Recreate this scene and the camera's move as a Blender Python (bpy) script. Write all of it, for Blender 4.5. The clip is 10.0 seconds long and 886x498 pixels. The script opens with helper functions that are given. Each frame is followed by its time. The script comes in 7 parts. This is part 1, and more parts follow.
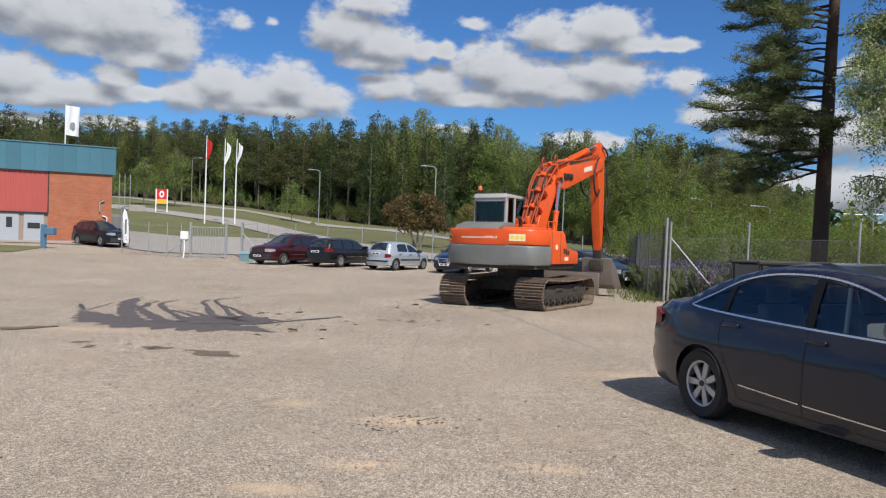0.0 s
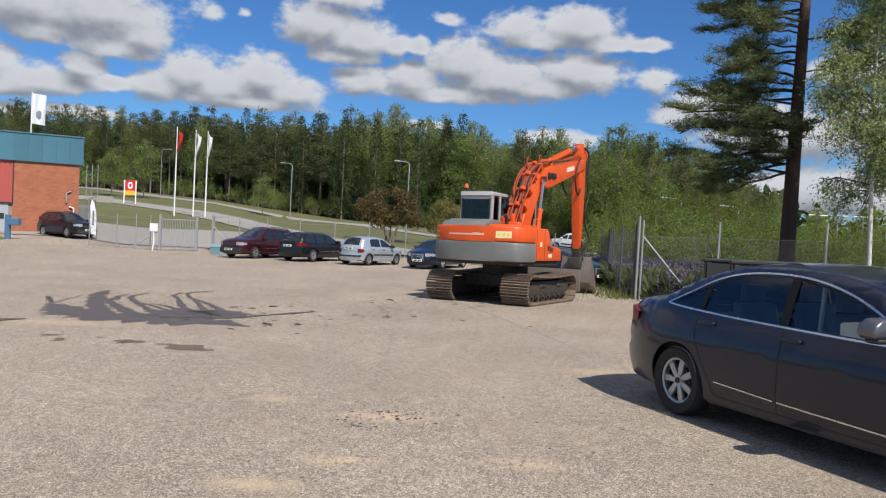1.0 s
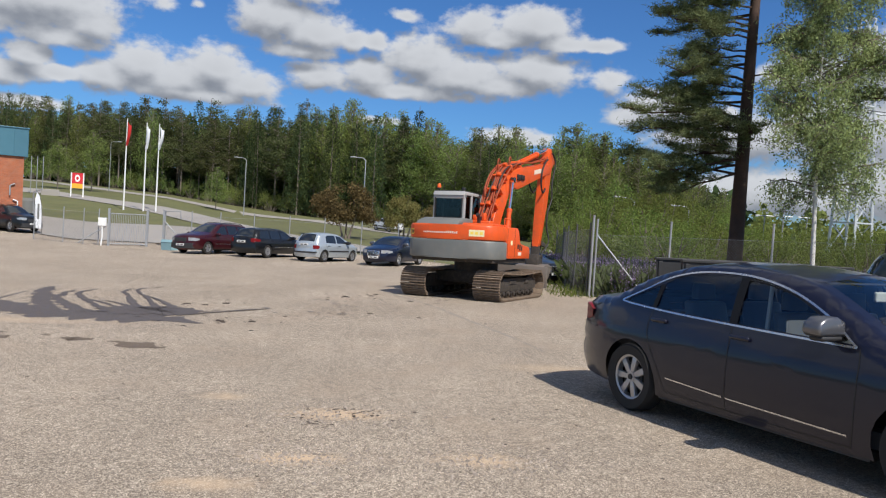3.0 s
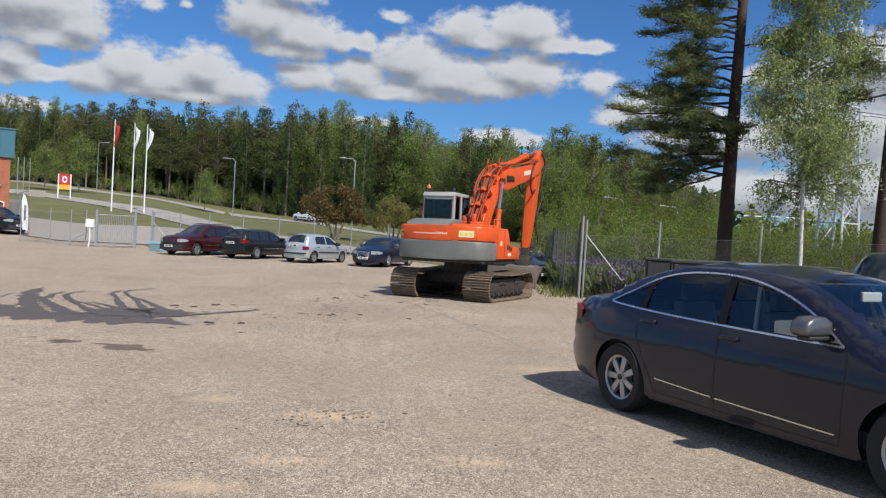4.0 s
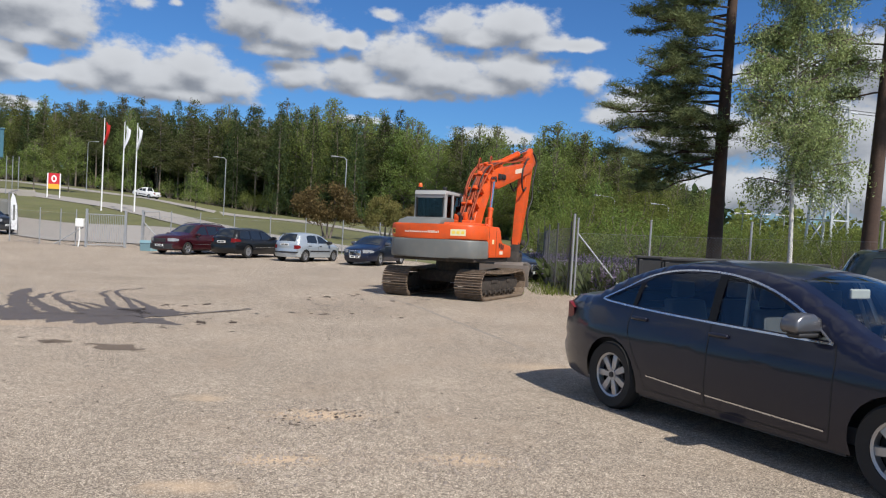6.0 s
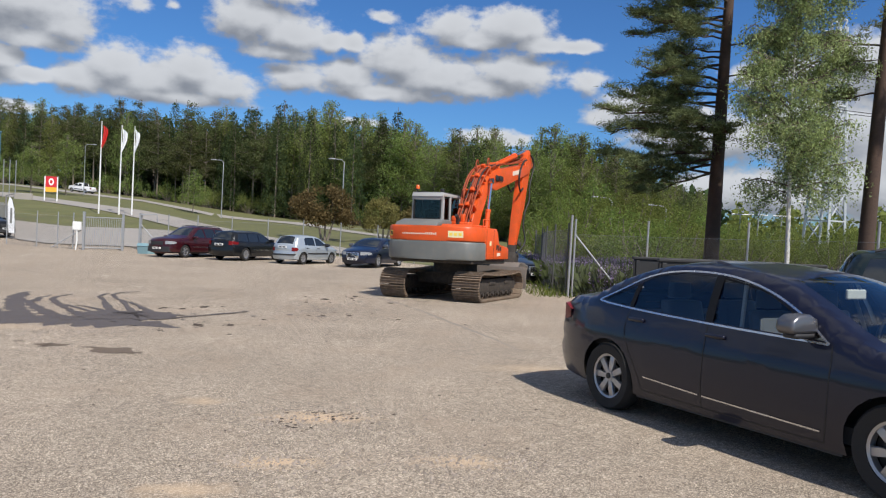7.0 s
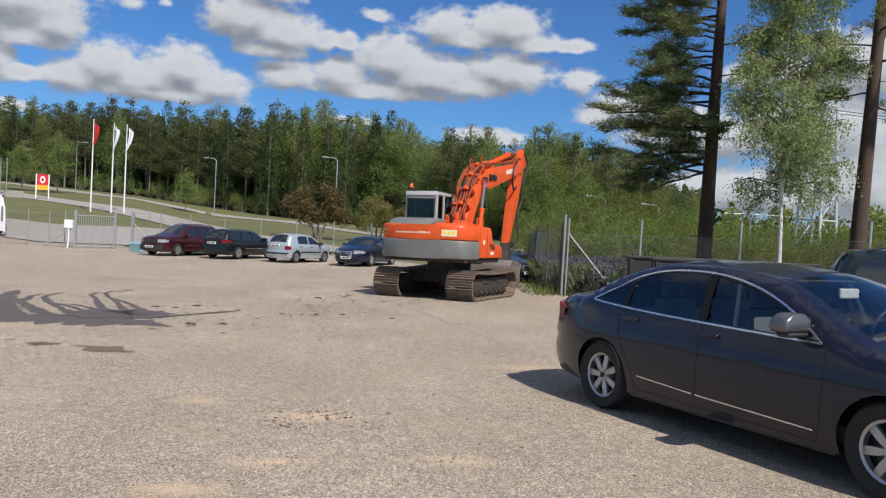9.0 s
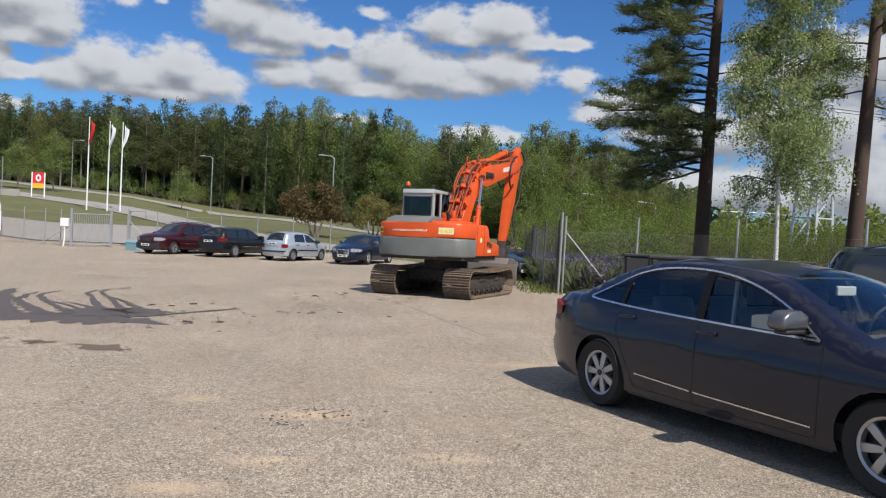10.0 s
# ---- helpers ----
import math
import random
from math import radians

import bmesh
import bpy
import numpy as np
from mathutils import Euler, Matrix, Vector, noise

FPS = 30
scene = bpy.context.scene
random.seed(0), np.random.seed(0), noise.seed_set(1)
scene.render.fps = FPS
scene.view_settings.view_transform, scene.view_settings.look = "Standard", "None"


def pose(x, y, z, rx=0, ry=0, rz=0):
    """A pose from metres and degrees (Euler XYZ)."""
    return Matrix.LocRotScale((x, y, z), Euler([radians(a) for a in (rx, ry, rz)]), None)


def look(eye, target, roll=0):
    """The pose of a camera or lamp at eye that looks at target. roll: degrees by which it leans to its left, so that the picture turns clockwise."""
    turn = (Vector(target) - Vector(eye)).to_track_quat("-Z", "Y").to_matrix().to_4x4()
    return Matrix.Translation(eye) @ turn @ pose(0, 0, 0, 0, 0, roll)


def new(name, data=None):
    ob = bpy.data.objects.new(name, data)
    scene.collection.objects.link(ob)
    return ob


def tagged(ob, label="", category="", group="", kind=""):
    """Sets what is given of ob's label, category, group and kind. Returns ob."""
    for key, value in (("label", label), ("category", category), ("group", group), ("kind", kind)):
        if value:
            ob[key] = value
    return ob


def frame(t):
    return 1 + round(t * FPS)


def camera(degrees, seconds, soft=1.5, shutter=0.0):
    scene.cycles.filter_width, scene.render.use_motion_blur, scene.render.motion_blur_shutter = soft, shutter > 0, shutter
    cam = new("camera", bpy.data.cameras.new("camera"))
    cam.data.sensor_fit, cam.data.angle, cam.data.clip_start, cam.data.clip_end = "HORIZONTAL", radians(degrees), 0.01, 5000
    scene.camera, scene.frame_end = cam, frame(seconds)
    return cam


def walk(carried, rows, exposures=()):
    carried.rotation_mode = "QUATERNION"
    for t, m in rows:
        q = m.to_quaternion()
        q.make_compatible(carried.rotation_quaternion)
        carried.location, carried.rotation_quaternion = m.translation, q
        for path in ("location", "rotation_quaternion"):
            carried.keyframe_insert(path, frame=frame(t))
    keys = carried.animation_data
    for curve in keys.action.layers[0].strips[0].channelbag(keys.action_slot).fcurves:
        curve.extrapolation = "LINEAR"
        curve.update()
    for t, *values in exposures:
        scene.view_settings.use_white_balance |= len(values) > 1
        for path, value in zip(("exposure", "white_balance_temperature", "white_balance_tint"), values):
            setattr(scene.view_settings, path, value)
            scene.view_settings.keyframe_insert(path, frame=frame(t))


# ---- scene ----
# ---------------------------------------------------------------- camera
cam = camera(61.4, 10.0, soft=1.2)
PATH = [
    (0.0, 1.168, -1.911, -2.307, 0.097, -0.014, 1.568), (0.5, 0.127, -1.976, -2.683, 0.064, -0.008, 1.567),
    (1.0, -0.975, -2.141, -3.055, 0.017, -0.005, 1.563), (1.5, -2.031, -2.317, -3.402, -0.012, -0.002, 1.561),
    (2.0, -3.010, -2.391, -3.631, -0.024, 0.002, 1.567), (2.5, -3.780, -2.312, -3.669, -0.014, -0.002, 1.564),
    (3.0, -4.354, -2.176, -3.579, -0.001, -0.013, 1.566), (4.5, -5.413, -2.053, -3.504, -0.002, -0.010, 1.569),
    (5.0, -5.603, -2.100, -3.506, -0.007, -0.002, 1.565), (5.5, -5.695, -2.180, -3.427, -0.007, -0.019, 1.571),
    (7.0, -5.939, -2.004, -3.125, 0.011, -0.023, 1.573), (7.5, -6.116, -1.930, -3.152, 0.005, -0.026, 1.574),
    (8.0, -6.255, -1.921, -3.149, 0.005, -0.026, 1.573), (8.5, -6.372, -1.977, -3.226, 0.004, -0.020, 1.571),
    (9.0, -6.455, -2.073, -3.216, 0.003, -0.013, 1.573), (9.5, -6.573, -2.131, -3.298, -0.003, 0.000, 1.565),
    (10.0, -6.700, -2.200, -3.200, 0.000, 0.000, 1.567)]
walk(cam, [(t, pose(x, y, z, 90 + pitch, roll, yaw)) for t, yaw, pitch, roll, x, y, z in PATH])
scene.view_settings.exposure = 0.08

# ---------------------------------------------------------------- sky, sun
SUN_AZ, SUN_EL = 151.5, 50.0          # clockwise from +y, degrees
CLOUDS = []


def bank(*rows, amount=1.0):
    """A bank of cumulus: azimuth, elevation, half width, half height (degrees) of each heap."""
    CLOUDS.extend((*row, amount) for row in rows)


bank((-28.8, 12.7, 5.7, 2.1), (-24.2, 12.8, 4.1, 2.3), (-21.2, 11.7, 1.8, 1.4), (-27.7, 11.2, 2.1, 1.0), (-31.5, 13.3, 3.6, 1.7), (-23.1, 10.6, 3.0, 0.8))
bank((-31.2, 8.6, 2.5, 1.5), (-28.0, 7.9, 3.2, 1.1), (-25.1, 9.2, 1.5, 0.9), (-30.0, 7.3, 3.1, 0.7), (-23.4, 8.2, 1.9, 0.6))
bank((-18.1, 9.5, 2.3, 1.6), (-15.6, 8.8, 3.7, 1.6), (-13.1, 9.8, 2.2, 1.7), (-10.9, 8.8, 2.5, 1.2), (-20.4, 8.4, 1.9, 1.2), (-14.4, 7.9, 5.0, 0.6))
bank((-8.8, 13.7, 2.8, 1.9), (-10.0, 13.8, 1.8, 1.7), (-6.0, 13.0, 3.1, 1.6), (-3.4, 12.8, 1.2, 0.9), (-7.0, 11.7, 2.6, 0.6), (-7.3, 16.0, 2.6, 1.0), (-1.6, 12.8, 1.1, 0.7))
bank((2.1, 11.8, 3.0, 1.9), (-1.6, 10.5, 2.2, 1.5), (4.7, 10.8, 4.6, 1.7), (10.7, 11.4, 3.1, 1.6), (7.7, 10.3, 4.2, 0.9), (-5.6, 10.1, 2.1, 1.2), (0.9, 9.5, 5.6, 0.7))
bank((5.8, 14.4, 2.1, 1.3), (10.4, 14.6, 2.9, 1.5), (12.7, 13.5, 2.4, 0.7), (7.9, 13.7, 3.3, 0.8), (15.1, 13.4, 2.0, 0.5))
bank((-17.0, 13.9, 1.6, 1.2), (-14.5, 14.1, 0.7, 0.5), (0.6, 14.9, 2.1, 0.7), (16.4, 10.9, 2.6, 1.6), (-0.8, 7.2, 4.0, 0.5), amount=0.5)
bank((-30.8, 5.7, 2.4, 0.6), (9.3, 6.6, 2.9, 0.7), (-25.2, 6.1, 2.6, 0.5), (17.9, 8.4, 1.9, 0.7), (19.9, 9.2, 2.6, 1.2))
bank((24.9, 7.1, 5.6, 2.0), (29.0, 3.2, 7.0, 2.0), (35.6, 3.8, 5.6, 3.2), (32.6, 7.6, 5.6, 2.4), (36.1, 11.5, 4.0, 2.4), (29.5, 11.5, 3.0, 1.2))
# the same broken cumulus added unseen all round and overhead, to whiten fill light
bank((48, 9, 9, 4), (-50, 10, 9, 4), (75, 14, 14, 6), (-80, 16, 16, 6), (110, 14, 14, 6), (-120, 14, 16, 6), (165, 14, 16, 6), (-160, 16, 14, 6), (140, 24, 12, 5))
bank((20, 34, 16, 7), (-40, 36, 18, 8), (75, 40, 18, 9), (-100, 38, 20, 9), (-150, 42, 18, 8), (110, 30, 12, 6), (0, 56, 34, 9), (120, 62, 30, 9), (-110, 64, 40, 10), (-20, 76, 60, 7))


def node_maker(tree):
    def make(kind, **inputs):
        n = tree.nodes.new(kind)
        for key, value in inputs.items():
            if key == "p_operation":
                n.operation = value
            elif key == "p_interpolation_type":
                n.interpolation_type = value
            elif key == "p_feature":
                n.feature = value
            elif key == "p_blend_type":
                n.blend_type = value
            elif key == "p_node_tree":
                n.node_tree = value
            else:
                s = n.inputs[int(key[1:])] if key[0] == "i" and key[1:].isdigit() else n.inputs[key.replace("_", " ")]
                if isinstance(value, bpy.types.NodeSocket):
                    tree.links.new(value, s)
                else:
                    s.default_value = value
        return n

    def calc(op, a, b=0.0, c=0.0):
        n = make("ShaderNodeMath", p_operation=op, i0=a, i1=b)
        if op in ("MULTIPLY_ADD", "SMOOTH_MAX", "WRAP", "COMPARE"):
            n = make("ShaderNodeMath", p_operation=op, i0=a, i1=b, i2=c)
        return n.outputs[0]
    return make, calc


def build_sky():
    world = bpy.data.worlds.new("sky")
    world.use_nodes = True
    scene.world = world
    group = bpy.data.node_groups.new("cloud_density", "ShaderNodeTree")
    group.interface.new_socket("Azimuth", in_out="INPUT", socket_type="NodeSocketFloat")
    group.interface.new_socket("Elevation", in_out="INPUT", socket_type="NodeSocketFloat")
    group.interface.new_socket("Density", in_out="OUTPUT", socket_type="NodeSocketFloat")
    group.interface.new_socket("Body", in_out="OUTPUT", socket_type="NodeSocketFloat")
    make, calc = node_maker(group)
    gin, gout = make("NodeGroupInput"), make("NodeGroupOutput")
    az, el = gin.outputs[0], gin.outputs[1]
    place = make("ShaderNodeCombineXYZ", X=az, Y=calc("MULTIPLY", el, 1.5))
    big = make("ShaderNodeTexNoise", Vector=place.outputs[0], Scale=0.34, Detail=2.0, Roughness=0.5)
    puff = make("ShaderNodeTexVoronoi", p_feature="SMOOTH_F1", Vector=place.outputs[0], Scale=0.75)
    fine = make("ShaderNodeTexNoise", Vector=place.outputs[0], Scale=0.9, Detail=8.0, Roughness=0.55)
    total = None
    for a, e, w, h, amount in CLOUDS:
        du = calc("DIVIDE", calc("SUBTRACT", az, a), w * 1.10)
        dv = calc("DIVIDE", calc("SUBTRACT", el, e), h * 1.10)
        dv = calc("MAXIMUM", dv, calc("MULTIPLY", dv, -1.25))
        r = calc("SQRT", calc("ADD", calc("MULTIPLY", du, du), calc("MULTIPLY", dv, dv)))
        m = calc("SUBTRACT", amount, r)
        total = m if total is None else calc("SMOOTH_MAX", total, m, 0.22)
    total = calc("MAXIMUM", total, -0.75)
    soft = calc("ADD", total, calc("MULTIPLY", calc("SUBTRACT", big.outputs[0], 0.5), 0.55))
    soft = calc("ADD", soft, calc("MULTIPLY", calc("SUBTRACT", 0.45, puff.outputs[0]), 0.30))
    d = calc("ADD", soft, calc("MULTIPLY", calc("SUBTRACT", fine.outputs[0], 0.5), 1.15))
    group.links.new(d, gout.inputs[0])
    group.links.new(soft, gout.inputs[1])

    tree = world.node_tree
    tree.nodes.clear()
    make, calc = node_maker(tree)
    sky = make("ShaderNodeTexSky")
    sky.sky_type, sky.sun_disc = "NISHITA", False
    sky.sun_elevation, sky.sun_rotation = radians(SUN_EL), radians(SUN_AZ)
    sky.altitude, sky.air_density, sky.dust_density, sky.ozone_density = 200.0, 1.0, 0.4, 2.5
    way = make("ShaderNodeTexCoord").outputs["Generated"]
    xyz = make("ShaderNodeSeparateXYZ", Vector=way)
    az = calc("MULTIPLY", calc("ARCTAN2", xyz.outputs[0], xyz.outputs[1]), 57.2958)
    el = calc("MULTIPLY", calc("ARCSINE", xyz.outputs[2]), 57.2958)
    node = make("ShaderNodeGroup", p_node_tree=group, i0=az, i1=el)
    here, body = node.outputs[0], node.outputs[1]
    above = make("ShaderNodeGroup", p_node_tree=group, i0=calc("ADD", az, 0.35), i1=calc("ADD", el, 1.1)).outputs[1]
    cover = make("ShaderNodeMapRange", p_interpolation_type="SMOOTHSTEP", Value=here, i1=-0.26, i2=0.34).outputs[0]
    lit = make("ShaderNodeMapRange", p_interpolation_type="SMOOTHSTEP", Value=calc("ADD", calc("SUBTRACT", body, above), calc("MULTIPLY", calc("SUBTRACT", here, body), 0.55)), i1=-0.66, i2=0.55).outputs[0]
    thick = make("ShaderNodeMapRange", Value=body, i1=0.1, i2=1.1, i3=1.0, i4=0.86).outputs[0]
    tone = make("ShaderNodeMixRGB", Fac=lit, Color1=(CLOUD_DARK[0], CLOUD_DARK[1], CLOUD_DARK[2], 1), Color2=(CLOUD_LIT[0], CLOUD_LIT[1], CLOUD_LIT[2], 1))
    tone = make("ShaderNodeVectorMath", p_operation="SCALE", i0=tone.outputs[0], Scale=thick)
    tint = make("ShaderNodeMixRGB", p_blend_type="MULTIPLY", Fac=1.0, Color1=sky.outputs[0], Color2=(*SKY_TINT, 1))
    mix = make("ShaderNodeMixRGB", Fac=calc("MULTIPLY", cover, 0.97), Color1=tint.outputs[0], Color2=tone.outputs[0])
    back = make("ShaderNodeBackground", Color=mix.outputs[0], Strength=0.068)
    make("ShaderNodeOutputWorld", Surface=back.outputs[0])


CLOUD_DARK, CLOUD_LIT, SKY_TINT = (3.6, 3.9, 4.5), (9.3, 9.6, 10.1), (0.54, 0.97, 1.5)
build_sky()
sun = new("sun", bpy.data.lights.new("sun", "SUN"))
sun.data.energy, sun.data.angle, sun.data.color = 5.0, radians(0.53), (1.0, 0.95, 0.88)
a, e = radians(SUN_AZ), radians(SUN_EL)
sun.matrix_world = look((60 * math.sin(a) * math.cos(e), 60 * math.cos(a) * math.cos(e), 60 * math.sin(e)), (0, 0, 0))


# ---------------------------------------------------------------- materials
def mat(name, color, rough=0.6, metal=0.0, vary=0.12, scale=6.0, grain=0.0, grain_scale=80.0, bump=0.0, bump_scale=60.0,
        spec=0.5, coat=0.0, island=0.0, object_vary=0.0, dirt=0.0, dirt_color=(0.12, 0.10, 0.08), trans=0.0, emit=None):
    """A surface with broad stains, fine grain, relief and dirt, in metres."""
    m = bpy.data.materials.new(name)
    m.use_nodes = True
    tree = m.node_tree
    make, calc = node_maker(tree)
    b = tree.nodes["Principled BSDF"]
    where = make("ShaderNodeTexCoord").outputs["Object"]
    if grain or bump or vary:
        where = make("ShaderNodeNewGeometry").outputs["Position"] if name in WORLD_MAPPED else where
    broad = make("ShaderNodeTexNoise", Vector=where, Scale=scale, Detail=5.0, Roughness=0.6)
    v = calc("MULTIPLY_ADD", calc("SUBTRACT", broad.outputs[0], 0.5), 2 * vary, 1.0)
    if grain:
        small = make("ShaderNodeTexNoise", Vector=where, Scale=grain_scale, Detail=3.0, Roughness=0.7)
        v = calc("MULTIPLY", v, calc("MULTIPLY_ADD", calc("SUBTRACT", small.outputs[0], 0.5), 2 * grain, 1.0))
    if island:
        v = calc("MULTIPLY", v, calc("MULTIPLY_ADD", calc("SUBTRACT", make("ShaderNodeNewGeometry").outputs["Random Per Island"], 0.5), 2 * island, 1.0))
    if object_vary:
        v = calc("MULTIPLY", v, calc("MULTIPLY_ADD", calc("SUBTRACT", make("ShaderNodeObjectInfo").outputs["Random"], 0.5), 2 * object_vary, 1.0))
    paint = make("ShaderNodeVectorMath", p_operation="SCALE", i0=(color[0], color[1], color[2]), Scale=v).outputs[0]
    if dirt:
        soil = make("ShaderNodeTexNoise", Vector=where, Scale=scale * 2.3, Detail=7.0, Roughness=0.65)
        f = make("ShaderNodeMapRange", Value=soil.outputs[0], i1=0.48, i2=0.75, i3=0.0, i4=dirt).outputs[0]
        paint = make("ShaderNodeMixRGB", Fac=f, Color1=paint, Color2=(*dirt_color, 1)).outputs[0]
    tree.links.new(paint, b.inputs["Base Color"])
    r = calc("MULTIPLY_ADD", calc("SUBTRACT", broad.outputs[0], 0.5), 0.25, rough)
    tree.links.new(r, b.inputs["Roughness"])
    b.inputs["Metallic"].default_value = metal
    b.inputs["Specular IOR Level"].default_value = spec
    b.inputs["Coat Weight"].default_value = coat
    b.inputs["Coat Roughness"].default_value = 0.04
    if trans:
        b.inputs["Transmission Weight"].default_value = trans
    if emit:
        b.inputs["Emission Color"].default_value = (*emit[:3], 1)
        b.inputs["Emission Strength"].default_value = emit[3]
    if bump:
        rel = make("ShaderNodeTexNoise", Vector=where, Scale=bump_scale, Detail=4.0, Roughness=0.7)
        bn = make("ShaderNodeBump", Strength=bump, Distance=0.01, Height=rel.outputs[0])
        tree.links.new(bn.outputs[0], b.inputs["Normal"])
    return m


WORLD_MAPPED = {"grass", "meadow", "yard_asphalt", "road_asphalt", "wet_asphalt", "sand"}


def leaf_mat(name, color, vary=0.35, glow=0.35, obj=0.25):
    """Thin foliage: part of the light goes through the leaf."""
    m = bpy.data.materials.new(name)
    m.use_nodes = True
    tree = m.node_tree
    make, calc = node_maker(tree)
    tree.nodes.clear()
    rnd = make("ShaderNodeNewGeometry").outputs["Random Per Island"]
    ob = make("ShaderNodeObjectInfo").outputs["Random"]
    v = calc("MULTIPLY", calc("MULTIPLY_ADD", calc("SUBTRACT", rnd, 0.5), 2 * vary, 1.0),
             calc("MULTIPLY_ADD", calc("SUBTRACT", ob, 0.5), 2 * obj, 1.0))
    hue = make("ShaderNodeHueSaturation", Hue=calc("MULTIPLY_ADD", calc("SUBTRACT", ob, 0.5), 0.05, 0.5), Saturation=1.0,
               Value=v, Fac=1.0, Color=(*color, 1)).outputs[0]
    d = make("ShaderNodeBsdfDiffuse", Color=hue, Roughness=0.5)
    t = make("ShaderNodeBsdfTranslucent", Color=hue)
    s = make("ShaderNodeMixShader", i0=glow, i1=d.outputs[0], i2=t.outputs[0])
    make("ShaderNodeOutputMaterial", Surface=s.outputs[0])
    return m


def asphalt_mat():
    """Old pale asphalt with exposed aggregate, sandy patches, faint tyre-worn bands and cracks."""
    m = bpy.data.materials.new("yard_asphalt")
    m.use_nodes = True
    tree = m.node_tree
    make, calc = node_maker(tree)
    b = tree.nodes["Principled BSDF"]
    where = make("ShaderNodeNewGeometry").outputs["Position"]
    stones = make("ShaderNodeTexVoronoi", Vector=where, Scale=150.0)
    tiny = make("ShaderNodeTexNoise", Vector=where, Scale=260.0, Detail=2.0)
    mid = make("ShaderNodeTexNoise", Vector=where, Scale=9.0, Detail=6.0, Roughness=0.65)
    broad = make("ShaderNodeTexNoise", Vector=where, Scale=0.35, Detail=5.0, Roughness=0.6)
    patch = make("ShaderNodeTexNoise", Vector=where, Scale=0.9, Detail=4.0, Roughness=0.55)
    lumps = make("ShaderNodeTexVoronoi", Vector=where, Scale=48.0)
    grey = make("ShaderNodeValToRGB", Fac=make("ShaderNodeSeparateColor", Color=stones.outputs["Color"]).outputs[0])
    r = grey.color_ramp
    r.elements[0].color, r.elements[1].color = (0.145, 0.117, 0.089, 1), (0.61, 0.515, 0.405, 1)
    r.elements[0].position, r.elements[1].position = 0.05, 0.95
    k = r.elements.new(0.55)
    k.color = (0.295, 0.241, 0.185, 1)
    v = calc("MULTIPLY", calc("MULTIPLY_ADD", calc("SUBTRACT", mid.outputs[0], 0.5), 0.7, 1.0),
             calc("MULTIPLY_ADD", calc("SUBTRACT", broad.outputs[0], 0.5), 0.7, 1.0))
    v = calc("MULTIPLY", v, calc("MULTIPLY_ADD", calc("SUBTRACT", tiny.outputs[0], 0.5), 1.0, 1.03))
    v = calc("MULTIPLY", v, calc("MULTIPLY_ADD", calc("SUBTRACT", make("ShaderNodeSeparateColor", Color=lumps.outputs["Color"]).outputs[1], 0.5), 0.46, 1.0))
    paint = make("ShaderNodeVectorMath", p_operation="SCALE", i0=grey.outputs[0], Scale=v).outputs[0]
    sandy = make("ShaderNodeMapRange", Value=patch.outputs[0], i1=0.50, i2=0.75, i3=0.0, i4=0.42).outputs[0]
    paint = make("ShaderNodeMixRGB", Fac=sandy, Color1=paint, Color2=(0.36, 0.275, 0.20, 1)).outputs[0]
    for cx, cy, rx, ry, most in ((-0.30, 6.46, 0.44, 0.20, 0.95), (-0.54, 5.15, 0.30, 0.15, 0.95), (0.79, 5.21, 0.34, 0.16, 0.75), (-1.41, 7.05, 0.24, 0.16, 0.65), (-1.0, 4.6, 0.32, 0.15, 0.7), (2.2, 9.2, 0.7, 0.3, 0.4), (-6.0, 12.0, 1.6, 0.35, 0.4)):
        off = make("ShaderNodeVectorMath", p_operation="SUBTRACT", i0=where, i1=(cx, cy, 0)).outputs[0]
        off = make("ShaderNodeVectorMath", p_operation="MULTIPLY", i0=off, i1=(1 / rx, 1 / ry, 0)).outputs[0]
        far = make("ShaderNodeVectorMath", p_operation="LENGTH", i0=off).outputs[1]
        far = calc("ADD", far, calc("MULTIPLY", calc("SUBTRACT", mid.outputs[0], 0.5), 2.4))
        f = make("ShaderNodeMapRange", Value=far, i1=0.0, i2=1.25, i3=most, i4=0.0).outputs[0]
        paint = make("ShaderNodeMixRGB", Fac=f, Color1=paint, Color2=(0.60, 0.44, 0.29, 1)).outputs[0]
    warp = make("ShaderNodeVectorMath", p_operation="ADD", i0=where, i1=make("ShaderNodeVectorMath", p_operation="SCALE", i0=mid.outputs["Color"], Scale=0.35).outputs[0])
    crack = make("ShaderNodeTexVoronoi", p_feature="DISTANCE_TO_EDGE", Vector=warp.outputs[0], Scale=0.22)
    line = make("ShaderNodeMapRange", Value=crack.outputs[0], i1=0.0, i2=0.005, i3=0.22, i4=0.0).outputs[0]
    paint = make("ShaderNodeMixRGB", Fac=line, Color1=paint, Color2=(0.06, 0.055, 0.05, 1)).outputs[0]
    tree.links.new(paint, b.inputs["Base Color"])
    b.inputs["Roughness"].default_value = 0.85
    b.inputs["Specular IOR Level"].default_value = 0.25
    height = calc("ADD", calc("MULTIPLY", stones.outputs["Distance"], -0.6), calc("MULTIPLY", mid.outputs[0], 1.2))
    bn = make("ShaderNodeBump", Strength=0.5, Distance=0.012, Height=height)
    tree.links.new(bn.outputs[0], b.inputs["Normal"])
    return m


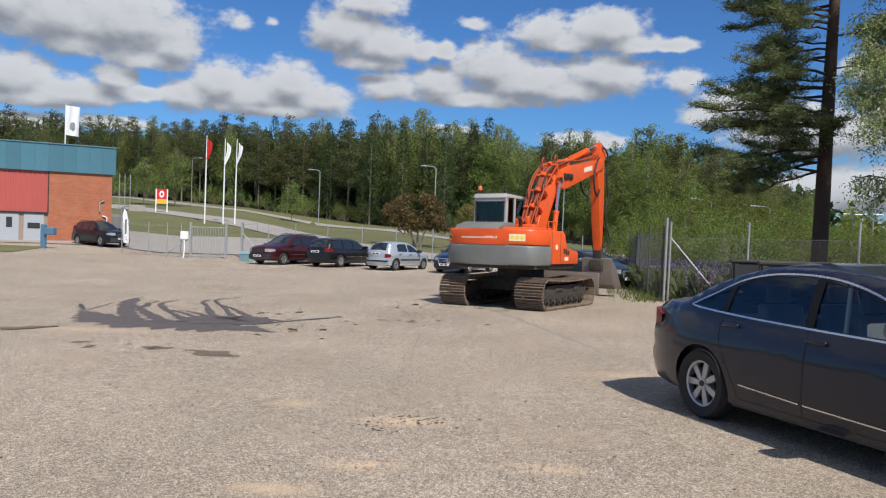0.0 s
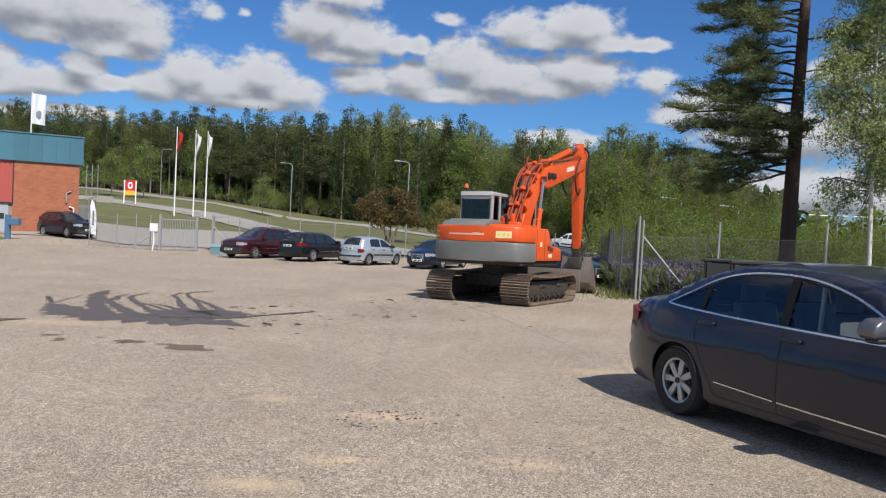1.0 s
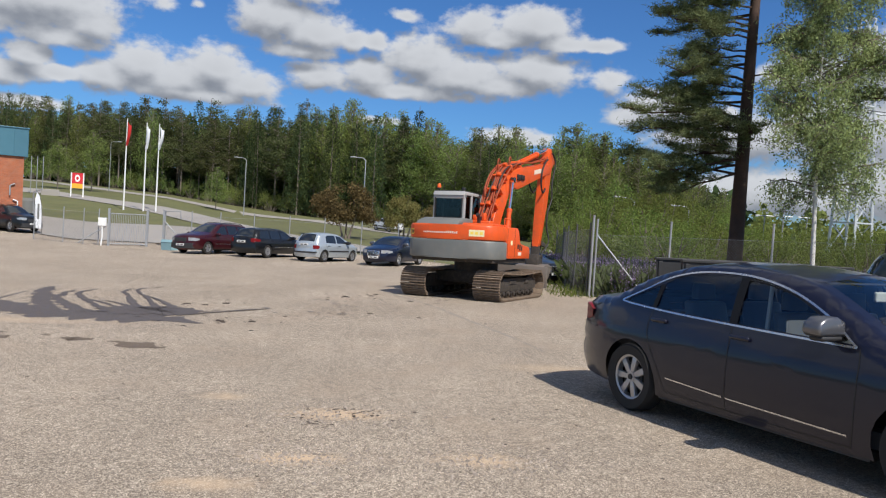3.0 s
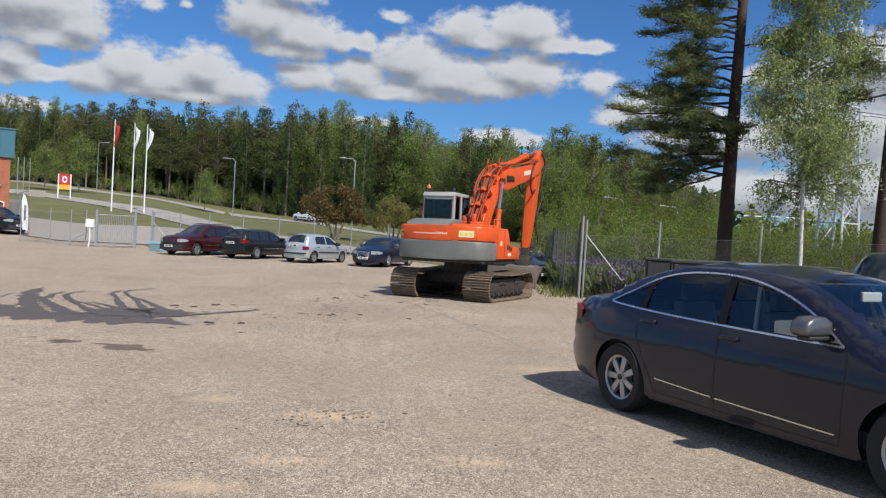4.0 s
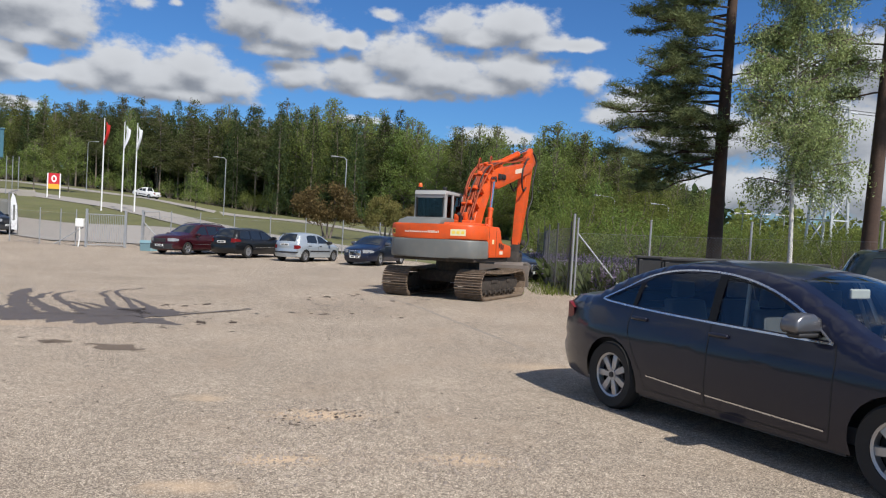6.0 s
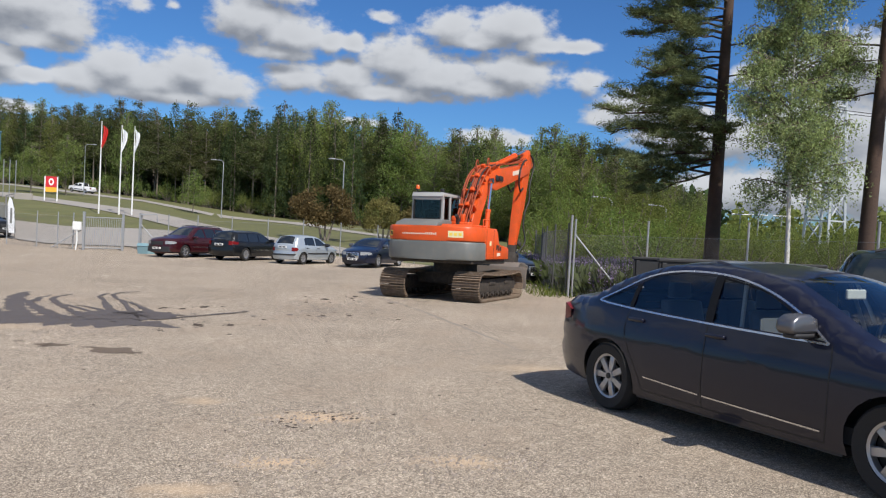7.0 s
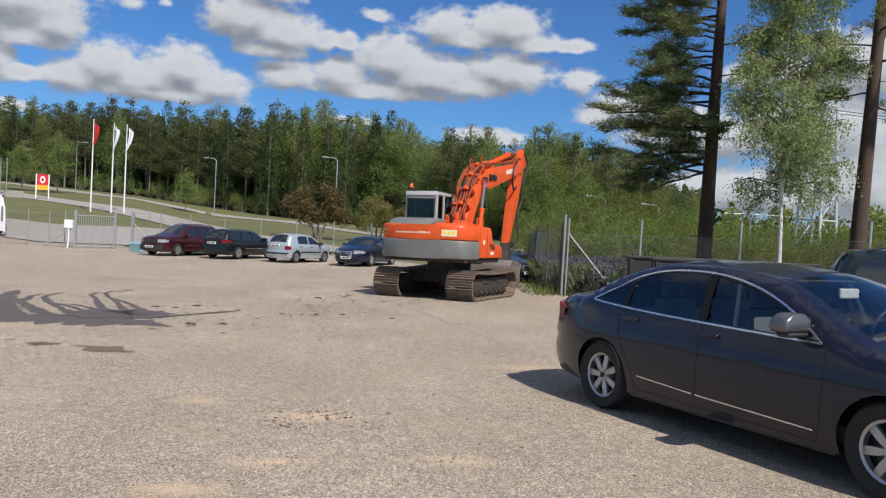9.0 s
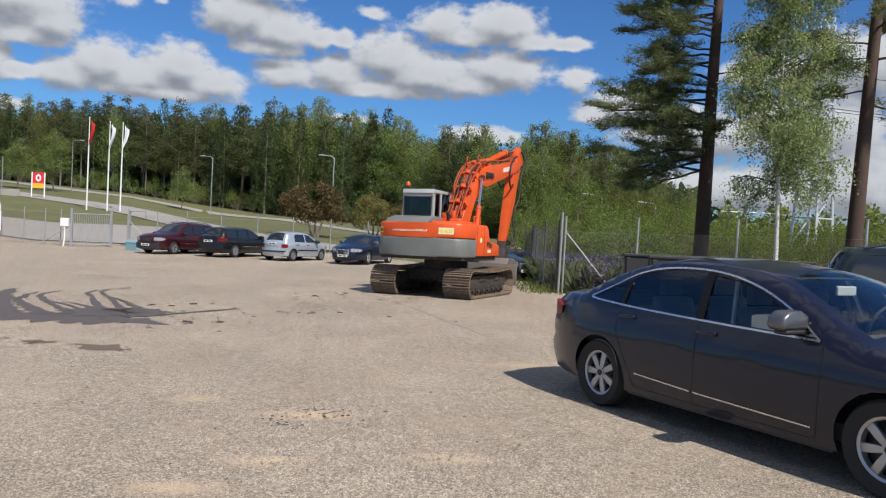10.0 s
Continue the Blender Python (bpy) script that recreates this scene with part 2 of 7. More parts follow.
def brick_mat():
    """Orange-red running-bond brickwork with thin mortar, for a wall seen from far off."""
    m = bpy.data.materials.new("red_brick")
    m.use_nodes = True
    tree = m.node_tree
    make, calc = node_maker(tree)
    b = tree.nodes["Principled BSDF"]
    where = make("ShaderNodeTexCoord").outputs["Object"]
    xyz = make("ShaderNodeSeparateXYZ", Vector=where)
    flat = make("ShaderNodeCombineXYZ", X=xyz.outputs[0], Y=xyz.outputs[2]).outputs[0]
    t = make("ShaderNodeTexBrick", Vector=flat, Scale=1.0, Color1=(0.43, 0.125, 0.05, 1), Color2=(0.31, 0.088, 0.04, 1), Mortar=(0.33, 0.20, 0.14, 1))
    t.inputs["Brick Width"].default_value, t.inputs["Row Height"].default_value = 0.26, 0.077
    t.inputs["Mortar Size"].default_value = 0.008
    n = make("ShaderNodeTexNoise", Vector=where, Scale=1.1, Detail=6.0, Roughness=0.6)
    streak = make("ShaderNodeTexNoise", Vector=make("ShaderNodeVectorMath", p_operation="MULTIPLY", i0=where, i1=(0.6, 1, 5)).outputs[0], Scale=1.6, Detail=4.0)
    v = calc("MULTIPLY", calc("MULTIPLY_ADD", n.outputs[0], 0.6, 0.7), calc("MULTIPLY_ADD", streak.outputs[0], 0.5, 0.75))
    tree.links.new(make("ShaderNodeVectorMath", p_operation="SCALE", i0=t.outputs[0], Scale=v).outputs[0], b.inputs["Base Color"])
    b.inputs["Roughness"].default_value = 0.88
    tree.links.new(make("ShaderNodeBump", Strength=0.4, Distance=0.01, Height=t.outputs[1]).outputs[0], b.inputs["Normal"])
    return m


def glass_mat(name, tint, rough=0.02, ior=1.5):
    """A car or window pane: mirror by angle over a tinted see-through body."""
    m = bpy.data.materials.new(name)
    m.use_nodes = True
    tree = m.node_tree
    make, calc = node_maker(tree)
    tree.nodes.clear()
    see = make("ShaderNodeBsdfTransparent", Color=(tint[0], tint[1], tint[2], 1))
    gloss = make("ShaderNodeBsdfGlossy", Color=(1, 1, 1, 1), Roughness=rough)
    f = make("ShaderNodeFresnel", IOR=ior)
    s = make("ShaderNodeMixShader", i0=f.outputs[0], i1=see.outputs[0], i2=gloss.outputs[0])
    make("ShaderNodeOutputMaterial", Surface=s.outputs[0])
    return m


M = dict(
    asphalt=asphalt_mat(),
    drying=mat("drying_asphalt", (0.140, 0.104, 0.072), 0.7, vary=0.3, scale=9, grain=0.4, grain_scale=120, bump=0.25, bump_scale=90),
    wet=mat("wet_asphalt", (0.098, 0.081, 0.071), 0.62, vary=0.25, scale=6, grain=0.4, grain_scale=120, bump=0.25, bump_scale=90),
    damp=mat("sand", (0.42, 0.31, 0.21), 0.9, vary=0.3, scale=9, grain=0.5, grain_scale=150, bump=0.4, bump_scale=120),
    road=mat("road_asphalt", (0.31, 0.285, 0.255), 0.85, vary=0.12, scale=0.5, grain=0.15, grain_scale=20),
    grass=mat("grass", (0.112, 0.116, 0.038), 0.85, vary=0.45, scale=0.25, dirt=0.55, dirt_color=(0.20, 0.165, 0.085), grain=0.5, grain_scale=7, bump=0.6, bump_scale=9),
    meadow=mat("meadow", (0.13, 0.145, 0.06), 0.85, vary=0.5, scale=0.4, grain=0.5, grain_scale=6, bump=0.6, bump_scale=8),
    palesteel=mat("pale_galvanised_steel", (0.60, 0.62, 0.64), 0.5, 0.2, vary=0.1),
    steel=mat("galvanised_steel", (0.36, 0.37, 0.38), 0.5, 0.45, vary=0.15, scale=8),
    white=mat("white_paint", (0.78, 0.78, 0.76), 0.45, vary=0.06),
    brick=brick_mat(),
    mortar=mat("mortar", (0.30, 0.22, 0.17), 0.9, vary=0.1),
    redmetal=mat("red_sheet_metal", (0.42, 0.085, 0.07), 0.55, vary=0.07, scale=1.5),
    bluemetal=mat("blue_sheet_metal", (0.055, 0.16, 0.215), 0.5, vary=0.10, scale=1.0, object_vary=0.1),
    greydoor=mat("grey_door_paint", (0.36, 0.38, 0.41), 0.5, vary=0.06),
    darkglass=mat("dark_window_glass", (0.02, 0.025, 0.03), 0.08, vary=0.02, spec=0.8),
    red=mat("red_cloth", (0.55, 0.025, 0.02), 0.7, vary=0.1), cloth=mat("white_cloth", (0.75, 0.76, 0.78), 0.7, vary=0.06),
    yellow=mat("yellow_paint", (0.75, 0.40, 0.03), 0.5, vary=0.05), signred=mat("sign_red", (0.58, 0.02, 0.03), 0.5, vary=0.04),
    bark=mat("pine_bark", (0.080, 0.050, 0.037), 0.95, vary=0.4, scale=3.0, grain=0.5, grain_scale=25, bump=0.9, bump_scale=18),
    birchbark=mat("birch_bark", (0.66, 0.63, 0.58), 0.8, vary=0.15, scale=4, dirt=0.3, dirt_color=(0.04, 0.035, 0.03), bump=0.3, bump_scale=20),
    greybark=mat("grey_bark", (0.19, 0.155, 0.125), 0.9, vary=0.3, scale=3, dirt=0.5, dirt_color=(0.05, 0.04, 0.03)),
    pine=leaf_mat("pine_needles", (0.108, 0.125, 0.052), 0.3, 0.3),
    spruce=leaf_mat("spruce_needles", (0.062, 0.084, 0.036), 0.3, 0.25),
    birch=leaf_mat("birch_leaves", (0.22, 0.262, 0.080), 0.3, 0.42),
    bush=leaf_mat("willow_leaves", (0.185, 0.23, 0.062), 0.3, 0.45),
    rusty=leaf_mat("reddish_leaves", (0.185, 0.150, 0.062), 0.4, 0.35),
    lupin=leaf_mat("lupin_flowers", (0.19, 0.155, 0.235), 0.3, 0.3),
    reed=leaf_mat("tall_grass", (0.11, 0.13, 0.055), 0.45, 0.35),
)


# ---------------------------------------------------------------- mesh tools
class Geo:
    """Collects vertices and faces of one mesh."""

    def __init__(self):
        self.v, self.f = [], []

    def add(self, verts, faces, m=None):
        n = len(self.v)
        self.v += [tuple(m @ Vector(p)) for p in verts] if m is not None else [tuple(p) for p in verts]
        self.f += [tuple(i + n for i in f) for f in faces]
        return self

    def box(self, lo, hi, m=None, c=0.0):
        """A box between two corners; c: the chamfer of its edges."""
        if c <= 0:
            vs = [(x, y, z) for x in (lo[0], hi[0]) for y in (lo[1], hi[1]) for z in (lo[2], hi[2])]
            return self.add(vs, [(0, 1, 3, 2), (4, 6, 7, 5), (0, 4, 5, 1), (2, 3, 7, 6), (0, 2, 6, 4), (1, 5, 7, 3)], m)
        bm = bmesh.new()
        vs = [bm.verts.new((x, y, z)) for x in (lo[0], hi[0]) for y in (lo[1], hi[1]) for z in (lo[2], hi[2])]
        for f in ((0, 1, 3, 2), (4, 6, 7, 5), (0, 4, 5, 1), (2, 3, 7, 6), (0, 2, 6, 4), (1, 5, 7, 3)):
            bm.faces.new([vs[i] for i in f])
        bmesh.ops.bevel(bm, geom=bm.edges[:], offset=c, segments=2, profile=0.5, affect="EDGES", clamp_overlap=True)
        return self.take(bm, m)

    def take(self, bm, m=None):
        bm.verts.index_update()
        self.add([v.co.copy() for v in bm.verts], [[v.index for v in f.verts] for f in bm.faces], m)
        bm.free()
        return self

    def tube(self, pts, radii, n=8, cap=True, m=None):
        """A round bar along points, with a radius for each."""
        pts = [Vector(p) for p in pts]
        if not hasattr(radii, "__len__"):
            radii = [radii] * len(pts)
        verts, faces = [], []
        side = None
        for i, p in enumerate(pts):
            d = (pts[min(i + 1, len(pts) - 1)] - pts[max(i - 1, 0)]).normalized()
            if side is None:
                side = d.orthogonal().normalized()
            side = (side - d * side.dot(d)).normalized()
            up = d.cross(side)
            for k in range(n):
                a = 2 * math.pi * k / n
                verts.append(p + (side * math.cos(a) + up * math.sin(a)) * radii[i])
        for i in range(len(pts) - 1):
            for k in range(n):
                faces.append((i * n + k, i * n + (k + 1) % n, (i + 1) * n + (k + 1) % n, (i + 1) * n + k))
        if cap:
            faces += [tuple(range(n))[::-1], tuple((len(pts) - 1) * n + k for k in range(n))]
        return self.add(verts, faces, m)

    def prism(self, poly, lo, hi, axis="x", m=None, c=0.0):
        """A flat outline pushed out along an axis; the outline is (y, z), (x, z) or (x, y)."""
        bm = bmesh.new()
        put = {"x": lambda p, s: (s, p[0], p[1]), "y": lambda p, s: (p[0], s, p[1]), "z": lambda p, s: (p[0], p[1], s)}[axis]
        a = [bm.verts.new(put(p, lo)) for p in poly]
        b = [bm.verts.new(put(p, hi)) for p in poly]
        n = len(poly)
        caps = [bm.faces.new(a), bm.faces.new(b[::-1])]
        for i in range(n):
            bm.faces.new((a[i], b[i], b[(i + 1) % n], a[(i + 1) % n]))
        if c > 0:
            bmesh.ops.bevel(bm, geom=[e for f in caps for e in f.edges], offset=c, segments=2, profile=0.5, affect="EDGES", clamp_overlap=True)
        bmesh.ops.recalc_face_normals(bm, faces=bm.faces[:])
        return self.take(bm, m)

    def disc(self, centre, axis, r, w, n=24, m=None):
        """A short cylinder along an axis."""
        c, ax = Vector(centre), Vector(axis).normalized() * w / 2
        return self.tube([c - ax, c + ax], r, n, True, m)

    def mesh(self, name, material, smooth=None):
        me = bpy.data.meshes.new(name)
        me.from_pydata(self.v, [], self.f)
        me.materials.append(material)
        if smooth is not None:
            me.shade_smooth()
            if smooth < 179:
                me.set_sharp_from_angle(angle=radians(smooth))
        return me


def smooth_line(pts, step):
    """Points along a Catmull-Rom curve through pts."""
    out = []
    n = len(pts)
    for i in range(n - 1):
        p0, p1, p2, p3 = (Vector(pts[max(0, min(n - 1, i + k))]) for k in (-1, 0, 1, 2))
        k = max(1, round((p2 - p1).length / step))
        for j in range(k):
            t = j / k
            out.append(0.5 * ((2 * p1) + (p2 - p0) * t + (2 * p0 - 5 * p1 + 4 * p2 - p3) * t * t + (3 * p1 - p0 - 3 * p2 + p3) * t ** 3))
    out.append(Vector(pts[-1]))
    return out


def part(name, geo, material, parent=None, label="", smooth=None):
    """One mesh object, under a thing or on its own."""
    ob = new(name, geo.mesh(name, material, smooth))
    ob.parent = parent
    return tagged(ob, label=label)


def empty(name, m, label, category, group="", kind=""):
    ob = new(name)
    ob.matrix_world = m
    return tagged(ob, label, category, group, kind)


# ---------------------------------------------------------------- lie of the land
D_NODES = (44, 55, 70, 90, 110, 130, 150, 180, 300, 600, 3500)
LAND = (  # azimuth, heights at the distances above
    (-180, -0.9, -0.9, -0.9, -0.9, -0.9, -0.9, -0.9, -0.9, 0, 0, 0), (-60, -1.2, -1.1, -0.8, 0.2, 1.3, 2.6, 3.6, 4.6, 6, 6, 0),
    (-24, -1.5, -1.02, -0.60, 1.0, 1.9, 3.0, 4.0, 4.9, 6, 6, 0), (-16, -1.4, -0.98, -0.3, 0.9, 1.6, 2.4, 3.0, 3.9, 5, 5, 0))
LAND += (  # the same, eastwards
    (-10.7, -1.3, -0.75, -0.3, 0.1, 0.3, 1.1, 1.8, 2.3, 3, 4, 0), (-4, -1.2, -0.8, -0.64, -0.3, 0.5, 0.5, 0.6, 0.8, 1.5, 3, 0),
    (3, -1.1, -0.9, -0.75, -0.4, -0.2, 0, 0.1, 0.2, 1, 3, 0), (12, -1.0, -1.0, -0.9, -0.8, -0.66, -0.6, -0.5, -0.4, 0, 2, 0),
    (20, -0.95, -0.9, -0.9, -0.9, -0.85, -0.8, -0.8, -0.8, 0, 1, 0), (40, -0.6, -0.6, -0.6, -0.6, -0.6, -0.6, -0.6, -0.6, 0, 0, 0),
    (180, -0.9, -0.9, -0.9, -0.9, -0.9, -0.9, -0.9, -0.9, 0, 0, 0))


def plane(x, y):
    return 0.0121 * x - 0.0261 * y


def land(x, y):
    """Height of the ground: the yard is one slightly tilted plane, the land behind it rises to the wood."""
    d = math.hypot(x, y)
    az = math.degrees(math.atan2(x, y))
    side = max(0.0, min(1.0, (12 - az) / 8)) * max(0.0, min(1.0, (az + 70) / 20))
    rise = max(0.0, min(1.0, (d - 29) / 16))
    swell = 0.20 * side * rise * rise * (3 - 2 * rise)                # the yard flattens out towards its far fence
    if d <= 44:
        return plane(x, y) + swell
    i = next(k for k in range(len(LAND) - 1) if LAND[k][0] <= az <= LAND[k + 1][0])
    u = (az - LAND[i][0]) / (LAND[i + 1][0] - LAND[i][0])
    j = next((k for k in range(len(D_NODES) - 1) if d <= D_NODES[k + 1]), len(D_NODES) - 2)
    w = min(1, (d - D_NODES[j]) / (D_NODES[j + 1] - D_NODES[j]))
    rim = plane(x * 44 / d, y * 44 / d) + swell

    def height(row, k):
        return rim if k == 0 else row[1 + k]
    near = height(LAND[i], j) * (1 - u) + height(LAND[i + 1], j) * u
    far = height(LAND[i], j + 1) * (1 - u) + height(LAND[i + 1], j + 1) * u
    return near * (1 - w) + far * w


def polar(az, d, up=0.0):
    x, y = d * math.sin(radians(az)), d * math.cos(radians(az))
    return Vector((x, y, land(x, y) + up))


def on_ground(x, y, heading, tilt=True):
    """A pose on the yard: heading clockwise from +y for the thing's own +y axis, leaning with the ground."""
    h = radians(heading)
    fw, n = Vector((math.sin(h), math.cos(h), 0)), Vector((-0.0121, 0.0261, 1)).normalized() if tilt else Vector((0, 0, 1))
    fw = (fw - n * fw.dot(n)).normalized()
    rt = fw.cross(n)
    m = Matrix((rt, fw, n)).transposed().to_4x4()
    m.translation = (x, y, land(x, y))
    return m


def build_ground():
    g = Geo()
    az = [-180 + 10 * k for k in range(13)] + [-58 + 2 * k for k in range(60)] + [62 + 8 * k for k in range(15)] + [180]
    az = sorted(set(a for a in az if -180 <= a <= 180))
    ds = [6, 12, 20, 28, 30, 32, 34, 36, 38, 40, 42, 44, 46, 48, 50, 52, 56, 60, 65, 70, 75, 80, 85, 90, 95, 100, 106, 112, 118, 125, 132, 140, 150, 165, 180, 220, 300, 450, 600, 1200, 3500]
    n = len(az)
    for d in ds:
        for a in az:
            p = polar(a, d, -0.07 if d < 60 else 0.0)
            g.v.append(tuple(p))
    for i in range(len(ds) - 1):
        for k in range(n - 1):
            g.f.append((i * n + k, i * n + k + 1, (i + 1) * n + k + 1, (i + 1) * n + k))
    g.v.append((0, 0, -0.07))
    g.f += [(len(g.v) - 1, k + 1, k) for k in range(n - 1)]
    tagged(part("ground", g, M["grass"], smooth=180), "grassy ground rising to the wood", "ground", kind="structure")


def draped(name, az0, az1, near, far, lift, material, label, category, step=1.0, rows=8):
    """A sheet that follows the land between two distances given by azimuth."""
    def dist(table, a):
        for (a0, d0), (a1, d1) in zip(table, table[1:]):
            if a <= a1:
                u = (a - a0) / (a1 - a0)
                return d0 + (d1 - d0) * max(0, u)
        return table[-1][1]
    g = Geo()
    n = max(2, round((az1 - az0) / step) + 1)
    for i in range(rows + 1):
        for k in range(n):
            a = az0 + (az1 - az0) * k / (n - 1)
            d0, d1 = dist(near, a), dist(far, a)
            g.v.append(tuple(polar(a, d0 + (d1 - d0) * i / rows, lift)))
    for i in range(rows):
        for k in range(n - 1):
            g.f.append((i * n + k, i * n + k + 1, (i + 1) * n + k + 1, (i + 1) * n + k))
    return tagged(part(name, g, material, smooth=180), label, category, kind="structure")


def build_yard():
    """The flat asphalt yard; its far edge is the fence, its edge to the east the meadow."""
    edge = [(-180, 40), (-60, 60), (-33, 62), (-25, 62), (-22, 52), (-14, 50.5), (-8, 49), (0, 47.5), (6, 42), (10, 37), (12.8, 33.5), (14.6, 27), (16.2, 23.4),
            (21, 23.0), (28, 21.5), (36, 20.5), (45, 22), (60, 30), (90, 40), (180, 40)]
    g = Geo()
    az = [k * 2.0 for k in range(-90, 91)]
    ring = (0.3, 0.55, 0.62, 0.66, 0.70, 0.74, 0.78, 0.82, 0.86, 0.90, 0.94, 1.0)

    def reach(a):
        for (a0, d0), (a1, d1) in zip(edge, edge[1:]):
            if a <= a1:
                return d0 + (d1 - d0) * (a - a0) / (a1 - a0)
        return edge[-1][1]
    n = len(az)
    for q in ring:
        for a in az:
            d = reach(a) * q
            p = polar(a, d)
            if q == 1.0:
                p.x += 0.25 * noise.noise(Vector((p.x * 0.7, p.y * 0.7, 0)))
                p.y += 0.35 * noise.noise(Vector((p.x * 0.9, p.y * 0.9, 5)))
            g.v.append(tuple(p))
    for i in range(len(ring) - 1):
        for k in range(n - 1):
            g.f.append((i * n + k, i * n + k + 1, (i + 1) * n + k + 1, (i + 1) * n + k))
    g.v.append((0, 0, 0))
    g.f += [(len(g.v) - 1, k + 1, k) for k in range(n - 1)]
    tagged(part("pavement", g, M["asphalt"], smooth=180), "pale worn asphalt yard with sandy patches", "yard", kind="structure")


build_ground()
build_yard()
draped("lawn", -40, -29.2, [(-40, 47), (-31, 49.5), (-29.2, 55)], [(-40, 60), (-29.2, 56)], 0.03, M["grass"], "small mown lawn before the works building", "lawn", 0.6)
draped("road_1", -60, 16, [(-60, 190), (-24, 149), (-14.5, 124), (-5.2, 103), (1, 87), (8, 76), (16, 70)],
       [(-60, 210), (-24, 163), (-14.5, 134), (-5.2, 110), (1, 93), (8, 82), (16, 76)], 0.06, M["road"], "pale grey main road past the wood", "road")
draped("road_2", -60, -7.9, [(-60, 140), (-24, 108), (-16, 80), (-13.2, 71), (-11, 58), (-8, 52)],
       [(-60, 155), (-24, 120), (-16, 95), (-13.2, 88), (-8, 69)], 0.06, M["road"], "pale grey access road to the gate", "road")
draped("road_3", -7.9, 2, [(-7.9, 52), (2, 49)], [(-7.9, 69), (2, 52)], 0.06, M["road"], "pale grey access road behind the fence", "road")
draped("road_4", -33, -10.9, [(-33, 60), (-25, 58), (-22, 51.5), (-14, 50), (-10.9, 50)], [(-33, 78), (-24, 74.5), (-20.6, 70), (-14, 68), (-10.9, 60)], 0.05, M["road"], "pale paved area outside the gate", "road")
# ---------------------------------------------------------------- trees
def leaf_cloud(g, centres, sizes, count, leaf, flat=1.0, rng=None, droop=0.0, tri=False):
    """Scatters small leaf triangles in clumps; a clump is a squashed ball with more leaves near its skin."""
    for c, s in zip(centres, sizes):
        k = max(4, int(count * (s / max(sizes)) ** 2))
        d = rng.normal(size=(k, 3))
        d /= np.linalg.norm(d, axis=1)[:, None]
        p = np.array(c) + d * (rng.random((k, 1)) ** 0.45) * s * np.array((1, 1, flat))
        u = rng.normal(size=(k, 3))
        u /= np.linalg.norm(u, axis=1)[:, None]
        w = np.cross(u, rng.normal(size=(k, 3)))
        w /= np.linalg.norm(w, axis=1)[:, None]
        u[:, 2] -= droop
        sz = leaf * (0.6 + 0.8 * rng.random((k, 1)))
        n = len(g.v)
        if tri:
            a, b, e = p - u * sz, p + w * sz * 0.8, p + u * sz
            g.v += [tuple(q) for row in zip(a, b, e) for q in row]
            g.f += [(n + 3 * i, n + 3 * i + 1, n + 3 * i + 2) for i in range(k)]
            continue
        a, b, e, f = p - u * sz, p + w * sz * 0.55, p + u * sz, p - w * sz * 0.55
        g.v += [tuple(q) for row in zip(a, b, e, f) for q in row]
        g.f += [(n + 4 * i, n + 4 * i + 1, n + 4 * i + 2, n + 4 * i + 3) for i in range(k)]


def trunk_line(h, lean, wob, rng, n=9):
    ph = rng.random(2) * 6
    return [Vector((lean * h * i / n + wob * math.sin(ph[0] + 3 * i / n) * i / n, wob * math.sin(ph[1] + 4 * i / n) * i / n, h * i / n)) for i in range(n + 1)]


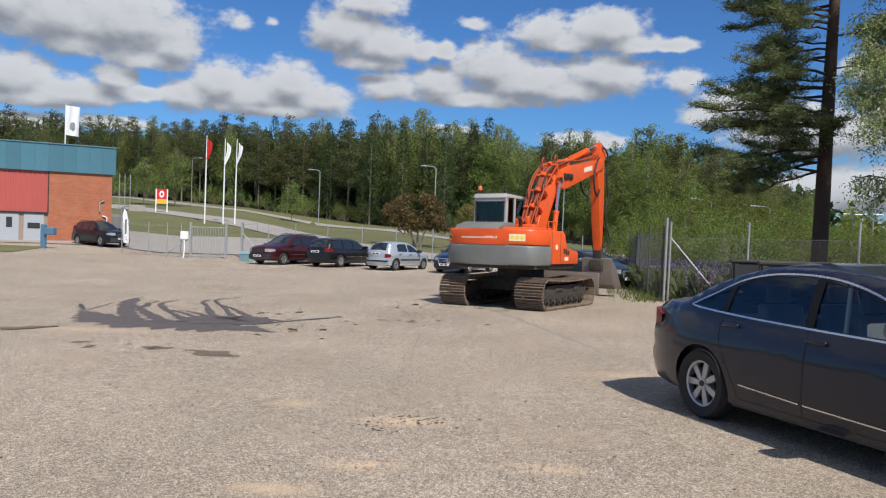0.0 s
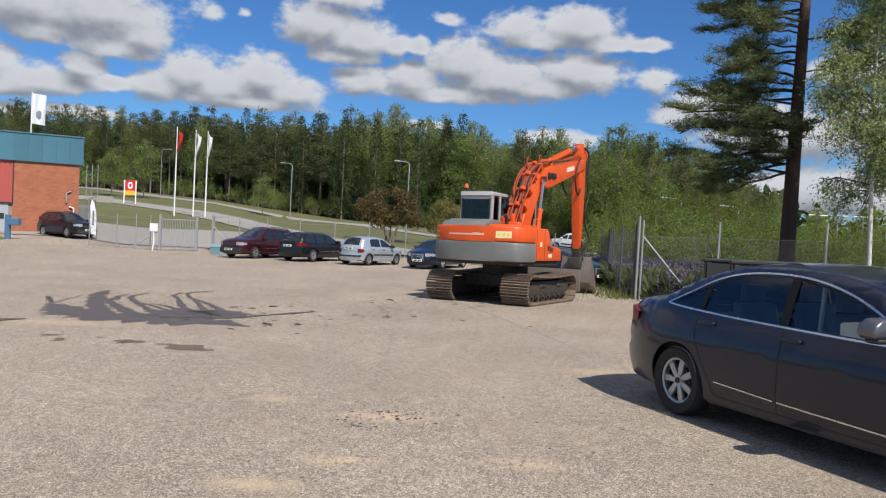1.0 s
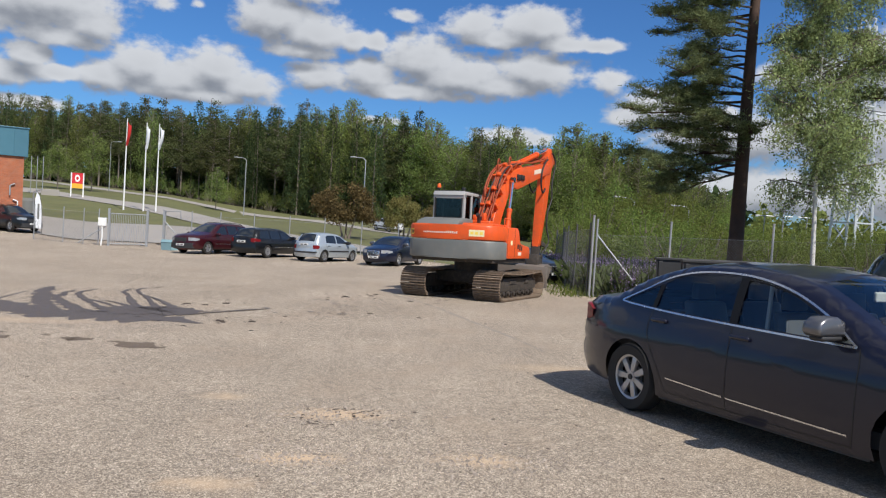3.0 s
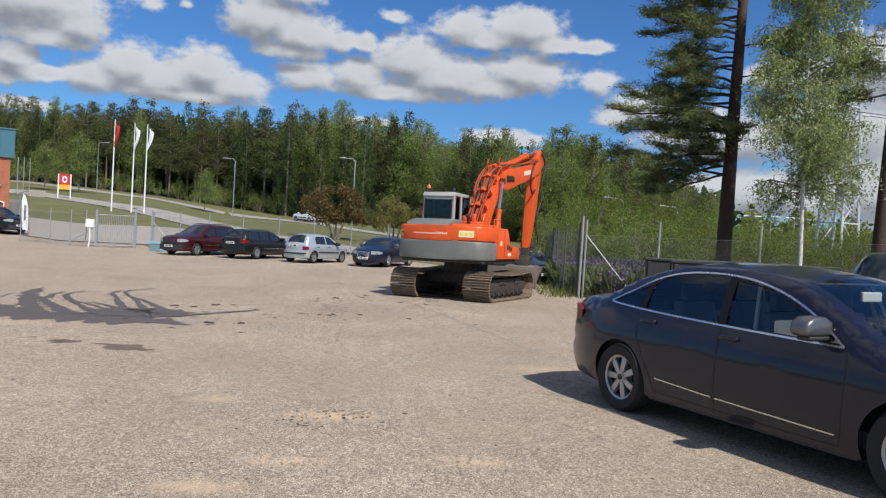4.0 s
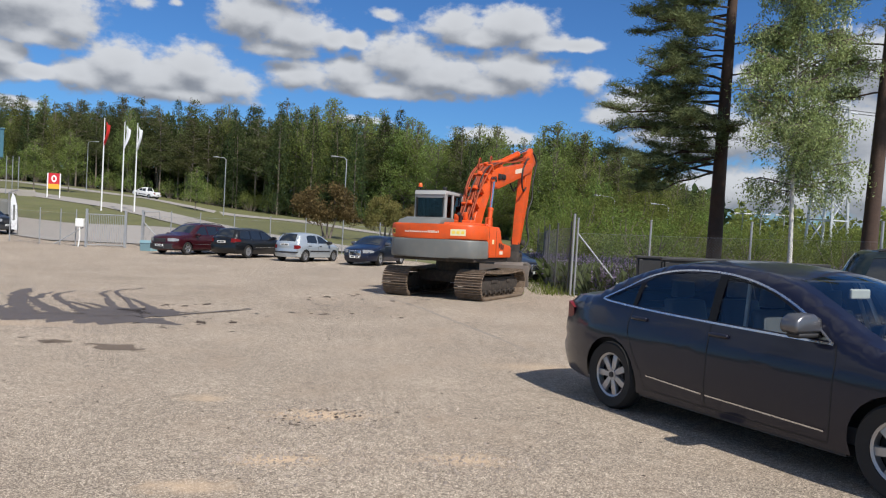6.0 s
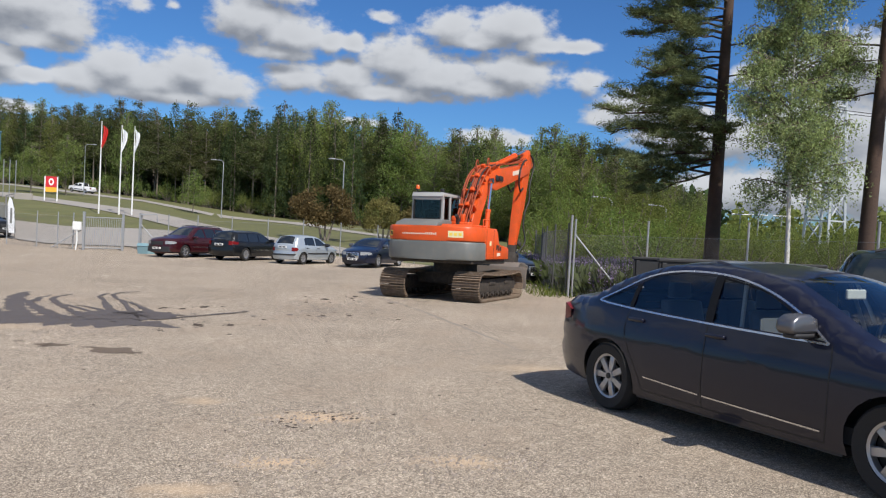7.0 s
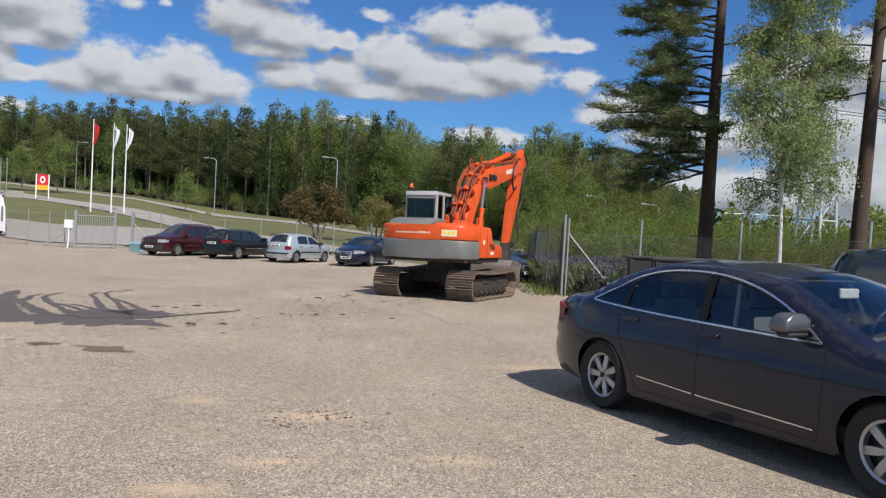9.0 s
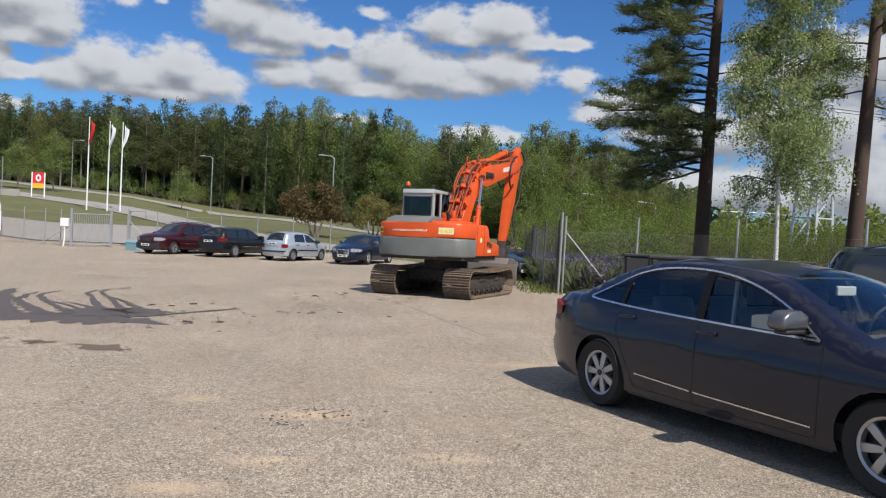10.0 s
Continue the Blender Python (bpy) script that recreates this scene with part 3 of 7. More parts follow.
def wood_tree(kind, seed):
    """A unit tree, one metre high, for the wood: trunk and crown meshes."""
    rng = np.random.default_rng(seed)
    t, c = Geo(), Geo()
    line = trunk_line(1.0, 0.0, 0.012, rng)
    rad = {"spruce": 0.009, "pine": 0.009, "birch": 0.0065}[kind]
    t.tube(line, [rad * (1 - 0.85 * i / 9) for i in range(10)], 6)
    cs, ss = [], []
    if kind == "spruce":
        for i in range(34):
            z = 0.10 + 0.88 * (i / 34) ** 0.9
            r = 0.15 * (1 - z) ** 0.8 + 0.012
            for k in range(5):
                a = i * 2.4 + k * 1.257 + rng.random() * 0.5
                q = r * (0.55 + 0.55 * rng.random())
                cs.append((math.cos(a) * q, math.sin(a) * q, z - q * 0.35))
                ss.append(0.018 + 0.22 * r)
        leaf_cloud(c, cs, ss, 44, 0.0085, 0.6, rng, 0.5, True)
    elif kind == "pine":
        for i in range(50):
            z = 0.36 + 0.63 * rng.random()
            r = 0.15 * min(1.0, (1.03 - z) / 0.36) ** 0.8 * (0.35 + 0.70 * rng.random())
            a = rng.random() * 6.28
            p = Vector((math.cos(a) * r, math.sin(a) * r, z))
            t.tube([Vector((0, 0, z - 0.03)), p], [0.0035, 0.0015], 4, False)
            cs.append(tuple(p))
            ss.append((0.050 + 0.030 * rng.random()) * (0.42 + 0.58 * min(1, (1.02 - z) / 0.3)))
        for i in range(14):
            z = 0.50 + 0.49 * i / 13
            cs.append((0, 0, z))
            ss.append(0.012 + 0.055 * min(1.0, (1.02 - z) / 0.3))
        leaf_cloud(c, cs, ss, 150, 0.0075, 0.62, rng, 0.0, True)
    else:
        for i in range(70):
            z = 0.22 + 0.78 * rng.random() ** 0.85
            r = 0.165 * math.sin(min(1.0, (1.02 - z) / 0.62) * 1.5) ** 0.8 * (0.35 + 0.70 * rng.random())
            a = rng.random() * 6.28
            p = Vector((math.cos(a) * r, math.sin(a) * r, z))
            t.tube([Vector((0, 0, z - 0.09)), p], [0.003, 0.001], 4, False)
            cs.append(tuple(p))
            ss.append((0.052 + 0.034 * rng.random()) * (0.40 + 0.60 * min(1, (1.02 - z) / 0.35)))
        for i in range(18):
            z = 0.30 + 0.69 * i / 17
            cs.append((0, 0, z))
            ss.append(0.012 + 0.070 * min(1.0, (1.02 - z) / 0.4))
        leaf_cloud(c, cs, ss, 125, 0.0072, 1.25, rng, 0.3, True)
    return t, c


WOOD = {}
for kind, leaf, bark in (("spruce", "spruce", "greybark"), ("pine", "pine", "greybark"), ("birch", "birch", "greybark")):
    for s in range(3):
        t, c = wood_tree(kind, 10 + s)
        WOOD[kind, s] = (t.mesh("trunk", M[bark], 60), c.mesh("crown", M[leaf]))
TREE_LABEL = {"spruce": "tall dark green spruce at the wood's edge", "pine": "tall pine with a bare trunk in the wood", "birch": "light green birch at the wood's edge"}


def plant(kind, s, x, y, h, turn, wide=1.0):
    ob = empty(kind + "_tree", Matrix.Translation((x, y, land(x, y) - 0.1)) @ Matrix.Rotation(turn, 4, "Z") @ Matrix.Diagonal((h * wide, h * wide, h, 1)),
               TREE_LABEL[kind], "tree", "trees of the wood")
    for name, me in zip(("trunk", "crown"), WOOD[kind, s]):
        o = new(name, me)
        o.parent = ob
    return ob


TOPS = [(-40, 0.11), (-24.2, 0.110), (-20.9, 0.116), (-17.4, 0.121), (-12.6, 0.127), (-9.8, 0.128), (-6.6, 0.133), (-4.4, 0.135), (-0.8, 0.135), (2.6, 0.135), (4.4, 0.112),
        (6.6, 0.123), (8.3, 0.116), (12.2, 0.117), (15.1, 0.126), (16.4, 0.124), (18.1, 0.105), (20.7, 0.088), (24.0, 0.062), (28, 0.05), (46, 0.045)]
EDGE = [(-40, 190), (-24, 180), (-18, 168), (-10.7, 150), (-3, 137), (3, 124), (12, 104), (18, 94), (24, 90), (30, 120), (46, 140)]


def table(rows, a):
    for (a0, d0), (a1, d1) in zip(rows, rows[1:]):
        if a <= a1:
            return d0 + (d1 - d0) * (a - a0) / (a1 - a0)
    return rows[-1][1]


def build_wood():
    rng = np.random.default_rng(4)
    a = -34.0
    while a < 25.5:
        for row in range(3):
            az = a + rng.normal() * 0.35
            d = table(EDGE, az) + row * 7 + rng.random() * 5
            h = (table(TOPS, az) * d + 1.57) - land(d * math.sin(radians(az)), d * math.cos(radians(az)))
            h *= (0.88 + 0.24 * rng.random()) if row else (0.70 + 0.36 * rng.random())
            u = rng.random()
            if az < -6:
                kind = "pine" if u < 0.62 else ("spruce" if u < 0.82 else "birch")
            elif az < 3:
                kind = "birch" if u < 0.5 else ("spruce" if u < 0.75 else "pine")
            else:
                kind = "birch" if u < 0.82 else ("pine" if u < 0.92 else "spruce")
            wide = (1.0 if kind == "spruce" else 1.25) * (0.9 + 0.3 * rng.random())
            plant(kind, int(rng.integers(3)), d * math.sin(radians(az)), d * math.cos(radians(az)), h, rng.random() * 6.28, wide)
        a += 0.78
    for az, d, top in ((-6.8, 139, 0.141), (-1.1, 128, 0.140), (-4.4, 134, 0.137), (-10.0, 150, 0.133), (8.0, 118, 0.121)):
        x, y = d * math.sin(radians(az)), d * math.cos(radians(az))
        plant("spruce", 1, x, y, top * d + 1.57 - land(x, y), az, 0.9)


build_wood()
# ---------------------------------------------------------------- excavator
M.update(
    orange=mat("orange_machine_paint", (0.72, 0.092, 0.012), 0.45, vary=0.12, scale=1.6, grain=0.05, dirt=0.34, dirt_color=(0.20, 0.09, 0.04)),
    machinegrey=mat("grey_machine_paint", (0.155, 0.16, 0.15), 0.5, vary=0.12, scale=1.5, dirt=0.35, dirt_color=(0.26, 0.22, 0.18)),
    cabgrey=mat("light_grey_cab_paint", (0.36, 0.36, 0.35), 0.5, vary=0.08, scale=2),
    black=mat("black_rubber", (0.018, 0.018, 0.018), 0.6, vary=0.2),
    tracksteel=mat("muddy_track_steel", (0.16, 0.115, 0.08), 0.8, 0.15, vary=0.35, scale=5, dirt=0.7, dirt_color=(0.30, 0.235, 0.17), object_vary=0.2, bump=0.4, bump_scale=30),
    darksteel=mat("dirty_dark_steel", (0.048, 0.040, 0.034), 0.75, 0.2, vary=0.35, scale=4, dirt=0.5, dirt_color=(0.16, 0.122, 0.09)),
    bucketsteel=mat("worn_bucket_steel", (0.20, 0.17, 0.145), 0.6, 0.4, vary=0.3, scale=4, dirt=0.5, dirt_color=(0.26, 0.2, 0.15)),
    hose=mat("dirty_orange_hose", (0.33, 0.055, 0.015), 0.7, vary=0.3, scale=5, dirt=0.5, dirt_color=(0.05, 0.03, 0.02)),
    chrome=mat("chromed_rod", (0.75, 0.75, 0.76), 0.15, 1.0, vary=0.03),
    sticker=mat("yellow_sticker", (0.85, 0.62, 0.10), 0.5, vary=0.12, scale=12), stickerpale=mat("pale_sticker", (0.80, 0.72, 0.42), 0.5, vary=0.15, scale=14),
    mark=mat("faded_white_lettering", (0.78, 0.62, 0.50), 0.6, vary=0.1), amber=mat("amber_lens", (0.75, 0.12, 0.02), 0.2, vary=0.05),
    cabglass=glass_mat("cab_glass", (0.42, 0.48, 0.48)), seat=mat("dark_seat_cloth", (0.02, 0.022, 0.025), 0.9, vary=0.1),
)
EX_H = 31.0
EX_START, EX_END = (2.01, 20.27), (2.82, 21.37)


def ex_pose(t):
    u = min(1.0, t / 2.55)
    return on_ground(EX_START[0] + (EX_END[0] - EX_START[0]) * u, EX_START[1] + (EX_END[1] - EX_START[1]) * u, EX_H)


TR_Y0, TR_Y1, TR_R, TR_Z = -1.72, 1.0, 0.345, 0.40      # sprocket and idler axles, radius of the chain line, axle height


def chain(s):
    """Place and turn of a shoe at the length s round the track: (y, z, angle)."""
    run, arc = TR_Y1 - TR_Y0, math.pi * TR_R
    s %= 2 * (run + arc)
    if s < run:
        return TR_Y0 + s, TR_Z - TR_R, 180.0
    s -= run
    if s < arc:
        a = s / TR_R
        return TR_Y1 + TR_R * math.sin(a), TR_Z - TR_R * math.cos(a), 180 + math.degrees(a)
    s -= arc
    if s < run:
        return TR_Y1 - s, TR_Z + TR_R - 0.05 * math.sin(math.pi * s / run), 360.0
    s -= run
    a = s / TR_R
    return TR_Y0 - TR_R * math.sin(a), TR_Z + TR_R * math.cos(a), 360 + math.degrees(a)


SHOES = []


def build_excavator():
    ex = empty("excavator", ex_pose(0), "orange tracked excavator with a grey counterweight on the yard", "excavator")
    # undercarriage
    for sx in (-1, 1):
        x0, x1 = sorted((sx * 0.86, sx * 1.30))
        g = Geo().prism([(-1.55, 0.24), (0.85, 0.24), (0.95, 0.38), (0.80, 0.60), (-1.45, 0.60), (-1.65, 0.42)], x0, x1, "x", c=0.03)
        g.box((x0 - 0.03, -1.0, 0.44), (x1 + 0.03, -0.55, 0.53), c=0.015).box((x0 - 0.03, 0.15, 0.44), (x1 + 0.03, 0.45, 0.54), c=0.015)
        side = part("track_frame", g, M["darksteel"], ex, smooth=30)
        for i in range(7):
            g = Geo().disc((sx * 1.08, -1.45 + i * 0.37, 0.20), (1, 0, 0), 0.105, 0.40, 16).disc((sx * 1.08, -1.45 + i * 0.37, 0.20), (1, 0, 0), 0.06, 0.52, 12)
            part("track_roller", g, M["darksteel"], side, smooth=40)
        g = Geo().disc((sx * 1.08, TR_Y0, TR_Z), (1, 0, 0), 0.30, 0.14, 28).disc((sx * 1.08, TR_Y0, TR_Z), (1, 0, 0), 0.17, 0.44, 20)
        for k in range(19):
            a = 2 * math.pi * k / 19
            g.box((-0.05, -0.02, 0.28), (0.05, 0.02, 0.345), Matrix.Translation((sx * 1.08, TR_Y0, TR_Z)) @ Matrix.Rotation(a, 4, "X"), 0.008)
        part("sprocket", g, M["darksteel"], side, smooth=35)
        g = Geo().disc((sx * 1.08, TR_Y1, TR_Z), (1, 0, 0), 0.32, 0.16, 28).disc((sx * 1.08, TR_Y1, TR_Z), (1, 0, 0), 0.14, 0.40, 20)
        part("idler", g, M["darksteel"], side, smooth=35)
    g = Geo().box((-0.95, -1.0, 0.40), (0.95, 0.55, 0.72), c=0.05)
    part("car_body", g, M["darksteel"], ex, smooth=35)
    part("turntable", Geo().disc((0, -0.35, 0.90), (0, 0, 1), 0.62, 0.40, 32), M["darksteel"], ex, smooth=40)
    # shoes, one object each, they run round when the machine drives
    g = Geo().box((-0.38, -0.088, -0.012), (0.38, 0.088, 0.022), c=0.006)
    for y in (-0.072, 0.0, 0.072):
        g.prism([(y - 0.011, 0.018), (y + 0.011, 0.018), (y + 0.006, 0.058), (y - 0.006, 0.058)], -0.38, 0.38, "x")
    g.box((-0.12, -0.10, -0.075), (-0.07, 0.10, -0.012), c=0.012).box((0.07, -0.10, -0.075), (0.12, 0.10, -0.012), c=0.012)
    shoe = g.mesh("shoe", M["tracksteel"])
    total = 2 * (TR_Y1 - TR_Y0 + math.pi * TR_R)
    for sx in (-1, 1):
        for k in range(40):
            o = new("shoe", shoe)
            o.parent = ex
            SHOES.append((o, sx * 1.08, total * k / 40))
    # dozer blade
    g = Geo().prism([(1.66, 0.24), (1.74, 0.26), (1.70, 0.55), (1.76, 0.86), (1.68, 0.88), (1.61, 0.56)], -1.44, 1.44, "x", c=0.012)
    bl = part("blade", g, M["bucketsteel"], ex, "worn grey dozer blade", 35)
    for sx in (-0.55, 0.55):
        part("blade_arm", Geo().box((sx - 0.09, 0.4, 0.42), (sx + 0.09, 1.66, 0.60), c=0.03), M["darksteel"], bl, smooth=35)
    # upper body
    rear = [(-1.28, -1.25), (-1.28, -1.85), (-1.22, -2.08), (-1.05, -2.22), (-0.6, -2.31), (0, -2.34), (0.6, -2.31), (1.05, -2.22), (1.22, -2.08), (1.28, -1.85), (1.28, -1.25)]
    part("counterweight", Geo().prism(rear, 1.09, 1.575, "z", c=0.05), M["machinegrey"], ex, "dark grey lower counterweight", 40)
    inner = [(x * 0.995, y * 0.995) for x, y in rear]
    top = part("engine_cover", Geo().prism(inner, 1.585, 1.975, "z", c=0.05), M["orange"], ex, "orange engine cover with stickers", 40)
    part("swing_frame", Geo().box((-1.2, -2.0, 1.0), (1.2, 0.45, 1.13), c=0.03), M["darksteel"], ex, smooth=35)
    side = Geo().prism([(-1.30, 1.13), (0.50, 1.13), (0.50, 1.42), (0.42, 1.47), (-0.26, 1.50), (-0.34, 1.57), (-0.38, 1.86), (-0.50, 1.97), (-1.30, 1.975)], 0.50, 1.285, "x", c=0.035)
    sp = part("side_panel", side, M["orange"], ex, "orange side housing", 40)
    part("grille", Geo().box((1.283, -1.18, 1.2), (1.291, -0.78, 1.24)).box((1.283, -1.18, 1.27), (1.291, -0.78, 1.30)), M["orange"], sp)
    part("side_sticker", Geo().box((1.284, -1.02, 1.50), (1.292, -0.90, 1.62)), M["stickerpale"], sp)
    part("lettering", Geo().box((1.284, -0.50, 1.40), (1.291, -0.40, 1.53)).box((1.284, -0.36, 1.36), (1.291, -0.28, 1.52)).box((1.284, -0.24, 1.36), (1.291, -0.14, 1.48)), M["black"], sp)
    part("number_mark", Geo().box((1.284, -0.44, 1.22), (1.291, -0.20, 1.31)), M["mark"], sp)
    for y in (-0.72, -1.25):
        part("door_seam", Geo().box((1.2835, y, 1.16), (1.289, y + 0.012, 1.94)), M["darksteel"], sp)
    left = Geo().prism([(-1.30, 1.13), (0.95, 1.13), (0.95, 1.40), (-0.85, 1.45), (-0.9, 1.975), (-1.30, 1.975)], -1.285, -0.30, "x", c=0.035)
    part("side_panel", left, M["orange"], ex, "orange side housing", 40)
    part("deck", Geo().box((-0.3, -1.3, 1.13), (0.5, 0.6, 1.55), c=0.03), M["darksteel"], ex, smooth=35)
    # stickers and lettering on the rear, following its curve
    def rear_y(x):
        for (x0, y0), (x1, y1) in zip(inner, inner[1:]):
            if x0 <= x <= x1 and x1 > x0:
                return y0 + (y1 - y0) * (x - x0) / (x1 - x0)
        return inner[0][1]

    def plate(x0, x1, z0, z1, out=0.004):
        xs = [x0 + (x1 - x0) * k / 4 for k in range(5)]
        g = Geo()
        g.add([(x, rear_y(x) - out, z) for x in xs for z in (z0, z1)], [(2 * k, 2 * k + 2, 2 * k + 3, 2 * k + 1) for k in range(4)])
        return g
    part("warning_sticker", plate(-1.18, -1.03, 1.68, 1.83), M["sticker"], top, "yellow warning sticker")
    part("sticker_mark", plate(-1.16, -1.12, 1.71, 1.80, 0.008), M["black"], top)
    part("sticker_mark", plate(-1.10, -1.05, 1.71, 1.79, 0.008), M["black"], top)
    part("warning_sticker", plate(0.62, 1.02, 1.68, 1.85), M["stickerpale"], top, "faded yellow sticker")
    for k in range(3):
        part("sticker_mark", plate(0.66 + 0.12 * k, 0.74 + 0.12 * k, 1.73, 1.80, 0.008), M["sticker"], top)
    x = -0.72
    rng = np.random.default_rng(3)
    letters = Geo()
    while x < 0.28:
        w = 0.03 + 0.02 * rng.random()
        p = plate(x, x + w, 1.735, 1.775 + 0.02 * (rng.random() > 0.6))
        letters.add(p.v, p.f)
        x += w + (0.016 if rng.random() < 0.85 else 0.05)
    part("lettering", letters, M["mark"], top, "pale faded lettering")
    part("seam", Geo().box((-1.27, -1.262, 1.6), (-1.278, -1.25, 1.95)), M["darksteel"], top)
    # hood, rails
    part("hood", Geo().prism([(-1.95, 1.97), (-0.95, 1.97), (-0.95, 2.16), (-1.45, 2.17), (-1.85, 2.08)], -1.16, 0.12, "x", c=0.05), M["machinegrey"], ex, "dark grey engine hood", 40)
    part("hood", Geo().prism([(-1.9, 1.97), (-0.8, 1.97), (-0.85, 2.04), (-1.8, 2.04)], 0.2, 1.1, "x", c=0.03), M["orange"], ex, smooth=40)
    part("handrail", Geo().tube([(1.15, -1.2, 1.97), (1.15, -1.2, 2.2), (1.15, -0.75, 2.2), (1.15, -0.75, 1.97)], 0.016, 8), M["orange"], ex, smooth=60)
    part("exhaust", Geo().tube([(0.55, -1.55, 2.0), (0.55, -1.55, 2.2), (0.55, -1.66, 2.28)], 0.05, 12), M["black"], ex, smooth=60)
    # cab
    cx0, cx1, cy0, cy1, cz0, cz1 = -1.24, -0.26, -0.82, 0.55, 1.45, 2.86
    pillars = Geo()
    for x in (cx0, cx1 - 0.07):
        pillars.prism([(cy0, cz0), (cy0 + 0.12, cz0), (cy0 + 0.16, cz1), (cy0 + 0.05, cz1)], x, x + 0.07, "x", c=0.012)
        pillars.prism([(cy0 + 0.52, cz0), (cy0 + 0.60, cz0), (cy0 + 0.60, cz1), (cy0 + 0.52, cz1)], x, x + 0.07, "x", c=0.012)
        pillars.prism([(cy1 - 0.02, cz0), (cy1 + 0.06, cz0), (cy1 - 0.12, cz1), (cy1 - 0.20, cz1)], x, x + 0.07, "x", c=0.012)
        pillars.box((x, cy0, cz0), (x + 0.07, cy1, cz0 + 0.42), c=0.012)
    pillars.box((cx0, cy0, cz0), (cx1, cy0 + 0.07, 2.20), c=0.012)
    pillars.box((cx0, cy0 + 0.03, 2.74), (cx1, cy0 + 0.14, cz1), c=0.012)
    cab = part("cab", pillars, M["cabgrey"], ex, "light grey cab with dark windows", 35)
    part("roof", Geo().prism([(cy0 + 0.0, cz1 - 0.02), (cy1 - 0.10, cz1 - 0.02), (cy1 - 0.16, cz1 + 0.07), (cy0 + 0.05, cz1 + 0.09)], cx0 - 0.01, cx1 + 0.01, "x", c=0.03), M["cabgrey"], cab, smooth=40)
    part("roof_rail", Geo().tube([(cx0 + 0.02, cy0 + 0.1, 2.96), (cx1 - 0.02, cy0 + 0.1, 2.95), (cx1 - 0.02, cy1 - 0.2, 2.93)], 0.02, 8), M["black"], cab, smooth=60)
    part("rear_window", Geo().box((cx0 + 0.06, cy0 + 0.045, 2.19), (cx1 - 0.06, cy0 + 0.055, 2.75)), M["cabglass"], cab)
    part("window_gasket", Geo().box((cx0 + 0.06, cy0 - 0.004, 2.18), (cx1 - 0.06, cy0 + 0.03, 2.215)).box((cx0 + 0.055, cy0 + 0.01, 2.2), (cx0 + 0.085, cy0 + 0.06, 2.76)).box((cx1 - 0.085, cy0 + 0.01, 2.2), (cx1 - 0.055, cy0 + 0.06, 2.76)), M["black"], cab)
    for x in (cx0 + 0.03, cx1 - 0.04):
        part("side_window", Geo().box((x, cy0 + 0.12, 1.86), (x + 0.008, cy1 - 0.08, 2.80)), M["cabglass"], cab)
    part("front_window", Geo().prism([(cy1, 1.5), (cy1 + 0.01, 1.5), (cy1 - 0.16, 2.82), (cy1 - 0.17, 2.82)], cx0 + 0.06, cx1 - 0.06, "x"), M["cabglass"], cab)
    part("operator_seat", Geo().box((-0.98, -0.45, 1.5), (-0.52, 0.05, 1.92), c=0.05).box((-0.96, -0.52, 1.9), (-0.54, -0.40, 2.48), c=0.05).box((-0.87, -0.5, 2.5), (-0.63, -0.42, 2.66), c=0.03), M["seat"], cab, smooth=50)
    bc = part("beacon", Geo().tube([(-1.14, -0.66, 2.92), (-1.14, -0.66, 3.04)], 0.02, 8).disc((-1.14, -0.66, 3.04), (0, 0, 1), 0.065, 0.03, 16), M["black"], ex, smooth=50)
    part("lens", Geo().tube([(-1.14, -0.66, 3.05), (-1.14, -0.66, 3.13), (-1.14, -0.66, 3.17)], [0.06, 0.055, 0.03], 16), M["amber"], bc, "amber warning lens", 50)
    part("antenna", Geo().tube([(-0.95, -0.7, 2.93), (-0.95, -0.72, 3.2)], 0.008, 5), M["black"], ex)
    part("work_lamp", Geo().box((-0.40, -0.72, 2.95), (-0.30, -0.62, 3.06), c=0.02), M["black"], ex, smooth=50)
    # boom with cylinders and hoses
    bx, bw = 0.23, 0.18
    low = [(-0.36, 1.72), (-0.30, 2.05), (-0.02, 2.52), (0.28, 2.95), (0.58, 3.35), (0.92, 3.64), (1.5, 3.86), (2.8, 4.08), (4.1, 4.33), (4.50, 4.40), (4.68, 4.27), (4.58, 4.08),
           (3.84, 3.89), (3.4, 3.76), (2.4, 3.47), (1.62, 3.23), (1.40, 3.21), (1.14, 3.29), (0.86, 3.00), (0.45, 2.43), (0.24, 1.95), (0.12, 1.72)]
    boom = part("boom", Geo().prism(low, bx - bw, bx + bw, "x", c=0.03), M["orange"], ex, "orange boom", 40)
    part("boom_plate", Geo().box((bx + bw, 1.42, 3.50), (bx + bw + 0.05, 1.66, 3.68), c=0.02).box((bx + bw, 1.74, 3.54), (bx + bw + 0.05, 2.02, 3.70), c=0.02), M["black"], boom, smooth=50)
    part("maker_mark", Geo().prism([(2.95, 3.84), (3.60, 3.97), (3.60, 4.12), (2.95, 3.98)], bx + bw, bx + bw + 0.006, "x"), M["mark"], boom)
    for sx in (-0.28, 0.28):
        p0, p1 = Vector((bx + sx, 0.52, 1.55)), Vector((bx + sx, 0.90, 3.42))
        d = (p1 - p0)
        c = part("boom_cylinder", Geo().tube([p0, p0 + d * 0.52], 0.075, 14).tube([p0 + d * 0.50, p0 + d * 0.54], 0.088, 14), M["orange"], ex, smooth=50)
        part("rod", Geo().tube([p0 + d * 0.5, p1], 0.042, 12).disc(p1, (1, 0, 0), 0.09, 0.12, 14), M["chrome"], c, "chromed piston rod", 50)
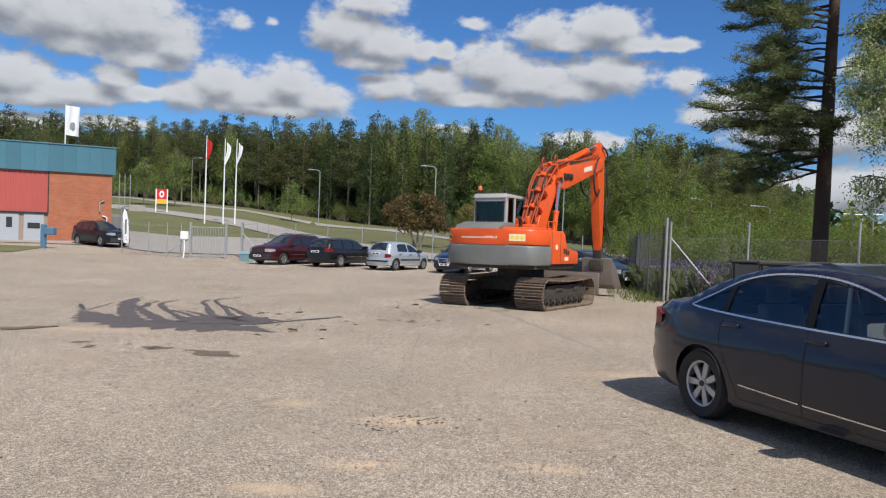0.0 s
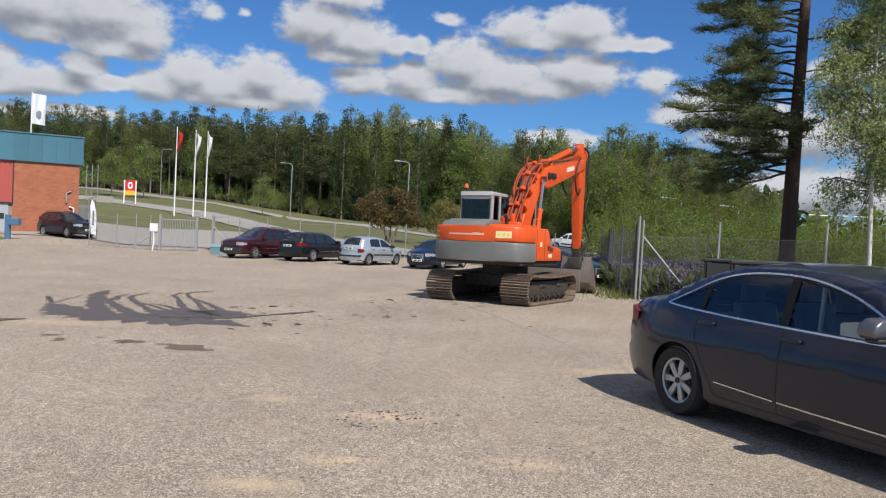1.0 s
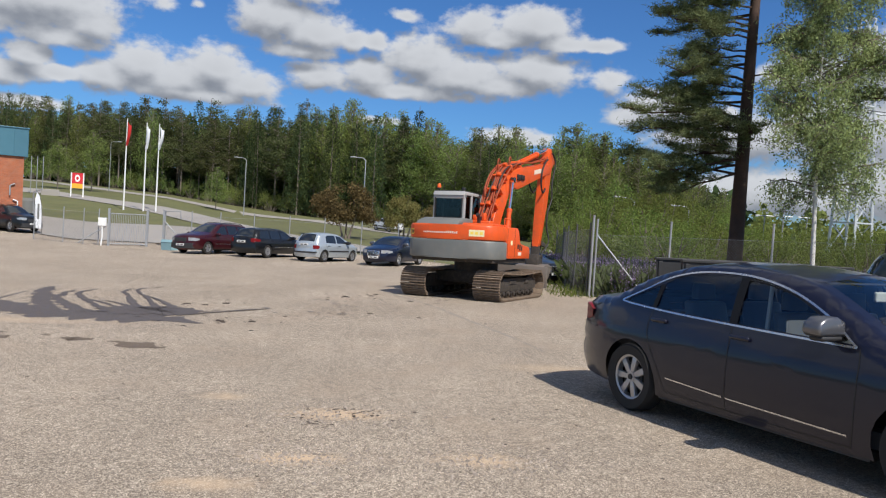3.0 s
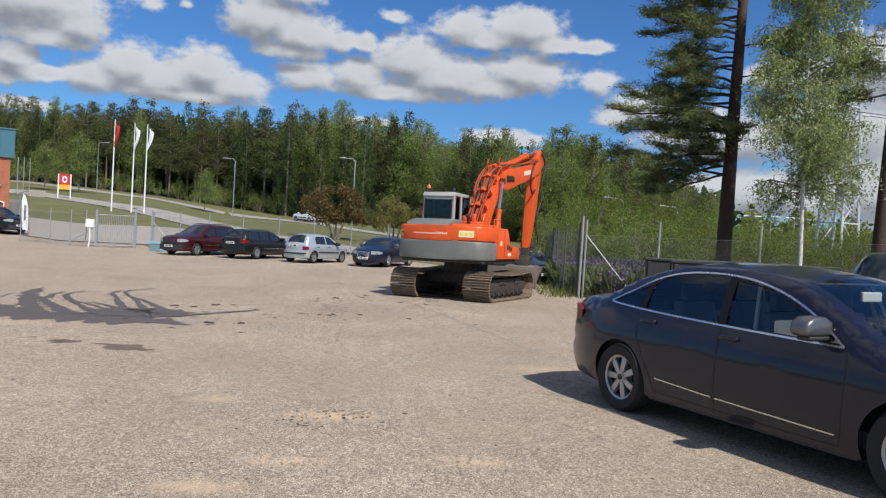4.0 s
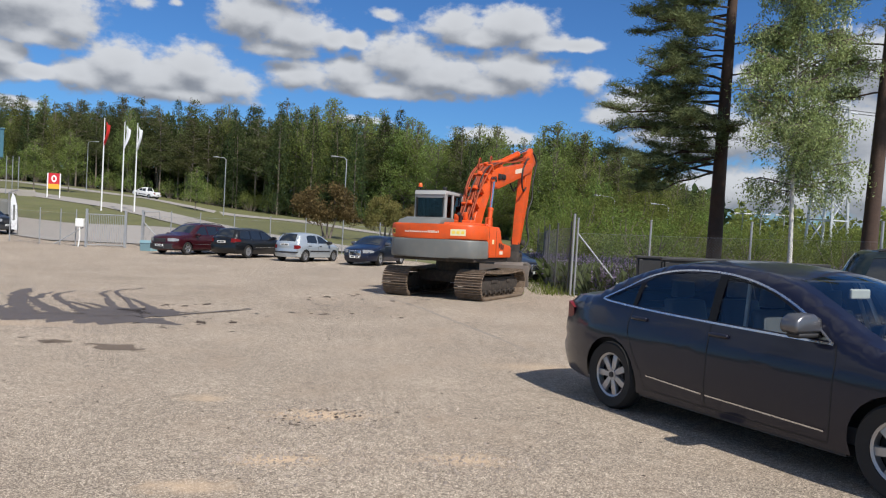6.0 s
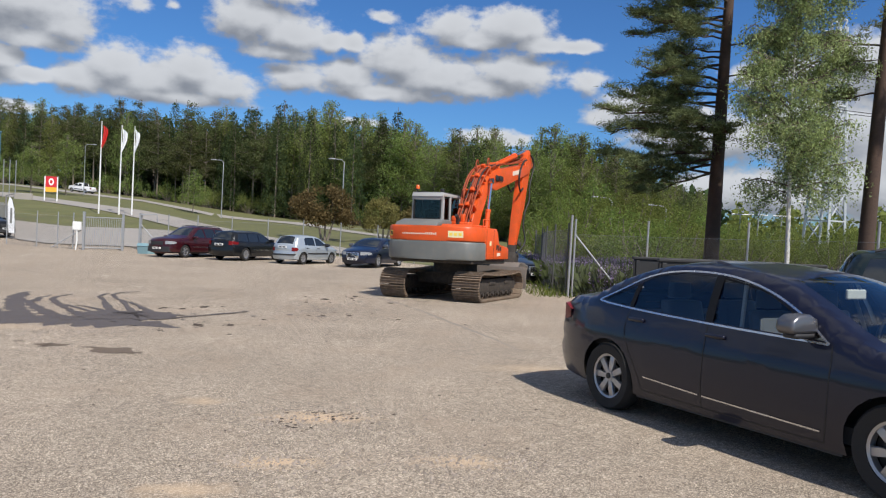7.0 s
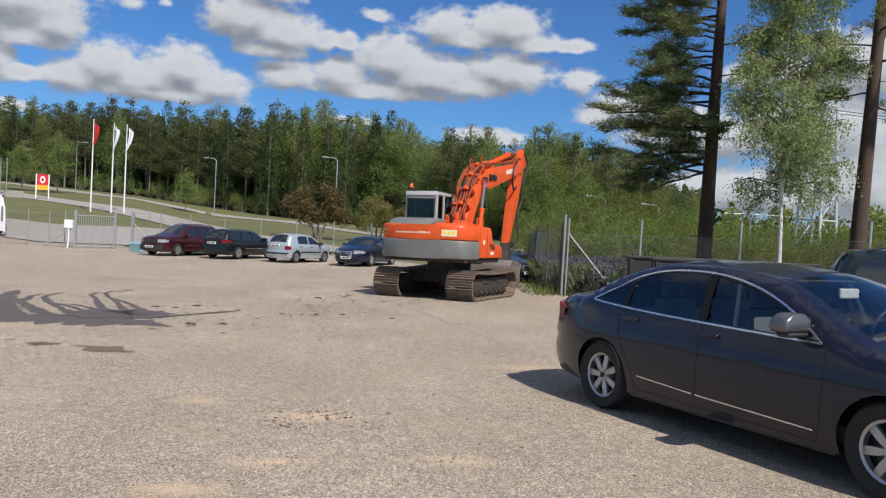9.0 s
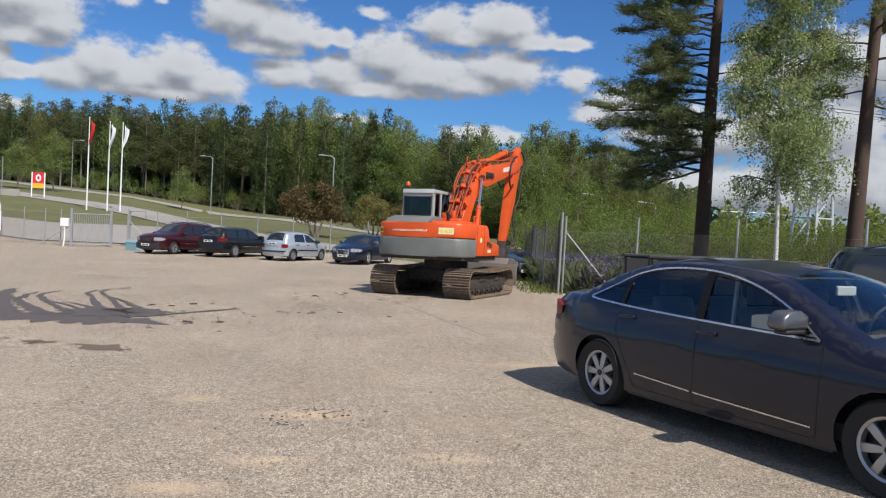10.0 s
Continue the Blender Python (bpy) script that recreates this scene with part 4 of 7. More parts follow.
    part("cylinder_foot", Geo().box((bx - 0.40, 0.34, 1.45), (bx + 0.40, 0.70, 1.68), c=0.04), M["orange"], ex, smooth=40)
    p0, p1 = Vector((bx, 1.72, 4.0)), Vector((bx, 4.50, 4.86))
    d = p1 - p0
    c_stick = c = part("stick_cylinder", Geo().tube([p0, p0 + d * 0.64], 0.09, 14).tube([p0 + d * 0.62, p0 + d * 0.66], 0.105, 14).tube([p0 + d * 0.1 + Vector((0.05, 0, 0.10)), p0 + d * 0.6 + Vector((0.05, 0, 0.10))], 0.02, 6), M["orange"], ex, smooth=50)
    part("rod", Geo().tube([p0 + d * 0.64, p1], 0.05, 12), M["chrome"], c, "chromed piston rod", 50)
    part("cylinder_bracket", Geo().prism([(1.45, 3.82), (2.0, 3.90), (1.82, 4.10), (1.62, 4.10)], bx - 0.13, bx + 0.13, "x", c=0.02), M["orange"], boom, smooth=40)
    rng = np.random.default_rng(8)
    spine = [(-0.50, 1.76), (-0.47, 2.08), (-0.18, 2.58), (0.12, 3.04), (0.44, 3.47), (0.82, 3.78), (1.35, 3.93), (1.75, 4.0)]
    for k in range(10):                                       # pipes and hoses bundled up the back of the boom
        x, ph, loose = bx - 0.21 + 0.047 * k, rng.random() * 6.3, 0.03 + 0.09 * rng.random()
        pts = [(x + 0.03 * math.sin(ph + i), y - loose * (1 + math.sin(ph + 1.7 * i)) * 0.7, z + loose * (1 + math.sin(ph + 1.3 * i)) * 0.45) for i, (y, z) in enumerate(spine)]
        if k % 3 == 1:
            pts += [(x, 2.8, 4.13 + loose), (x, 4.0, 4.38 + loose), (x * 0.6 + bx * 0.4, 4.45, 4.62)]
        part("hose", Geo().tube(smooth_line(pts, 0.22), 0.024, 7), M["black"] if k in (3, 8) else M["hose"], boom, smooth=70)
    for x, y, z, r in ((bx + 0.21, -0.40, 2.3, 0.10), (bx + 0.16, -0.22, 2.75, 0.09), (bx - 0.18, -0.05, 2.95, 0.10), (bx + 0.20, 0.05, 3.1, 0.08), (bx - 0.1, 0.62, 3.86, 0.11), (bx + 0.1, 1.0, 3.98, 0.10)):
        loop = [(x, y + r * math.cos(a) * 0.8, z + 1.6 * r * math.sin(a)) for a in [0.4 + j * 0.55 for j in range(11)]]
        part("hose", Geo().tube(loop, 0.021, 7), M["hose"], boom, smooth=70)
    for i, (y, z) in enumerate(spine[1:6]):
        turn = Matrix.Translation((bx, y, z)) @ Matrix.Rotation(radians((10, -35, -35, -42, -62)[i]), 4, "X")
        part("hose_clamp", Geo().box((-0.25, -0.10, -0.035), (0.25, 0.14, 0.035), turn, 0.012).box((-0.03, -0.16, -0.06), (0.08, -0.08, 0.06), turn, 0.01), M["orange"], boom, smooth=50)
    part("valve_block", Geo().box((bx - 0.34, -0.75, 1.95), (bx + 0.30, -0.45, 2.14), c=0.03).box((bx - 0.26, -0.70, 2.14), (bx - 0.10, -0.52, 2.30), c=0.02).box((bx + 0.02, -0.70, 2.14), (bx + 0.12, -0.55, 2.36), c=0.02), M["orange"], ex, smooth=50)
    # stick: its own origin is the pin at the boom's tip, straight down is its rest
    st = part("stick", Geo().prism([(-0.20, 0.12), (-0.10, 0.52), (-0.06, 0.68), (0.06, 0.70), (0.16, 0.52), (0.50, 0.42), (0.54, 0.30), (0.26, 0.12), (0.27, -0.6), (0.20, -1.7), (0.10, -2.72), (-0.05, -2.76), (-0.14, -1.9), (-0.24, -0.6), (-0.26, -0.2)], -0.135, 0.135, "x", c=0.03), M["orange"], ex, "orange stick with black hoses", 40)
    st.matrix_basis = Matrix.Translation((bx, 4.50, 4.25))
    part("bucket_cylinder", Geo().tube([(0, 0.46, 0.35), (0, 0.43, -1.35)], 0.07, 12).tube([(0, 0.43, -1.3), (0, 0.31, -2.55)], 0.04, 10).box((-0.1, 0.38, 0.25), (0.1, 0.54, 0.45), c=0.03), M["orange"], st, smooth=50)
    for x in (-0.17, 0.17):
        part("hose", Geo().tube(smooth_line([(x, -0.30, 0.20), (x * 1.2, -0.62, -0.02), (x * 1.3, -0.86, -0.45), (x * 1.2, -0.74, -0.85), (x, -0.40, -1.0), (x, -0.24, -0.80)], 0.12), 0.030, 8), M["black"], st, smooth=70)
        part("hose", Geo().tube(smooth_line([(x, 0.05, 0.55), (x * 1.3, 0.36, 0.32), (x * 1.2, 0.30, -0.5), (x * 1.35, 0.38, -1.0), (x * 1.2, 0.20, -1.5), (x * 1.2, 0.26, -2.0), (x * 1.7, 0.40, -2.5), (x, 0.12, -3.0)], 0.15), 0.028, 8), M["black"], st, smooth=70)
    part("link", Geo().box((-0.20, 0.05, -2.7), (-0.15, 0.36, -2.55), c=0.01).box((0.15, 0.05, -2.7), (0.20, 0.36, -2.55), c=0.01).prism([(0.28, -2.5), (0.36, -2.5), (0.22, -3.15), (0.12, -3.15)], -0.08, 0.08, "x", c=0.01).prism([(-0.06, -2.6), (0.10, -2.6), (0.12, -3.15), (-0.02, -3.15)], -0.13, 0.13, "x", c=0.01), M["darksteel"], st, smooth=40)
    part("quick_coupler", Geo().box((-0.22, -0.20, -3.42), (0.22, 0.24, -3.05), c=0.04).disc((0, 0.05, -3.08), (1, 0, 0), 0.06, 0.5, 12), M["darksteel"], st, "dark steel tilting coupler", 45)
    sh = [(-0.08, 0.42), (-0.02, 0.44), (-0.04, 0.0), (0.04, -0.36), (0.26, -0.52), (0.80, -0.60), (0.84, -0.63), (0.80, -0.66), (0.22, -0.59), (-0.03, -0.42), (-0.12, 0.0)]
    g = Geo().prism(sh, -0.50, 0.50, "x", c=0.006)
    for x in (-0.50, 0.46):
        g.prism([(-0.06, 0.40), (0.30, 0.12), (0.78, -0.52), (0.80, -0.62), (0.22, -0.56), (0.0, -0.40)], x, x + 0.04, "x")
    bu = part("bucket", g, M["bucketsteel"], st, "wide worn steel ditching bucket", 40)
    bu.matrix_basis = Matrix.Translation((0, 0.05, -3.45))
    return ex, st, bu, boom, c_stick


EX, STICK, BUCKET, BOOM, RAM = build_excavator()


def move_excavator():
    times = [0, 0.5, 1.0, 1.5, 2.0, 2.4, 2.55, 2.7, 10.0]
    walk(EX, [(t, ex_pose(t)) for t in times])
    gone = math.hypot(EX_END[0] - EX_START[0], EX_END[1] - EX_START[1])
    for ob, x, s in SHOES:
        rows = []
        for t in (0, 0.25, 0.5, 0.75, 1.0, 1.25, 1.5, 1.75, 2.0, 2.25, 2.4, 2.55, 2.7, 10.0):
            y, z, a = chain(s - gone * min(1, t / 2.55))
            rows.append((t, pose(x, y, z, a, 0, 0)))
        walk(ob, rows)
    swing = [(0, 5), (0.5, 4), (1, 2), (2, -5), (2.5, -9), (3, -12), (4.5, -12), (5.5, -14), (7, -18), (8, -19.5), (10, -19.5)]
    def dip(t):
        return -1.3 * min(1.0, t / 3.5) ** 1.2

    def about_foot(p, a):
        a = radians(a)
        y, z = p[0] - 0.3, p[1] - 1.9
        return 0.3 + y * math.cos(a) - z * math.sin(a), 1.9 + y * math.sin(a) + z * math.cos(a)
    rows = []
    for t, a in swing:
        y, z = about_foot((4.50, 4.25), dip(t))
        rows.append((t, pose(0.23, y, z, a, 0, 0)))
    walk(STICK, rows)
    for ob in (BOOM, RAM):
        rows = []
        for t in (0, 1, 2, 3, 3.5, 10):
            y, z = about_foot((0, 0), dip(t))
            rows.append((t, pose(0, y, z, dip(t), 0, 0)))
        walk(ob, rows)
    curl = [(0, 0), (1, -14), (2, -50), (2.6, -75), (3.2, -85), (10, -85)]
    walk(BUCKET, [(t, pose(0, 0.05, -3.45, a, 0, 0)) for t, a in curl])
# ---------------------------------------------------------------- cars
def paint(name, color, metal=0.3, rough=0.32):
    return mat(name, color, rough, metal, vary=0.04, scale=2.0, coat=0.5, spec=0.4)


M.update(
    meshwire=mat("dull_fence_wire", (0.12, 0.12, 0.12), 0.6, 0.4),
    tyre=mat("tyre_rubber", (0.022, 0.021, 0.02), 0.85, vary=0.25, scale=10, bump=0.2), rim=mat("silver_alloy", (0.44, 0.44, 0.45), 0.38, 0.75, vary=0.08),
    hub=mat("dark_wheel_inside", (0.03, 0.03, 0.03), 0.7), plastic=mat("black_plastic", (0.025, 0.025, 0.027), 0.6, vary=0.15),
    trim=mat("bright_trim", (0.65, 0.66, 0.68), 0.25, 0.9, vary=0.03), carglass=glass_mat("car_glass", (0.90, 0.95, 0.94), ior=1.75), gasket=mat("matt_black_gasket", (0.010, 0.010, 0.011), 0.55, spec=0.2),
    tinted=mat("tinted_car_glass", (0.018, 0.022, 0.026), 0.06, vary=0.02, spec=0.9), lampglass=mat("headlamp_glass", (0.40, 0.42, 0.45), 0.12, 0.3, vary=0.1, scale=14, coat=1.0),
    tail=mat("red_tail_lamp", (0.17, 0.006, 0.008), 0.4, vary=0.1, coat=0.0, spec=0.3), trailerblack=mat("black_trailer_paint", (0.02, 0.02, 0.021), 0.6, vary=0.2),
    number=mat("number_plate", (0.72, 0.72, 0.70), 0.5, vary=0.03),
    cabin=mat("grey_cabin_trim", (0.05, 0.05, 0.053), 0.85, vary=0.1), leather=mat("dark_seat_leather", (0.085, 0.09, 0.10), 0.6), paletrim=mat("pale_pillar_trim", (0.55, 0.56, 0.55), 0.8),
    navy=mat("dark_violet_blue_paint", (0.011, 0.012, 0.026), 0.36, 0.2, vary=0.05, scale=2.0, coat=0.6, spec=0.3), maroon=paint("dark_red_paint", (0.048, 0.007, 0.011)), blackpaint=paint("black_paint", (0.010, 0.011, 0.013)),
    silver=paint("pale_silver_paint", (0.46, 0.51, 0.55), 0.5), bluepaint=paint("dark_blue_paint", (0.008, 0.013, 0.034)), whitepaint=paint("white_car_paint", (0.7, 0.7, 0.7), 0.0),
    mirrorgrey=mat("grey_mirror_cap", (0.17, 0.17, 0.18), 0.3, 0.7, vary=0.04), greenpaint=paint("dark_green_paint", (0.014, 0.024, 0.026)),
)


def build_car(name, m, label, s, category="car"):
    """A car from its side outline. s: W width, axles (front y, rear y), R tyre radius, top: outline from the front sill over the roof to the rear sill,
    belt height, panes: side windows, wind/back: outline y ranges of the front and rear screens."""
    car = empty(name, m, label, category, s.get("group", ""))
    W, R, sill, belt = s["W"] / 2, s["R"], s.get("sill", 0.22), s["belt"]
    yf, yr = s["axles"]
    top = smooth_line(s["top"], s.get("step", 0.09))
    ymax, ymin = max(p[0] for p in top), min(p[0] for p in top)

    def ztop(y):
        z = 0
        for a, b in zip(top, top[1:]):
            if min(a[0], b[0]) - 1e-6 <= y <= max(a[0], b[0]) + 1e-6 and abs(a[0] - b[0]) > 1e-6:
                z = max(z, a[1] + (b[1] - a[1]) * (y - a[0]) / (b[0] - a[0]))
        return z or max(top[0][1], top[-1][1])

    def half(y, z):
        w = W
        if y > yf:
            w *= 1 - s.get("nose", 0.26) * ((y - yf) / (ymax - yf)) ** 2.4
        if y < yr:
            w *= 1 - s.get("tailin", 0.17) * ((yr - y) / (yr - ymin)) ** 2.4
        if z > belt:
            w -= (z - belt) * 0.34 + (z - belt) ** 2 * 0.22
        w -= max(0, 0.5 - z) ** 1.5 * 0.35
        w -= max(0, z - 0.62) * 0.06 if z <= belt else (belt - 0.62) * 0.06
        w -= 0.20 * max(0, min(z, belt) - 0.76)
        r = 0.09
        k = (ztop(y) - z) / r
        if k < 1:
            w -= r * 0.75 * (1 - math.sqrt(max(0, 1 - (1 - max(0, k)) ** 2)))
        return w

    arch = R + s.get("gap", 0.045)
    low = []
    for c in (yr, yf):
        a0 = math.asin(max(-1, min(1, (sill - R) / arch)))
        low.append([(c - arch * math.cos(a), R + arch * math.sin(a)) for a in [a0 + (math.pi - 2 * a0) * i / 14 for i in range(15)]])
    bottom = [(top[-1][0], top[-1][1])] + low[0] + low[1] + [(top[0][0], top[0][1])]
    loop = [(p[0], p[1]) for p in top] + bottom[1:-1]
    glass_id = s.get("glass", "tinted")

    def sheet(outline, holes=(), out=0.0, dy=0.14, dz=0.075):
        """A flat outline with holes, cut into a net and bent to the car's flank."""
        bm = bmesh.new()
        es = []
        for ring in (outline, *holes):
            vs = [bm.verts.new((0, p[0], p[1])) for p in ring]
            es += [bm.edges.new((vs[i], vs[(i + 1) % len(vs)])) for i in range(len(vs))]
        bmesh.ops.triangle_fill(bm, use_beauty=True, use_dissolve=False, edges=es, normal=(1, 0, 0))
        ys, zs = [v.co.y for v in bm.verts], [v.co.z for v in bm.verts]
        for lo, hi, d, no in ((min(ys), max(ys), dy, (0, 1, 0)), (min(zs), max(zs), dz, (0, 0, 1))):
            k = lo + d
            while k < hi - 0.01:
                bmesh.ops.bisect_plane(bm, geom=bm.verts[:] + bm.edges[:] + bm.faces[:], plane_co=(0, k * no[1], k * no[2]), plane_no=no, dist=1e-5)
                k += d
        for v in bm.verts:
            v.co.x = half(v.co.y, v.co.z) + out
        bmesh.ops.recalc_face_normals(bm, faces=bm.faces[:])
        if bm.faces and sum(f.normal.x for f in bm.faces) < 0:
            bmesh.ops.reverse_faces(bm, faces=bm.faces[:])
        g = Geo().take(bm)
        g2 = Geo()
        g2.add(g.v, g.f)
        g2.add([(-x, y, z) for x, y, z in g.v], [f[::-1] for f in g.f])
        return g, g2

    panes = [[(p[0], p[1]) for p in smooth_line(w + [w[0]], 0.12)[:-1]] if s.get("round_panes") else w for w in s["panes"]]
    one, both = sheet(loop, panes)
    body = Geo().add(both.v, both.f)
    wind, screen = Geo(), Geo()
    V = [-1, -0.93, -0.84, -0.6, -0.3, 0, 0.3, 0.6, 0.84, 0.93, 1]
    rows = []
    for i, p in enumerate(top):
        a, b = top[max(0, i - 1)], top[min(len(top) - 1, i + 1)]
        d = (b - a).normalized()
        nrm = Vector((-d[1], d[0]))
        if nrm[1] < 0 and abs(nrm[1]) > 0.5:
            nrm = -nrm
        if p[0] > yf + 0.3 and nrm[0] < 0 and abs(nrm[0]) > abs(nrm[1]):
            nrm = -nrm
        if p[0] < yr - 0.3 and nrm[0] > 0 and abs(nrm[0]) > abs(nrm[1]):
            nrm = -nrm
        w = half(p[0], p[1])
        bow = 0.045 + 0.11 * abs(nrm[0]) * (1 if p[1] < belt + 0.05 else 0.35)
        rows.append([(v * w, p[0] + nrm[0] * bow * (1 - v * v), p[1] + nrm[1] * bow * (1 - v * v)) for v in V])
    for i in range(len(rows) - 1):
        mid = (top[i] + top[i + 1]) / 2
        pane = any(lo <= mid[0] <= hi and mid[1] > belt - 0.12 for lo, hi in (s["wind"], s["back"]))
        for k in range(len(V) - 1):
            g = (wind if mid[0] > (yf + yr) / 2 else screen) if pane and abs(V[k] + V[k + 1]) / 2 < 0.86 else body
            g.add([rows[i][k], rows[i][k + 1], rows[i + 1][k + 1], rows[i + 1][k]], [(0, 1, 2, 3)])
    for g in (body, wind, screen):
        bm = bmesh.new()
        vs = [bm.verts.new(p) for p in g.v]
        for f in g.f:
            bm.faces.new([vs[i] for i in f])
        bmesh.ops.remove_doubles(bm, verts=bm.verts[:], dist=0.002)
        bmesh.ops.recalc_face_normals(bm, faces=bm.faces[:])
        g.v, g.f = [], []
        g.take(bm)
    shell = part("body", body, M[s["paint"]], car, smooth=48)
    part("windscreen", wind, M[glass_id], car, smooth=60)
    part("rear_screen", screen, M[glass_id], car, smooth=60)
    for w in panes:
        p = sheet(w, out=-0.006, dy=0.3, dz=0.15)[1]
        n = len(p.v) // 2
        k = len(p.f) // 2
        part("side_window", Geo().add(p.v[:n], p.f[:k]), M[glass_id], car, smooth=60)
        part("side_window", Geo().add(p.v[n:], [tuple(i - n for i in f) for f in p.f[k:]]), M[glass_id], car, smooth=60)
    # underside and wheel wells
    part("underbody", Geo().box((-W + 0.27, ymin + 0.3, 0.20), (W - 0.27, ymax - 0.3, 0.62), c=0.02).box((-W + 0.06, yr + arch + 0.02, sill - 0.02), (W - 0.06, yf - arch - 0.02, sill + 0.05)), M["plastic"], car)

    def ribbon(pts, width, out=0.003, sides=(-1, 1)):
        g = Geo()
        for sx in sides:
            q = [Vector(p) for p in pts]
            vs = []
            for i, p in enumerate(q):
                d = (q[min(i + 1, len(q) - 1)] - q[max(i - 1, 0)]).normalized()
                n = Vector((-d[1], d[0])) * width / 2
                for e in (p + n, p - n):
                    vs.append((sx * (half(e[0], e[1]) + out), e[0], e[1]))
            g.add(vs, [(2 * i, 2 * i + 1, 2 * i + 3, 2 * i + 2) for i in range(len(q) - 1)])
        return g
    for line in s.get("seams", ()):
        for sx in (-1, 1):
            part("door_seam", ribbon(smooth_line(line, 0.05), 0.009, 0.0015, (sx,)), M["black"], shell)
    for line, w in s.get("strips", ()):
        for sx in (-1, 1):
            part("trim_strip", ribbon(smooth_line(line, 0.06), w, 0.006, (sx,)), M["trim"], shell, "bright trim strip")
    for line, w in s.get("dark_strips", ()):
        for sx in (-1, 1):
            part("rub_strip", ribbon(smooth_line(line, 0.06), w, 0.008, (sx,)), M["plastic"], shell)
    for line, w in s.get("gaskets", ()):
        for sx in (-1, 1):
            part("window_gasket", ribbon(smooth_line(line, 0.06), w, 0.004, (sx,)), M["gasket"], shell)
    for y, z in s.get("handles", ()):
        for sx in (-1, 1):
            x = sx * (half(y, z) + 0.012)
            part("door_handle", Geo().box((x - 0.018, y - 0.10, z - 0.018), (x + 0.018, y + 0.10, z + 0.018), c=0.014), M[s.get("handle_paint", s["paint"])], shell, smooth=60)
    my, mz = s["mirror"]
    for sx in (-1, 1):
        x = sx * (half(my, mz) + 0.13)
        shape = [(-0.14, -0.04), (-0.12, -0.05), (0.12, -0.05), (0.15, -0.015), (0.135, 0.045), (0.07, 0.085), (-0.06, 0.088), (-0.13, 0.055)]
        g = Geo().prism([(x + sx * u, mz + v) for u, v in shape], my - 0.07, my + 0.08, "y", c=0.035)
        mr = part("mirror", g, M[s.get("mirror_paint", s["paint"])], car, smooth=60)
        part("mirror_foot", Geo().box((min(x + sx * 0.10, x - sx * 0.19), my - 0.045, mz - 0.085), (max(x + sx * 0.10, x - sx * 0.19), my + 0.07, mz - 0.042), c=0.018), M["plastic"], mr, smooth=60)
    # lamps as patches bent to the flank and wrapped over the ends
    for kind, z0, z1, reach, end in (("headlamp", *s["head"], 1), ("tail_lamp", *s["tail"], -1)):
        for sx in (-1, 1):
            g = Geo()
            y_end = max(top, key=lambda p: p[0] * end - abs(p[1] - (z0 + z1) / 2) * 0.4)[0]
            pts = []
            for k in range(9):
                u = k / 8
                zc = z0 + (z1 - z0) * 0.5
                y = y_end - end * (0.02 + reach * max(0, u - 0.45) / 0.55)
                wfull = half(y_end - end * 0.02, zc)
                if u < 0.45:
                    xx = wfull * (s.get("lamp_in", 0.64 if end > 0 else 0.72) + (1 - s.get("lamp_in", 0.64 if end > 0 else 0.72)) * u / 0.45)
                    v = xx / wfull
                    yy = y_end + end * (0.13 * (1 - v * v) - 0.0)
                else:
                    xx, yy = half(y, zc), y
                squeeze = 1 - 0.55 * max(0, u - 0.6) / 0.4
                pts.append((xx, yy, zc - (zc - z0) * squeeze, zc + (z1 - zc) * squeeze))
            vs = []
            for xx, yy, za, zb in pts:
                for zz in (za, zb):
                    vs.append((sx * (xx + 0.012), yy + end * 0.014, zz))
            for xx, yy, za, zb in pts:
                for zz in (za, zb):
                    vs.append((sx * (xx - 0.05), yy - end * 0.05, zz))
            n = 9
            fs = [(2 * i, 2 * i + 2, 2 * i + 3, 2 * i + 1) for i in range(n - 1)]
            fs += [(2 * i, 2 * n + 2 * i, 2 * n + 2 * i + 2, 2 * i + 2) for i in range(n - 1)] + [(2 * i + 1, 2 * i + 3, 2 * n + 2 * i + 3, 2 * n + 2 * i + 1) for i in range(n - 1)]
            g.add(vs, fs)
            part(kind, g, M["lampglass"] if kind == "headlamp" else M["tail"], car, smooth=40)
    for end, z in ((1, s["plates"][0]), (-1, s["plates"][1])):
        y = max((p for p in top if abs(p[1] - z) < 0.14), key=lambda p: p[0] * end)[0] + end * 0.150
        pl = part("number_plate", Geo().box((-0.26, y - 0.012, z - 0.055), (0.26, y + 0.012, z + 0.055), c=0.006), M["number"], car)
        part("plate_bars", Geo().box((-0.2, y - 0.014, z - 0.028), (-0.04, y + 0.014, z + 0.028)).box((0.02, y - 0.014, z - 0.028), (0.19, y + 0.014, z + 0.028)), M["black"], pl)
    for z0, z1, w, material in s.get("grille", ()):
        y = max(p[0] for p in top if z0 - 0.1 <= p[1] <= z1 + 0.1)
        part("grille", Geo().box((-w, y + 0.04, z0), (w, y + 0.142, z1), c=0.012), M[material], car, smooth=40)
    for z0, z1, end in s.get("bumpers", ()):
        y = (max if end > 0 else min)(p[0] for p in top if z0 - 0.1 <= p[1] <= z1 + 0.1)
        g = Geo()
        wy = half(y - end * 0.1, (z0 + z1) / 2)
        xs = [-1, -0.9, -0.6, 0, 0.6, 0.9, 1]
        g.add([(x * (wy + 0.015), y + end * (0.135 * (1 - x * x) + 0.02 - (0.25 if abs(x) == 1 else 0)), z) for x in xs for z in (z0, z1)], [(2 * i, 2 * i + 2, 2 * i + 3, 2 * i + 1) for i in range(6)])
        part("bumper", g, M["plastic"], car, smooth=50)
